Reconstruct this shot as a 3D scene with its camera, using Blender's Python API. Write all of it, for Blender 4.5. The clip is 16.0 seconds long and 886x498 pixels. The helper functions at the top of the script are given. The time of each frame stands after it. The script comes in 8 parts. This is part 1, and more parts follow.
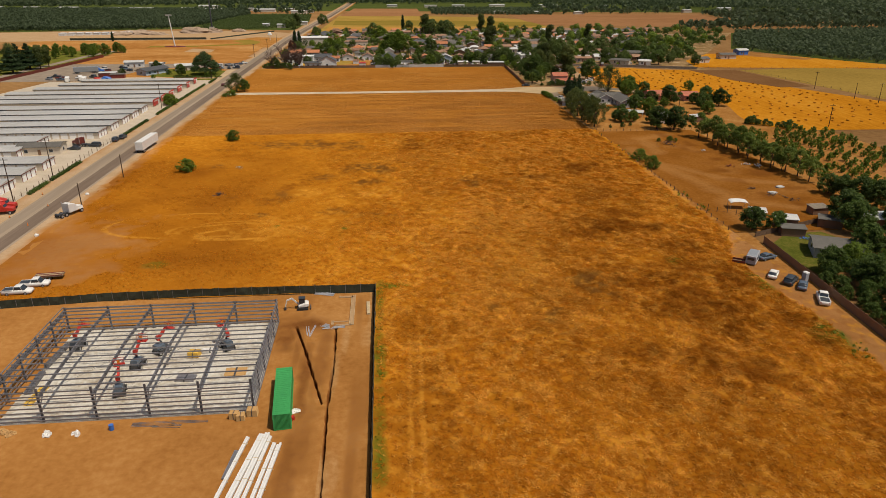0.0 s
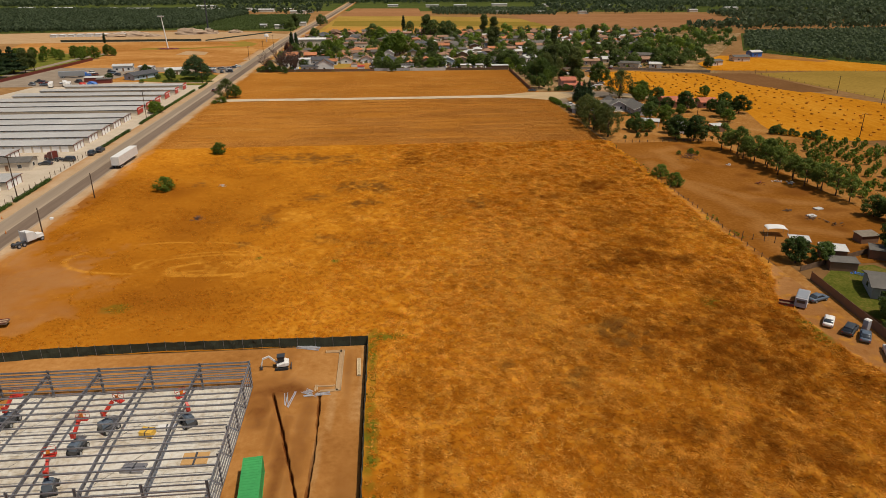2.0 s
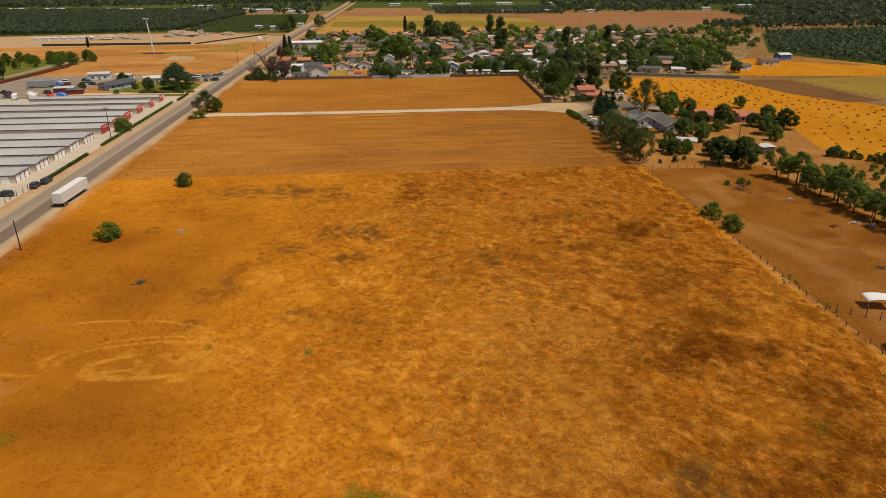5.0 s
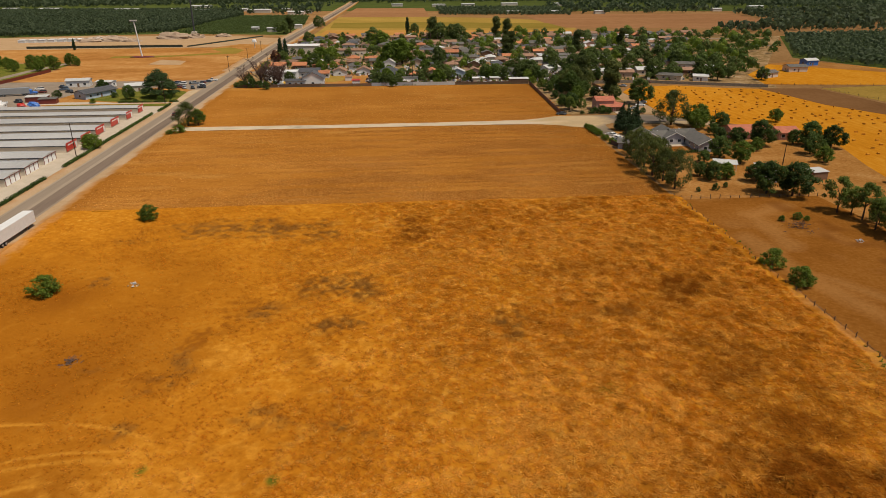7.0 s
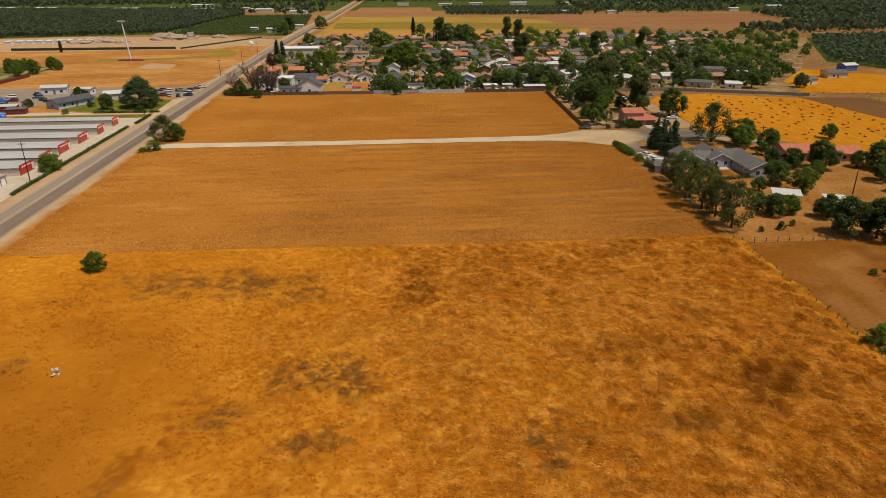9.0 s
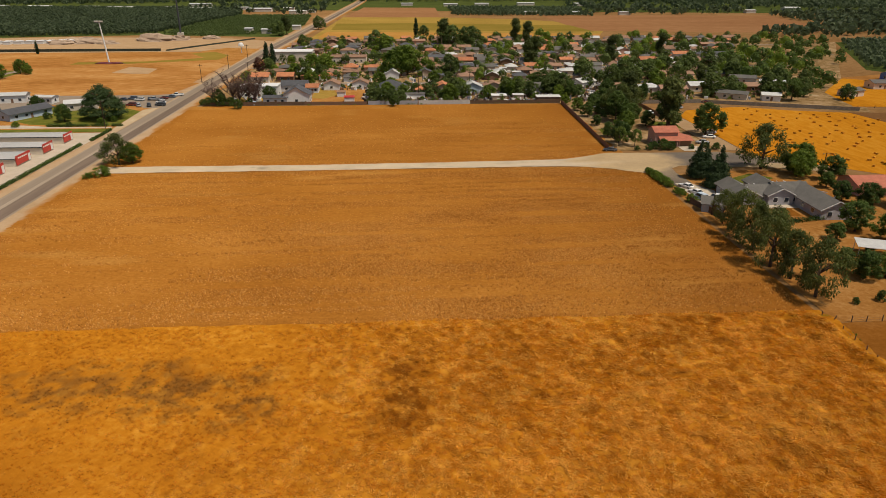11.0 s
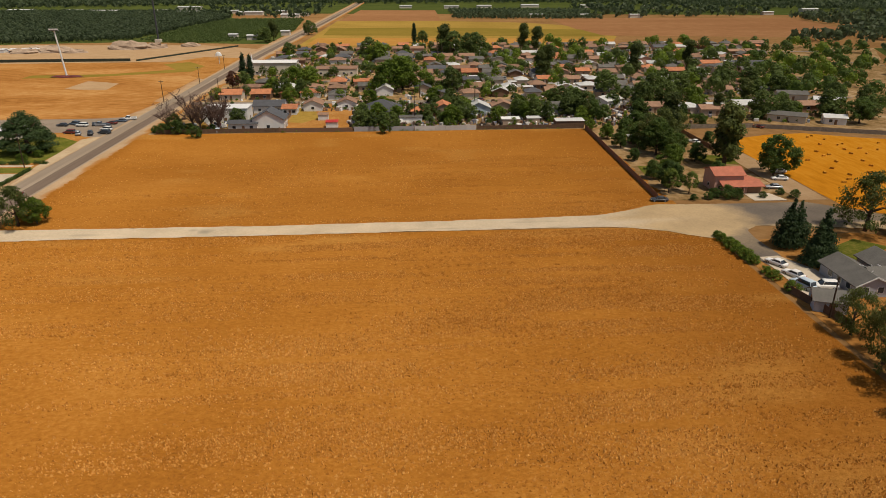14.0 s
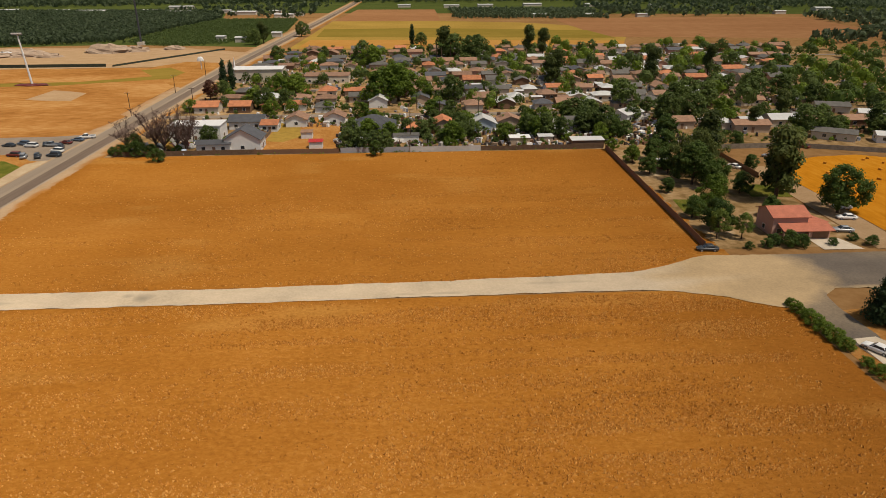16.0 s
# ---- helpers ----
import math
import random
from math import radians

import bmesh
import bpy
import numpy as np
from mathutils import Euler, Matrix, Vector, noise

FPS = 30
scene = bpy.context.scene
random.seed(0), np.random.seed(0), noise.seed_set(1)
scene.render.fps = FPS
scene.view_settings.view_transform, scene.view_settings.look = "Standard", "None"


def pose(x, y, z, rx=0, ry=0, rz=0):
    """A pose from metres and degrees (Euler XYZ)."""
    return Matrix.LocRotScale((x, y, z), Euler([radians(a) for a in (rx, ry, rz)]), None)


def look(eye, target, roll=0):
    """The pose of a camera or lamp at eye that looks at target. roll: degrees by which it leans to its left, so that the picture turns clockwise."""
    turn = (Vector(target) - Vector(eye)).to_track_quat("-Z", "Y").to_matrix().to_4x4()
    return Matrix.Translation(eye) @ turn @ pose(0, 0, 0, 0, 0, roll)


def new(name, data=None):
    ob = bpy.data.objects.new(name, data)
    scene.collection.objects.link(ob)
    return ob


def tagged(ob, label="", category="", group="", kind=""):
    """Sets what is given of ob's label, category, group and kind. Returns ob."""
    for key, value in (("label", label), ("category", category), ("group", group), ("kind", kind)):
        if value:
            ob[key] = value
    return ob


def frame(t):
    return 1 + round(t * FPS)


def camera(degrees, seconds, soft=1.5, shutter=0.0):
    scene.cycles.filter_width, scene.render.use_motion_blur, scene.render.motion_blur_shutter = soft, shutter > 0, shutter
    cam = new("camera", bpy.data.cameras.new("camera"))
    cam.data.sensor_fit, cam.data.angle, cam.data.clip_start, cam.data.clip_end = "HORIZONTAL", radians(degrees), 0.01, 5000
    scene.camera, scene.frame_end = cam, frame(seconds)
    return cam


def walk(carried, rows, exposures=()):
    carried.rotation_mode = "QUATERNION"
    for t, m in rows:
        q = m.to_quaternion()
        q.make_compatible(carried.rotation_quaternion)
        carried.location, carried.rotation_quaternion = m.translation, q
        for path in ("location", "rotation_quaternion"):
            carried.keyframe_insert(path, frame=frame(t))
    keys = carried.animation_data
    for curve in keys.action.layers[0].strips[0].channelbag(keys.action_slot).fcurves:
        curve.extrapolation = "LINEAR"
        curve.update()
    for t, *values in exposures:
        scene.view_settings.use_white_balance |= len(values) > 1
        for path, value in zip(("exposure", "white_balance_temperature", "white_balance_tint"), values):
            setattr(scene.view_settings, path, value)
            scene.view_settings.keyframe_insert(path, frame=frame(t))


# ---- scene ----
cam = camera(66.9, 16.0, 0.8)
PATH = [
    (0, (1.083, 1.463, 59.055), (1.241, 3.308, 58.298), 0.1),
    (0.5, (1.493, 6.355, 59.096), (1.65, 8.199, 58.338), 0.2),
    (1, (1.869, 11.417, 59.14), (2.025, 13.261, 58.382), 0.2),
    (1.5, (2.187, 16.672, 59.189), (2.343, 18.516, 58.43), 0.0),
    (2, (2.528, 22.164, 59.251), (2.681, 24.008, 58.492), 0.0),
    (2.5, (2.978, 27.92, 59.304), (3.129, 29.765, 58.545), 0.0),
    (3, (3.405, 33.993, 59.355), (3.555, 35.837, 58.596), -0.1),
    (3.5, (3.831, 40.287, 59.397), (3.978, 42.131, 58.636), -0.1),
    (4, (4.276, 46.844, 59.416), (4.421, 48.687, 58.654), -0.2),
    (4.2, (4.461, 49.639, 59.422), (4.605, 51.481, 58.658), -0.2),
    (6.3, (6.376, 81.065, 59.494), (6.515, 82.908, 58.73), -0.4),
    (6.5, (6.491, 84.208, 59.492), (6.629, 86.05, 58.727), -0.3),
    (7, (6.651, 92.349, 59.411), (6.786, 94.192, 58.646), -0.2),
    (7.5, (6.782, 100.678, 59.27), (6.914, 102.521, 58.504), -0.0),
    (8, (7.015, 109.265, 59.063), (7.144, 111.107, 58.297), -0.1),
    (8.5, (7.33, 117.903, 58.844), (7.455, 119.747, 58.079), -0.1),
    (9, (7.854, 126.81, 58.652), (7.973, 128.653, 57.884), -0.2),
    (9.2, (8.16, 130.573, 58.596), (8.276, 132.415, 57.826), -0.2),
    (11.3, (11.982, 172.196, 56.904), (12.089, 174.04, 56.138), 0.1),
    (11.5, (12.287, 175.989, 56.851), (12.393, 177.834, 56.086), 0.0),
    (12, (12.878, 185.178, 56.751), (12.981, 187.022, 55.985), -0.1),
    (12.5, (13.331, 194.272, 56.69), (13.434, 196.117, 55.925), -0.1),
    (13, (13.771, 203.302, 56.658), (13.873, 205.148, 55.893), -0.1),
    (13.5, (14.214, 212.411, 56.625), (14.316, 214.256, 55.861), -0.1),
    (14, (14.635, 221.453, 56.583), (14.739, 223.298, 55.818), -0.1),
    (14.5, (15.134, 230.35, 56.559), (15.235, 232.195, 55.794), -0.1),
    (15, (15.676, 239.118, 56.549), (15.777, 240.963, 55.783), -0.1),
    (15.5, (16.238, 247.924, 56.565), (16.339, 249.768, 55.797), -0.1),
    (16, (16.793, 256.69, 56.58), (16.896, 258.533, 55.81), -0.2),
]
walk(cam, [(t, look(eye, target, roll)) for t, eye, target, roll in PATH])

# ---- light ----
SUN_DIR = Vector((0.36, -0.25, 0.90)).normalized()   # towards the sun
world = bpy.data.worlds.new("sky")
scene.world = world
world.use_nodes = True
wn = world.node_tree.nodes
sky = wn.new("ShaderNodeTexSky")
sky.sky_type = "NISHITA"
sky.sun_disc = False
sky.sun_elevation = math.asin(SUN_DIR.z)
sky.sun_rotation = math.atan2(SUN_DIR.x, SUN_DIR.y)
sky.dust_density = 3.0
world.node_tree.links.new(sky.outputs[0], wn["Background"].inputs[0])
wn["Background"].inputs[1].default_value = 0.06
sun_data = bpy.data.lights.new("sun", "SUN")
sun_data.energy = 3.3
sun_data.angle = radians(0.6)
sun_data.color = (1.0, 0.90, 0.75)
sun = new("sun", sun_data)
sun.matrix_world = look(SUN_DIR * 100, (0, 0, 0))


# ---- materials ----
def node_mat(name):
    m = bpy.data.materials.new(name)
    m.use_nodes = True
    nt = m.node_tree
    return m, nt, nt.nodes, nt.nodes["Principled BSDF"]


def noise_node(nt, coord, scale, detail=3.0, rough=0.55, stretch=None):
    n = nt.nodes.new("ShaderNodeTexNoise")
    n.inputs["Scale"].default_value = scale
    n.inputs["Detail"].default_value = detail
    n.inputs["Roughness"].default_value = rough
    if stretch:
        mp = nt.nodes.new("ShaderNodeMapping")
        mp.inputs["Scale"].default_value = stretch
        nt.links.new(coord, mp.inputs["Vector"])
        coord = mp.outputs[0]
    nt.links.new(coord, n.inputs["Vector"])
    return n.outputs["Fac"]


def math_node(nt, op, a, b, clamp=False):
    n = nt.nodes.new("ShaderNodeMath")
    n.operation = op
    n.use_clamp = clamp
    for i, v in enumerate((a, b)):
        if isinstance(v, (int, float)):
            n.inputs[i].default_value = v
        else:
            nt.links.new(v, n.inputs[i])
    return n.outputs[0]


def ramp_node(nt, fac, cols):
    r = nt.nodes.new("ShaderNodeValToRGB")
    e = r.color_ramp.elements
    while len(e) < len(cols):
        e.new(0.5)
    for i, (p, c) in enumerate(cols):
        e[i].position, e[i].color = p, (*c, 1)
    nt.links.new(fac, r.inputs[0])
    return r.outputs[0]


def mix_node(nt, fac, a, b):
    n = nt.nodes.new("ShaderNodeMix")
    n.data_type = "RGBA"
    for sock, v in ((n.inputs[0], fac), (n.inputs[6], a), (n.inputs[7], b)):
        if isinstance(v, tuple):
            sock.default_value = (*v, 1)
        elif isinstance(v, (int, float)):
            sock.default_value = v
        else:
            nt.links.new(v, sock)
    return n.outputs[2]


def mat(name, cols, scales=(0.5, 5.0), mix=0.5, rough=0.8, metal=0.0, bump=0.2, bump_dist=0.05,
        vary=0.0, island=0.0, stretch=None, masks=(), spec=0.3, gain=2.2, grain=0.65, mottle=0.5):
    """Two scales of noise through a ramp of colours, with optional variation by object, island and painted mask."""
    m, nt, nodes, bsdf = node_mat(name)
    coord = nodes.new("ShaderNodeTexCoord").outputs["Object"]
    big = noise_node(nt, coord, scales[0], 4.0, 0.6, stretch)
    fine = noise_node(nt, coord, scales[1], 5.0, grain, stretch)
    fac = math_node(nt, "ADD", math_node(nt, "MULTIPLY", big, 1 - mix), math_node(nt, "MULTIPLY", fine, mix))
    fac = math_node(nt, "ADD", math_node(nt, "MULTIPLY", math_node(nt, "SUBTRACT", fac, 0.5), gain), 0.5, True)
    if vary:
        rnd = nodes.new("ShaderNodeObjectInfo").outputs["Random"]
        fac = math_node(nt, "ADD", fac, math_node(nt, "MULTIPLY", math_node(nt, "SUBTRACT", rnd, 0.5), vary), True)
    if island:
        rnd = nodes.new("ShaderNodeNewGeometry").outputs["Random Per Island"]
        fac = math_node(nt, "ADD", fac, math_node(nt, "MULTIPLY", math_node(nt, "SUBTRACT", rnd, 0.5), island), True)
    col = ramp_node(nt, fac, cols)
    for attribute, colour in masks:
        at = nodes.new("ShaderNodeAttribute")
        at.attribute_name = attribute
        edge = math_node(nt, "ADD", at.outputs["Fac"], math_node(nt, "MULTIPLY", math_node(nt, "SUBTRACT", fine, 0.5), mottle))
        edge = math_node(nt, "MULTIPLY", edge, math_node(nt, "MINIMUM", math_node(nt, "MULTIPLY", at.outputs["Fac"], 4.0), 1.0), True)
        shade = mix_node(nt, fac, tuple(v * 0.75 for v in colour), tuple(min(1, v * 1.2) for v in colour))
        col = mix_node(nt, edge, col, shade)
    nt.links.new(col, bsdf.inputs["Base Color"])
    bsdf.inputs["Roughness"].default_value = rough
    bsdf.inputs["Metallic"].default_value = metal
    if rough >= 0.9:
        bsdf.inputs["Diffuse Roughness"].default_value = 1.0
    bsdf.inputs["Specular IOR Level"].default_value = 0.0 if rough >= 0.9 else spec
    if bump:
        b = nodes.new("ShaderNodeBump")
        b.inputs["Strength"].default_value = bump
        b.inputs["Distance"].default_value = bump_dist
        nt.links.new(fine, b.inputs["Height"])
        nt.links.new(b.outputs[0], bsdf.inputs["Normal"])
    return m


def two(c, spread=0.25):
    """A ramp round one colour."""
    return [(0.15, tuple(v * (1 - spread) for v in c)), (0.85, tuple(min(1, v * (1 + spread)) for v in c))]


def paint(name, c, rough=0.35, metal=0.0, spread=0.08, spec=0.5):
    return mat(name, two(c, spread), (0.6, 6.0), 0.5, rough, metal, 0.03, 0.01, spec=spec)


def lets_light_through(m, share):
    """Thin leaves and stalks glow where the sun is behind them."""
    nt = m.node_tree
    bsdf, out = nt.nodes["Principled BSDF"], nt.nodes["Material Output"]
    tr = nt.nodes.new("ShaderNodeBsdfTranslucent")
    nt.links.new(bsdf.inputs["Base Color"].links[0].from_socket, tr.inputs[0])
    mx = nt.nodes.new("ShaderNodeMixShader")
    mx.inputs[0].default_value = share
    nt.links.new(bsdf.outputs[0], mx.inputs[1])
    nt.links.new(tr.outputs[0], mx.inputs[2])
    nt.links.new(mx.outputs[0], out.inputs["Surface"])
    return m


def leaf_mat(name, dark, light):
    return lets_light_through(mat(name, [(0.0, dark), (0.5, tuple((a + b) / 2 for a, b in zip(dark, light))), (1.0, light)], (0.25, 2.0), 0.4, 0.6, 0, 0, vary=0.45, island=0.5, spec=0.25), 0.5)


M_GROUND = mat("dry_earth", [(0.1, (0.17, 0.085, 0.03)), (0.5, (0.27, 0.145, 0.055)), (0.9, (0.36, 0.21, 0.09))], (0.012, 0.25), 0.5, 0.95, 0, 0.3, 0.2)
M_GRASS = mat("dry_golden_grass", [(0.02, (0.26, 0.088, 0.007)), (0.3, (0.37, 0.131, 0.009)), (0.6, (0.46, 0.174, 0.012)), (0.82, (0.53, 0.230, 0.022)), (0.99, (0.63, 0.33, 0.06))],
              (0.05, 0.75), 0.6, 0.9, 0, 0.45, 0.3, gain=2.4, spec=0.0, grain=0.72, mottle=1.1,
              masks=(("dirt", (0.45, 0.225, 0.080)), ("brown", (0.215, 0.066, 0.006)), ("stain", (0.155, 0.066, 0.016)), ("straw", (0.57, 0.258, 0.030)), ("green", (0.085, 0.11, 0.010))))
M_TUFT = mat("dry_grass_blades", [(0.02, (0.50, 0.170, 0.010)), (0.35, (0.60, 0.225, 0.014)), (0.7, (0.69, 0.295, 0.024)), (0.99, (0.77, 0.40, 0.060))],
             (0.05, 0.75), 0.55, 0.9, 0, 0.0, 0.2, island=0.35, gain=2.0, spec=0.0, mottle=0.3, masks=(("brown", (0.34, 0.108, 0.009)), ("straw", (0.86, 0.49, 0.090)), ("stain", (0.24, 0.112, 0.032))))
lets_light_through(M_TUFT, 0.5)
M_SOIL = mat("ploughed_soil", [(0.05, (0.29, 0.108, 0.015)), (0.5, (0.385, 0.153, 0.023)), (0.95, (0.48, 0.215, 0.042))],
             (0.03, 1.6), 0.6, 0.95, 0, 0.7, 0.4, stretch=(0.7, 1.0, 1.0), gain=3.0, spec=0.0, grain=0.75, masks=(("smooth", (0.28, 0.103, 0.016)), ("straw", (0.47, 0.235, 0.055))))
M_SOIL.node_tree.nodes["Principled BSDF"].inputs["Diffuse Roughness"].default_value = 0.8
M_CLOD = mat("dry_clods", [(0.05, (0.40, 0.160, 0.026)), (0.5, (0.54, 0.24, 0.050)), (0.95, (0.64, 0.325, 0.080))], (0.05, 1.2), 0.4, 0.95, 0, 0.2, 0.1, island=1.0, spec=0.0)
M_SITE = mat("graded_dirt", [(0.1, (0.26, 0.108, 0.025)), (0.5, (0.35, 0.158, 0.042)), (0.9, (0.45, 0.23, 0.075))], (0.06, 0.9), 0.45, 0.95, 0, 0.4, 0.1,
             mottle=1.1, masks=(("damp_and_shade", (0.13, 0.040, 0.010)), ("straw", (0.44, 0.26, 0.11))))
M_CLUTTER = mat("mixed_yard_clutter", [(0.0, (0.06, 0.045, 0.035)), (0.25, (0.20, 0.10, 0.05)), (0.45, (0.30, 0.22, 0.15)), (0.65, (0.12, 0.16, 0.24)), (0.75, (0.50, 0.46, 0.41)), (1.0, (0.80, 0.78, 0.74))], (0.3, 2.0), 0.3, 0.8, 0, 0.1, 0.02, island=1.3, gain=1.0)
M_DUSTY = mat("dusty_street_asphalt", [(0.1, (0.135, 0.110, 0.088)), (0.9, (0.20, 0.165, 0.13))], (0.12, 2.0), 0.4, 0.9, 0, 0.15, 0.02, mottle=0.35, masks=(("dust", (0.48, 0.345, 0.19)), ("gravel", (0.53, 0.425, 0.295)), ("worn", (0.24, 0.21, 0.155))))
M_FARSOIL = mat("far_red_earth", [(0.1, (0.23, 0.105, 0.042)), (0.5, (0.30, 0.145, 0.062)), (0.9, (0.37, 0.20, 0.09))], (0.01, 0.2), 0.5, 0.95, 0, 0.3, 0.2, stretch=(0.4, 1, 1))
M_FARGOLD = mat("far_golden_crop", [(0.1, (0.35, 0.16, 0.03)), (0.5, (0.43, 0.215, 0.05)), (0.9, (0.50, 0.28, 0.085))], (0.012, 0.3), 0.5, 0.95, 0, 0.3, 0.2, stretch=(0.3, 1, 1))
M_PADDOCK = mat("bare_paddock", [(0.05, (0.19, 0.064, 0.009)), (0.5, (0.27, 0.102, 0.016)), (0.95, (0.36, 0.155, 0.034))], (0.05, 1.0), 0.5, 0.95, 0, 0.4, 0.15, masks=(("sand", (0.35, 0.155, 0.040)), ("dung", (0.19, 0.065, 0.012))))
M_TOWNEARTH = mat("dry_town_yards", [(0.05, (0.10, 0.070, 0.024)), (0.35, (0.23, 0.14, 0.056)), (0.65, (0.37, 0.24, 0.115)), (0.95, (0.50, 0.38, 0.24))], (0.05, 0.3), 0.5, 0.95, 0, 0.3, 0.1, gain=2.8)
M_STUBBLE = mat("golden_stubble", [(0.1, (0.38, 0.135, 0.008)), (0.5, (0.54, 0.215, 0.014)), (0.9, (0.62, 0.295, 0.035))], (0.02, 0.5), 0.5, 0.95, 0, 0.4, 0.2, stretch=(1, 0.25, 1))
M_PLOT = mat("bleached_plot_earth", [(0.05, (0.21, 0.080, 0.016)), (0.5, (0.37, 0.168, 0.042)), (0.95, (0.50, 0.28, 0.10))], (0.09, 0.9), 0.5, 0.95, 0, 0.4, 0.15)
M_DRYLOT = mat("dry_brown_lot", [(0.1, (0.27, 0.112, 0.026)), (0.5, (0.375, 0.168, 0.044)), (0.9, (0.47, 0.25, 0.085))], (0.03, 0.4), 0.45, 0.95, 0, 0.4, 0.2, stretch=(0.4, 1, 1), gain=3.6)
M_FALLOW = mat("fallow_earth", [(0.1, (0.15, 0.07, 0.025)), (0.9, (0.23, 0.115, 0.045))], (0.03, 0.5), 0.5, 0.95, 0, 0.3, 0.2)
M_OLIVE = mat("mown_pasture", [(0.1, (0.24, 0.15, 0.03)), (0.5, (0.33, 0.21, 0.045)), (0.9, (0.42, 0.26, 0.06))], (0.015, 0.4), 0.5, 0.95, 0, 0.3, 0.2)
M_GREENFIELD = mat("thin_green_crop", [(0.1, (0.17, 0.125, 0.02)), (0.9, (0.30, 0.20, 0.04))], (0.02, 0.3), 0.5, 0.95, 0, 0.3, 0.2, stretch=(0.3, 1, 1))
M_LAWN = mat("lawn", [(0.05, (0.05, 0.07, 0.010)), (0.5, (0.12, 0.125, 0.020)), (0.95, (0.26, 0.18, 0.05))], (0.2, 2.0), 0.5, 0.9, 0, 0.3, 0.05)
# darker and greener than the open earth
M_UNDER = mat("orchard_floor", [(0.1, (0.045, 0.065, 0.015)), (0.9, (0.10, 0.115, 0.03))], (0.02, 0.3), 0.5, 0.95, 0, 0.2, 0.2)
M_ASPHALT = mat("worn_asphalt", [(0.1, (0.22, 0.165, 0.115)), (0.5, (0.29, 0.225, 0.16)), (0.9, (0.37, 0.295, 0.22))], (0.35, 3.0), 0.35, 0.9, 0, 0.15, 0.02, stretch=(1, 0.03, 1))
M_ASPHALT2 = mat("street_asphalt", [(0.1, (0.20, 0.155, 0.115)), (0.9, (0.30, 0.24, 0.18))], (0.12, 2.0), 0.4, 0.9, 0, 0.15, 0.02)
M_LANE = mat("dark_wheel_track", [(0.1, (0.215, 0.165, 0.12)), (0.9, (0.29, 0.23, 0.17))], (0.2, 2.0), 0.4, 0.9, 0, 0.15, 0.02, stretch=(1, 0.04, 1))
M_SHOULDER = mat("gravel_shoulder", [(0.1, (0.33, 0.205, 0.10)), (0.9, (0.46, 0.31, 0.175))], (0.1, 1.5), 0.5, 0.95, 0, 0.3, 0.05)
M_LANE_DARK = mat("dark_resurfaced_lane", [(0.1, (0.135, 0.098, 0.072)), (0.9, (0.215, 0.16, 0.12))], (0.2, 2.0), 0.4, 0.9, 0, 0.15, 0.02, stretch=(1, 0.04, 1))
M_VERGE = mat("dusty_verge", [(0.1, (0.33, 0.21, 0.105)), (0.9, (0.48, 0.34, 0.21))], (0.1, 1.5), 0.5, 0.95, 0, 0.3, 0.05, masks=(("soil", (0.36, 0.155, 0.035)),))
M_TURN = mat("dusty_turning_gravel", [(0.1, (0.36, 0.245, 0.135)), (0.5, (0.45, 0.335, 0.205)), (0.9, (0.54, 0.42, 0.28))], (0.12, 1.0), 0.4, 0.95, 0, 0.3, 0.05)
M_CONCRETE = mat("concrete", [(0.1, (0.42, 0.34, 0.245)), (0.9, (0.58, 0.49, 0.37))], (0.25, 3.0), 0.5, 0.85, 0, 0.1, 0.01)
M_SLAB = mat("new_concrete_slab", [(0.12, (0.27, 0.21, 0.14)), (0.36, (0.48, 0.42, 0.33)), (0.6, (0.60, 0.56, 0.48)), (0.95, (0.70, 0.67, 0.60))], (0.16, 1.5), 0.5, 0.8, 0, 0.1, 0.01)
M_STEEL = mat("grey_primed_steel", two((0.16, 0.155, 0.165), 0.25), (0.5, 5.0), 0.5, 0.5, 0.3, 0.05, 0.005, spec=0.4)
M_STEEL2 = mat("galvanised_purlin", two((0.27, 0.26, 0.27), 0.25), (0.5, 5.0), 0.5, 0.45, 0.4, 0.05, 0.005, spec=0.4)
M_ROOFMETAL = mat("galvanised_roofing", [(0.1, (0.44, 0.42, 0.385)), (0.9, (0.60, 0.58, 0.54))], (0.05, 1.0), 0.4, 0.5, 0.25, 0.05, 0.01, vary=0.2)
M_WHITE = paint("white_paint", (0.74, 0.72, 0.68), 0.5)
M_DOOR = paint("bright_white_enamel", (0.86, 0.85, 0.83), 0.4)
M_CREAM = paint("cream_stucco", (0.62, 0.54, 0.43), 0.8)
M_TAN = paint("tan_stucco", (0.46, 0.34, 0.24), 0.8)
M_PINK = paint("pink_stucco", (0.52, 0.30, 0.23), 0.8)
M_GREYW = paint("grey_siding", (0.36, 0.36, 0.38), 0.7)
M_BLUEW = paint("pale_blue_siding", (0.45, 0.52, 0.58), 0.7)
M_BROWNW = paint("brown_boards", (0.20, 0.11, 0.06), 0.8)
M_RED = paint("red_paint", (0.50, 0.035, 0.02), 0.4)
M_ORANGE = paint("orange_paint", (0.75, 0.22, 0.02), 0.4)
M_YELLOW = paint("yellow_paint", (0.70, 0.42, 0.06), 0.5)
M_BLUE = paint("blue_paint", (0.05, 0.16, 0.50), 0.4)
M_CONTAINER = mat("green_container_paint", two((0.05, 0.30, 0.085), 0.15), (0.3, 2.0), 0.5, 0.55, 0, 0.05, 0.01)
M_BLACK = paint("black_rubber", (0.025, 0.024, 0.023), 0.8)
M_DARK = paint("dark_grey_metal", (0.06, 0.06, 0.065), 0.5)
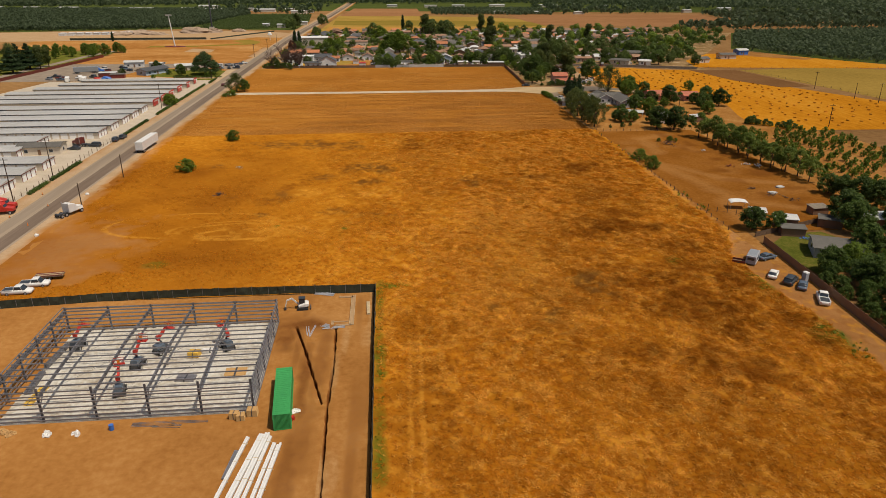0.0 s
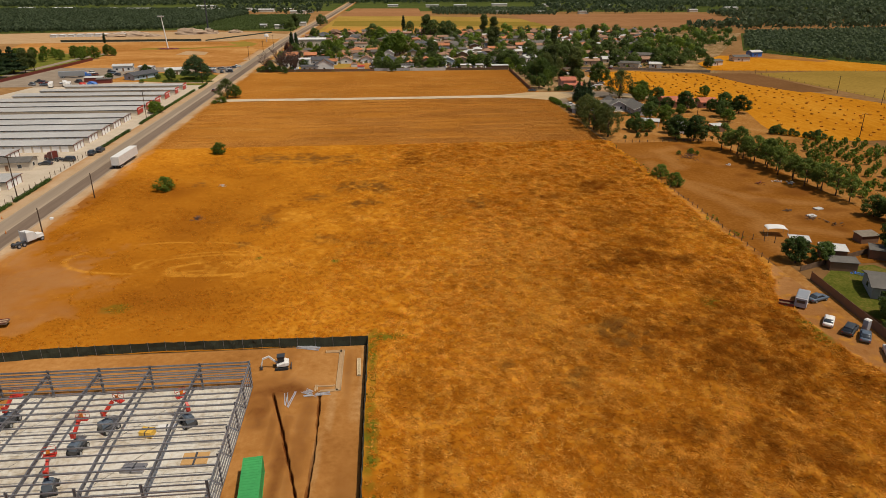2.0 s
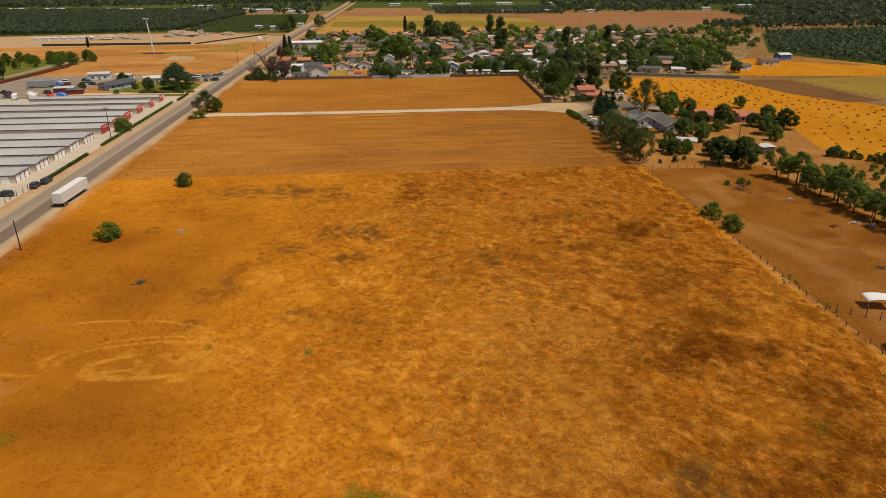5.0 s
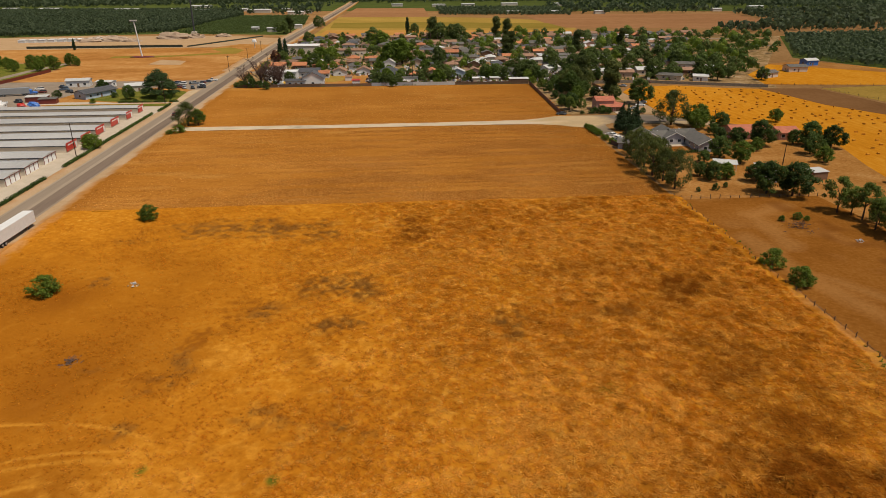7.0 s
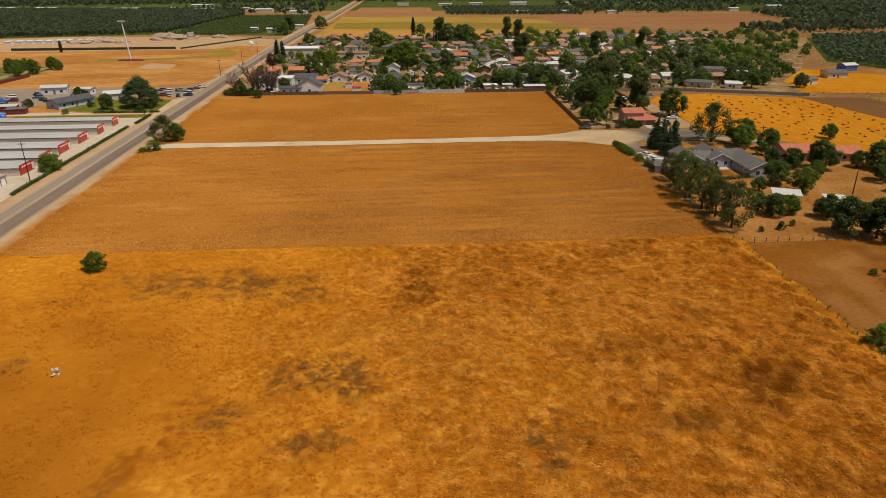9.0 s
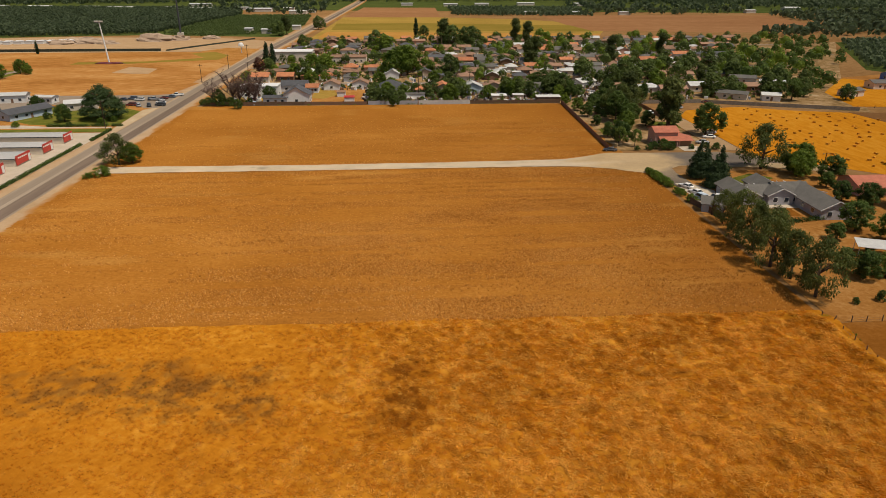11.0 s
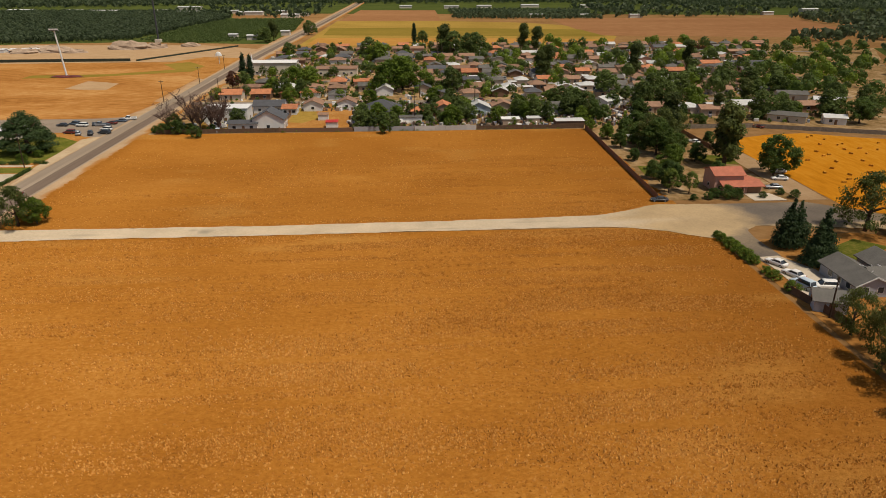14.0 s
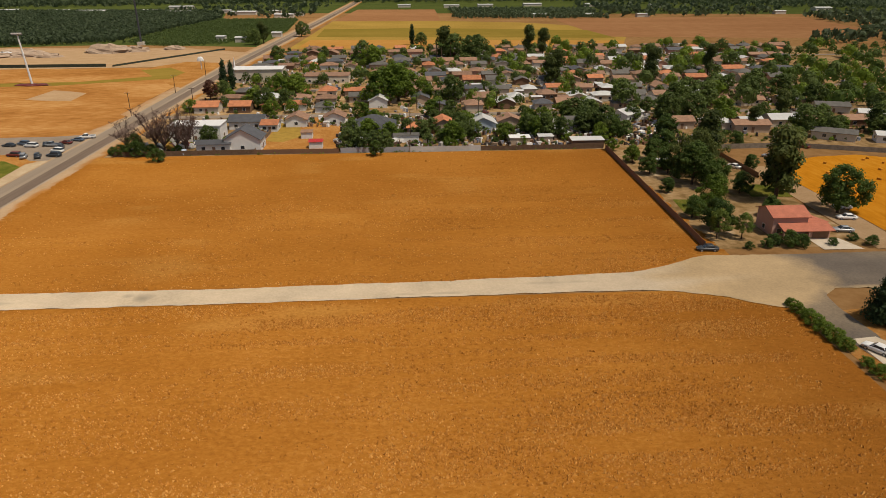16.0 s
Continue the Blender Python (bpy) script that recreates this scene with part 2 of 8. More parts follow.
M_SCREEN = mat("dark_green_screen_mesh", two((0.045, 0.050, 0.032), 0.35), (0.4, 4.0), 0.5, 0.8, 0, 0.2, 0.05)
M_SILVER = paint("silver_paint", (0.42, 0.43, 0.44), 0.3, 0.4)
M_CHARCOAL = paint("charcoal_paint", (0.045, 0.05, 0.055), 0.3)
M_SLATE = paint("slate_blue_paint", (0.10, 0.13, 0.17), 0.3)
M_MAROON = paint("maroon_paint", (0.16, 0.03, 0.02), 0.4)
M_CARDBOARD = paint("cardboard", (0.48, 0.29, 0.12), 0.9)
M_WOOD = mat("weathered_wood", two((0.17, 0.11, 0.07), 0.35), (1.0, 8.0), 0.5, 0.9, 0, 0.3, 0.01)
M_OLDWOOD = mat("silvered_boards", two((0.30, 0.25, 0.19), 0.35), (0.8, 6.0), 0.5, 0.9, 0, 0.3, 0.01)
M_POLE = mat("creosoted_pole", two((0.075, 0.048, 0.032), 0.3), (1.0, 8.0), 0.5, 0.9, 0, 0.3, 0.01)
M_LUMBER = mat("pale_lumber", two((0.55, 0.42, 0.25), 0.2), (1.0, 8.0), 0.5, 0.8, 0, 0.2, 0.01)
M_BARK = mat("bark", two((0.13, 0.09, 0.06), 0.35), (1.0, 8.0), 0.5, 0.95, 0, 0.5, 0.03)
M_TWIG = mat("bare_grey_twigs", two((0.15, 0.10, 0.08), 0.4), (1.0, 8.0), 0.5, 0.95, 0, 0.2, 0.02)
M_TILE = mat("terracotta_tiles", two((0.44, 0.17, 0.075), 0.3), (0.5, 4.0), 0.5, 0.8, 0, 0.3, 0.03, vary=0.3)
M_REDROOF = mat("salmon_roof_tiles", two((0.42, 0.14, 0.080), 0.25), (0.5, 4.0), 0.5, 0.8, 0, 0.3, 0.03)
M_SHINGLE = mat("grey_shingles", two((0.125, 0.115, 0.10), 0.25), (0.5, 5.0), 0.5, 0.85, 0, 0.3, 0.02, vary=0.3)
M_DARKROOF = mat("dark_shingles", two((0.085, 0.085, 0.09), 0.25), (0.5, 5.0), 0.5, 0.85, 0, 0.3, 0.02, vary=0.3)
M_BROWNROOF = mat("brown_shingles", two((0.27, 0.155, 0.095), 0.3), (0.5, 5.0), 0.5, 0.85, 0, 0.3, 0.02, vary=0.4)
M_LIGHTROOF = mat("pale_rolled_roofing", two((0.52, 0.51, 0.48), 0.15), (0.4, 4.0), 0.5, 0.7, 0, 0.1, 0.02, vary=0.3)
M_GLASS = paint("window_glass", (0.035, 0.042, 0.05), 0.08, 0, 0.05, 0.8)
M_HAY = mat("baled_hay", two((0.60, 0.28, 0.035), 0.25), (1.0, 8.0), 0.5, 0.95, 0, 0.5, 0.05, vary=0.5)
M_ROCK = mat("rubble", two((0.42, 0.31, 0.22), 0.3), (0.3, 3.0), 0.5, 0.95, 0, 0.4, 0.1, island=0.8)
M_LEAF = leaf_mat("broad_leaves", (0.034, 0.062, 0.012), (0.140, 0.205, 0.038))
# broad_leaves made paler, with the haze over the town put into the colour
M_LEAF_TOWN = leaf_mat("hazed_garden_leaves", (0.058, 0.086, 0.020), (0.195, 0.255, 0.062))
M_LEAF_BRIGHT = leaf_mat("fresh_leaves", (0.064, 0.108, 0.010), (0.225, 0.305, 0.036))
M_LEAF_AIRY = leaf_mat("light_green_leaves", (0.075, 0.115, 0.015), (0.26, 0.33, 0.060))
M_LEAF_EUC = leaf_mat("grey_green_leaves", (0.045, 0.066, 0.014), (0.170, 0.198, 0.048))
M_LEAF_DARK = leaf_mat("dark_needles", (0.018, 0.038, 0.014), (0.070, 0.110, 0.036))
# far orchards and woods: distance haze is mixed into this greyed leaf colour
M_LEAF_ORCHARD = leaf_mat("hazed_orchard_leaves", (0.060, 0.084, 0.038), (0.142, 0.182, 0.084))
M_LEAF_YOUNG = leaf_mat("young_orchard_leaves", (0.072, 0.105, 0.028), (0.175, 0.230, 0.065))
M_LEAF_CEDAR = leaf_mat("cedar_needles", (0.026, 0.050, 0.018), (0.095, 0.145, 0.045))
M_WEED = leaf_mat("dead_weeds", (0.15, 0.062, 0.016), (0.34, 0.16, 0.045))
M_LEAF_WEED = leaf_mat("yellowing_weeds", (0.13, 0.145, 0.012), (0.32, 0.31, 0.035))
for m in (M_WEED, M_LEAF_WEED):
    m.node_tree.nodes["Principled BSDF"].inputs["Specular IOR Level"].default_value = 0.0
M_LEAF_RED = leaf_mat("russet_leaves", (0.10, 0.04, 0.025), (0.22, 0.10, 0.06))


# ---- mesh building ----
class Geo:
    def __init__(self):
        self.v, self.f = [], []

    def add(self, vs, fs):
        k = len(self.v)
        self.v.extend(tuple(p) for p in vs)
        self.f.extend(tuple(i + k for i in f) for f in fs)
        return self

    def box(self, x, y, z, sx, sy, sz, rz=0.0, taper=1.0):
        """A box on its base centre x, y, z."""
        c, s = math.cos(radians(rz)), math.sin(radians(rz))
        vs = []
        for zz, k in ((0, 1.0), (sz, taper)):
            for a, b in ((-1, -1), (1, -1), (1, 1), (-1, 1)):
                px, py = a * sx / 2 * k, b * sy / 2 * k
                vs.append((x + px * c - py * s, y + px * s + py * c, z + zz))
        return self.add(vs, ((3, 2, 1, 0), (4, 5, 6, 7), (0, 1, 5, 4), (1, 2, 6, 5), (2, 3, 7, 6), (3, 0, 4, 7)))

    def tube(self, p0, p1, r0, r1=None, n=8):
        r1 = r0 if r1 is None else r1
        p0, p1 = Vector(p0), Vector(p1)
        q = (p1 - p0).to_track_quat("Z", "Y")
        vs = []
        for p, r in ((p0, r0), (p1, r1)):
            for i in range(n):
                a = 2 * math.pi * i / n
                vs.append(p + q @ Vector((math.cos(a) * r, math.sin(a) * r, 0)))
        fs = [(i, (i + 1) % n, n + (i + 1) % n, n + i) for i in range(n)]
        fs += [tuple(range(n - 1, -1, -1)), tuple(range(n, 2 * n))]
        return self.add(vs, fs)

    def beam(self, p0, p1, w, h):
        """A rectangular bar from p0 to p1, w across and h deep."""
        p0, p1 = Vector(p0), Vector(p1)
        d = (p1 - p0).normalized()
        side = d.cross(Vector((0, 0, 1)))
        side = side.normalized() if side.length > 1e-3 else Vector((1, 0, 0))
        up = side.cross(d).normalized()
        vs = [p + side * a * w / 2 + up * b * h / 2 for p in (p0, p1) for a, b in ((-1, -1), (1, -1), (1, 1), (-1, 1))]
        return self.add(vs, ((3, 2, 1, 0), (4, 5, 6, 7), (0, 1, 5, 4), (1, 2, 6, 5), (2, 3, 7, 6), (3, 0, 4, 7)))

    def loft(self, rings, caps=True):
        n = len(rings[0])
        vs = [p for r in rings for p in r]
        fs = []
        for k in range(len(rings) - 1):
            for i in range(n):
                a, b = k * n + i, k * n + (i + 1) % n
                fs.append((a, b, b + n, a + n))
        if caps:
            fs += [tuple(range(n - 1, -1, -1)), tuple(range((len(rings) - 1) * n, len(rings) * n))]
        return self.add(vs, fs)

    def prism(self, poly, z0, z1):
        n = len(poly)
        vs = [(x, y, z0) for x, y in poly] + [(x, y, z1) for x, y in poly]
        fs = [tuple(range(n - 1, -1, -1)), tuple(range(n, 2 * n))] + [(i, (i + 1) % n, n + (i + 1) % n, n + i) for i in range(n)]
        return self.add(vs, fs)

    def lump(self, x, y, z, rx, ry, rz, rng, rough=0.25, n=7, m=4):
        """An uneven rounded heap or boulder on its base."""
        vs = [(x, y, z + rz)]
        for j in range(1, m + 1):
            t = j / m * math.pi / 2
            for i in range(n):
                a = 2 * math.pi * i / n
                k = 1 + rng.uniform(-rough, rough)
                vs.append((x + math.cos(a) * math.sin(t) * rx * k, y + math.sin(a) * math.sin(t) * ry * k, z + math.cos(t) * rz * k))
        fs = [(0, 1 + i, 1 + (i + 1) % n) for i in range(n)]
        for j in range(m - 1):
            for i in range(n):
                a, b = 1 + j * n + i, 1 + j * n + (i + 1) % n
                fs.append((a, a + n, b + n, b))
        return self.add(vs, fs)

    def mesh(self, name, material, smooth=False):
        me = bpy.data.meshes.new(name)
        me.from_pydata(self.v, [], self.f)
        me.materials.append(material)
        if smooth:
            me.polygons.foreach_set("use_smooth", [True] * len(me.polygons))
        me.update()
        return me


def part(name, geo, material, parent=None, label="", smooth=False):
    me = geo if isinstance(geo, bpy.types.Mesh) else geo.mesh(name, material, smooth)
    ob = new(name, me)
    ob.parent = parent
    if label:
        ob["label"] = label
    return ob


def thing(name, x, y, z, rz, label, category, group=""):
    ob = new(name)
    ob.empty_display_size = 0.5
    ob.matrix_basis = pose(x, y, z, 0, 0, rz)
    return tagged(ob, label, category, group)


def structure(name, geo, material, label, category="", kind="structure", smooth=False):
    ob = part(name, geo, material, None, "", smooth)
    return tagged(ob, label, category or name.replace("_", " "), "", kind)


def big_mesh(name, verts, tris, material, masks=None):
    """A mesh from arrays, for what holds many thousands of pieces."""
    me = bpy.data.meshes.new(name)
    verts, tris = np.asarray(verts, np.float32), np.asarray(tris, np.int32)
    k = tris.shape[1]
    me.vertices.add(len(verts))
    me.vertices.foreach_set("co", verts.ravel())
    me.loops.add(tris.size)
    me.loops.foreach_set("vertex_index", tris.ravel())
    me.polygons.add(len(tris))
    me.polygons.foreach_set("loop_start", np.arange(0, tris.size, k, dtype=np.int32))
    me.materials.append(material)
    for key, values in (masks or {}).items():
        me.attributes.new(key, "FLOAT", "POINT").data.foreach_set("value", np.asarray(values, np.float32))
    me.update(calc_edges=True)
    me.validate()
    return me


def value_noise(x, y, size, seed):
    """Smooth noise from 0 to 1 with lumps of the given size."""
    rs = np.random.RandomState(seed)
    table = rs.rand(256, 256)
    u, w = np.asarray(x) / size, np.asarray(y) / size
    i, j = np.floor(u).astype(int), np.floor(w).astype(int)
    fu, fw = u - i, w - j
    fu, fw = fu * fu * (3 - 2 * fu), fw * fw * (3 - 2 * fw)
    g = lambda a, b: table[a % 256, b % 256]
    return (g(i, j) * (1 - fu) + g(i + 1, j) * fu) * (1 - fw) + (g(i, j + 1) * (1 - fu) + g(i + 1, j + 1) * fu) * fw


def ellipse_mask(x, y, spots, seed=3):
    """Soft uneven spots (x, y, radius x, radius y, strength)."""
    out = np.zeros_like(x)
    for cx, cy, rx, ry, s in spots:
        d = np.sqrt(((x - cx) / rx) ** 2 + ((y - cy) / ry) ** 2)
        d += (value_noise(x, y, 5.0, seed) - 0.5) * 0.9 + (value_noise(x, y, 1.7, seed + 1) - 0.5) * 0.6
        out = np.maximum(out, s * np.clip(1.35 - d, 0, 1))
    return np.clip(out, 0, 1)


def grid_arrays(x0, x1, y0, y1, step):
    return grid_lines(np.arange(x0, x1 + step * 0.5, step), np.arange(y0, y1 + step * 0.5, step))


def grid_lines(xs, ys):
    x, y = np.meshgrid(xs, ys)
    nx, ny = len(xs), len(ys)
    i = (np.arange(ny - 1)[:, None] * nx + np.arange(nx - 1)[None, :]).ravel()
    quads = np.stack([i, i + 1, i + nx + 1, i + nx], 1)
    return x.ravel(), y.ravel(), quads


def in_poly(px, py, poly):
    inside = np.zeros(len(px), bool)
    for (ax, ay), (bx, by) in zip(poly, poly[1:] + poly[:1]):
        cond = ((ay > py) != (by > py)) & (px < (bx - ax) * (py - ay) / (by - ay + 1e-9) + ax)
        inside ^= cond
    return inside


def line_distance(x, y, pts):
    best = np.full_like(x, 1e9)
    for (ax, ay), (bx, by) in zip(pts, pts[1:]):
        t = np.clip(((x - ax) * (bx - ax) + (y - ay) * (by - ay)) / ((bx - ax) ** 2 + (by - ay) ** 2), 0, 1)
        best = np.minimum(best, np.hypot(x - ax - t * (bx - ax), y - ay - t * (by - ay)))
    return best


LAYER = [0]


def sheet(name, poly, z, material, label, category):
    """A flat piece of ground with a little thickness, each a hair above the one before."""
    LAYER[0] += 1
    z += LAYER[0] * 0.0007
    return structure(name, Geo().prism(poly, z - 0.02, z), material, label, category)


def rect(x0, y0, x1, y1):
    return [(x0, y0), (x1, y0), (x1, y1), (x0, y1)]


# ---- ground ----
SITE = (-96.0, -2.4, 44.0, 123.6)
g = Geo()
gx = [-4800, -1500, -600, SITE[0] - 0.5, SITE[0] + 1.0, SITE[1] - 1.0, SITE[1] + 0.3, 200, 600, 1500, 4800]
gy = [-3000, -600, SITE[2] - 0.5, SITE[2] + 1.0, SITE[3] - 1.0, SITE[3] + 0.2, 300, 700, 1500, 3000, 4900]
for yy in gy:
    for xx in gx:
        inside = SITE[0] < xx < SITE[1] and SITE[2] < yy < SITE[3]
        g.v.append((xx, yy, -1.3 if inside else 0.0))
for j in range(len(gy) - 1):
    for i in range(len(gx) - 1):
        a = j * len(gx) + i
        g.f.append((a, a + 1, a + 1 + len(gx), a + len(gx)))
structure("ground", g, M_GROUND, "flat dry valley floor of pale brown earth", "ground")

# dry grass field: uneven patches as (x, y, radius x, radius y, strength)
STAINS = [(-27, 251.5, 21, 6.5, 0.9), (-13.5, 247, 9, 5.5, 0.85), (-5, 216.5, 9, 8, 1.0), (-6, 201, 6, 3.5, 0.9), (-16.5, 207, 5, 5, 0.8), (26.5, 198, 3.5, 7, 0.95), (-30, 186.5, 4.5, 6, 0.6),
          (-33, 173, 2, 2.2, 0.7), (-13.5, 174, 5, 3, 0.6), (-3, 171, 1.6, 1.6, 0.9), (1.8, 168, 1.2, 1.6, 0.8), (-54.7, 223, 2.4, 2.2, 0.9), (21, 146, 2.6, 3.6, 0.85), (43.4, 123, 5.2, 6.5, 0.9)]
STAINS_EAST = [(32, 111, 2.4, 3.4, 0.75), (21, 114, 2, 2.4, 0.7), (47, 202, 6, 4, 0.4), (-45, 187.5, 2.4, 2.6, 0.6), (-55, 246, 7, 3, 0.45), (30, 109.5, 2.2, 2.4, 0.7)]
DARKS = [(64, 211, 8, 8, 0.9), (44.5, 222, 9, 5, 0.6), (58.7, 183, 9, 9, 0.7), (61.5, 168.5, 9, 8, 0.85), (57, 155, 13, 8, 0.85), (53, 122, 8, 6, 0.8), (60, 115, 13, 12, 0.9), (71.5, 121, 5, 8, 0.9), (45, 97, 6, 6, 0.8),
         (51, 94.5, 5, 6, 0.8), (60.5, 127, 13, 8, 0.75), (6, 76, 9, 24, 0.5), (9, 106, 9, 15, 0.4), (60, 89, 6, 7, 0.8), (62.5, 102.5, 6, 7, 0.8), (70, 212, 9, 8, 0.6), (48.5, 201.5, 7, 5, 0.5), (38, 140, 4, 8, 0.5), (69, 140, 6, 9, 0.6), (74, 105, 4, 14, 0.7)]
RUSTS = [(10.8, 249, 4.0, 15, 0.9), (-9.6, 189.5, 5, 5.5, 0.75), (-23.3, 208, 3.8, 9, 0.85), (-29, 196, 4, 8, 0.8), (-33, 186, 5, 6, 0.7), (14, 225, 5, 12, 0.4), (12, 180, 5, 14, 0.35), (-66, 228, 8, 16, 0.4), (38, 182, 4, 9, 0.4), (44, 160, 4, 8, 0.45)]
STRAWS = [(61, 237, 9, 7, 0.55), (-22, 191, 4.2, 4.2, 0.75), (-5, 187, 3, 3.8, 0.7), (29, 165, 15, 22, 0.4), (28, 125, 11, 24, 0.45), (-32, 161, 13, 7, 0.4), (78, 174, 5, 8, 0.5), (-1, 227, 15, 9, 0.3), (33, 131, 3, 12, 0.5),
          (36, 107.5, 5, 4, 0.55), (53, 101, 2.5, 5, 0.6), (62, 81, 3, 3, 0.5), (45, 240, 10, 8, 0.3), (30, 232, 12, 10, 0.25)]


def trodden_rings(x, y):
    """Old wheel rings in the grass, west of the middle and beside the site fence."""
    out = np.zeros_like(x)
    for cx, cy, rx, ry in ((-36, 161, 15, 5.4), (-36.5, 161.5, 16.8, 6.6), (-34, 159, 11.5, 3.6), (-48, 166, 22, 9), (6.5, 111, 7.5, 11), (7, 112, 8.6, 12.5), (5.5, 108, 5.0, 8.5)):
        d = np.abs(np.sqrt(((x - cx) / rx) ** 2 + ((y - cy) / ry) ** 2) - 1) * min(rx, ry)
        out = np.maximum(out, np.clip(1 - d / 0.55, 0, 1) * np.clip(value_noise(x, y, 7, 21) * 3 - 0.7, 0, 1))
    for k in (3.4, 5.2):
        out = np.maximum(out, np.clip(1 - np.abs(x - k - (value_noise(y, y * 0, 20, 8) - 0.5) * 1.5) / 0.5, 0, 1) * (y < 104))
    return out


def lane_dirt(x, y):
    """The trodden dirt lane along the east fence."""
    rim = np.interp(y, [40, 87, 96, 105.6, 112, 125, 135, 141, 150, 160], [80, 80, 79.5, 79, 77.7, 77.2, 77.6, 80, 84, 88])
    return np.clip((x - rim + (value_noise(x, y, 2.5, 14) - 0.5) * 2.4) / 1.4, 0, 1)


def rankness(x, y):
    """How tall and tangled the grass stands: smooth by the road, rank to the east."""
    return np.clip((x + 24) / 50, 0.0, 1) * np.clip(value_noise(x, y, 15, 6) * 1.5 + 0.2, 0.35, 1)


def speckle(x, y, size, seed, cut):
    return np.clip((value_noise(x, y, size, seed) * 0.65 + value_noise(x, y, size * 0.45, seed + 1) * 0.35 - cut) * 4.5, 0, 1)


def field_tones(x, y):
    """Weed stains, dark and rusty grass, bleached straw, bare dirt and green weeds over the field."""
    rank = rankness(x, y)
    stain = np.maximum(ellipse_mask(x, y, STAINS), ellipse_mask(x, y, STAINS_EAST, 5))
    stain = stain * (0.3 + 0.9 * speckle(x, y, 1.7, 141, 0.40))
    dark = 1.15 * ellipse_mask(x, y, DARKS, 25) * (0.62 + 0.5 * value_noise(x, y, 2.2, 23))
    dark = np.maximum(dark, 0.85 * ellipse_mask(x, y, RUSTS, 27) * (0.35 + 0.8 * speckle(x, y, 1.2, 143, 0.42)))
    dark = np.maximum(dark, (0.12 + 0.42 * rank * np.clip((x - 5) / 35, 0.4, 1)) * speckle(x, y, 1.9, 131, 0.54))
    dark = np.maximum(dark, 0.55 * np.clip((-14 - x) / 25, 0, 1) * np.clip((250 - y) / 25, 0, 1) * (0.45 + value_noise(x, y, 12, 135)))
    dark = np.maximum(dark, 0.42 * np.clip((172 - y) / 45, 0, 1) * np.clip((x - 2) / 30, 0, 1) * (0.55 + 0.6 * value_noise(x, y, 4.5, 137)))
    straw = ellipse_mask(x, y, STRAWS, 9) * (0.4 + 0.8 * speckle(x, y, 2.0, 151, 0.42))
    straw = np.maximum(straw, 0.65 * trodden_rings(x, y))
    straw = np.maximum(straw, (0.2 + 0.55 * np.clip((x + 30) / 50, 0, 1)) * speckle(x, y * 0.85, 1.5, 161, 0.52) * (1 - 0.7 * dark))
    dirt = np.maximum(ellipse_mask(x, y, [(-74, 150, 15, 21, 1.0), (-83, 172, 6, 12, 1.0), (-84, 205, 3.0, 80, 0.8), (86, 175, 2.2, 40, 0.5)], 13), lane_dirt(x, y))
    green = ellipse_mask(x, y, [(-1.2, 118, 0.9, 8, 0.8), (-1.2, 98, 1.0, 10, 0.8), (-1.2, 76, 1.0, 10, 0.8), (1.5, 125.6, 4, 1.1, 0.8), (-50, 141, 2.4, 2.0, 0.45), (78.7, 99, 2.6, 5, 0.9), (77, 120.5, 1.6, 6, 0.7),
                                (64, 134, 2.0, 2.2, 0.7), (-10, 160.6, 0.7, 0.9, 0.9), (-27.2, 164, 0.7, 1, 0.8), (81, 180.5, 2.2, 3.6, 0.6), (84, 268, 4, 1.5, 0.7), (38, 176, 2, 2, 0.5)], 17)
    return {"brown": np.clip(dark, 0, 1), "stain": np.clip(stain, 0, 1) * 0.7, "straw": np.clip(straw, 0, 1), "dirt": dirt, "green": green}


def field_height(x, y):
    """Tussocky relief in drifts laid over by the wind, ranker to the east."""
    rank = 0.12 + 0.88 * rankness(x, y)
    drift = value_noise(x + 0.1 * y, y * 0.85, 2.8, 1)
    z = 0.03 + rank * (0.72 * drift ** 2 + 0.62 * value_noise(x, y, 1.7, 2) ** 2 + 0.12 * value_noise(x, y, 0.8, 3)) + 0.10 * value_noise(x, y, 11, 4)
    return 0.05 + (z - 0.05) * np.clip((270.4 - y) / 2.5, 0.15, 1)


x, y, quads = grid_arrays(-84, 86, 30, 270.6, 0.46)
edge_wave = (value_noise(x, x * 0, 9.0, 5) - 0.5) * 1.6
y = np.where(y > 269.5, y + edge_wave, y)
tones = field_tones(x, y)
z = field_height(x, y) * (1 - 0.8 * np.clip(tones["dirt"], 0, 1))
cx, cy = x[quads].mean(1), y[quads].mean(1)
keep = ~((cx < -2.3) & (cy < 123.9))
tagged(new("grass_field", big_mesh("grass_field", np.stack([x, y, z], 1), quads[keep], M_GRASS, tones)),
       "wide field of dry golden wild grass", "field", "", "structure")

# tussocks of dry stalks over it
rs = np.random.RandomState(11)


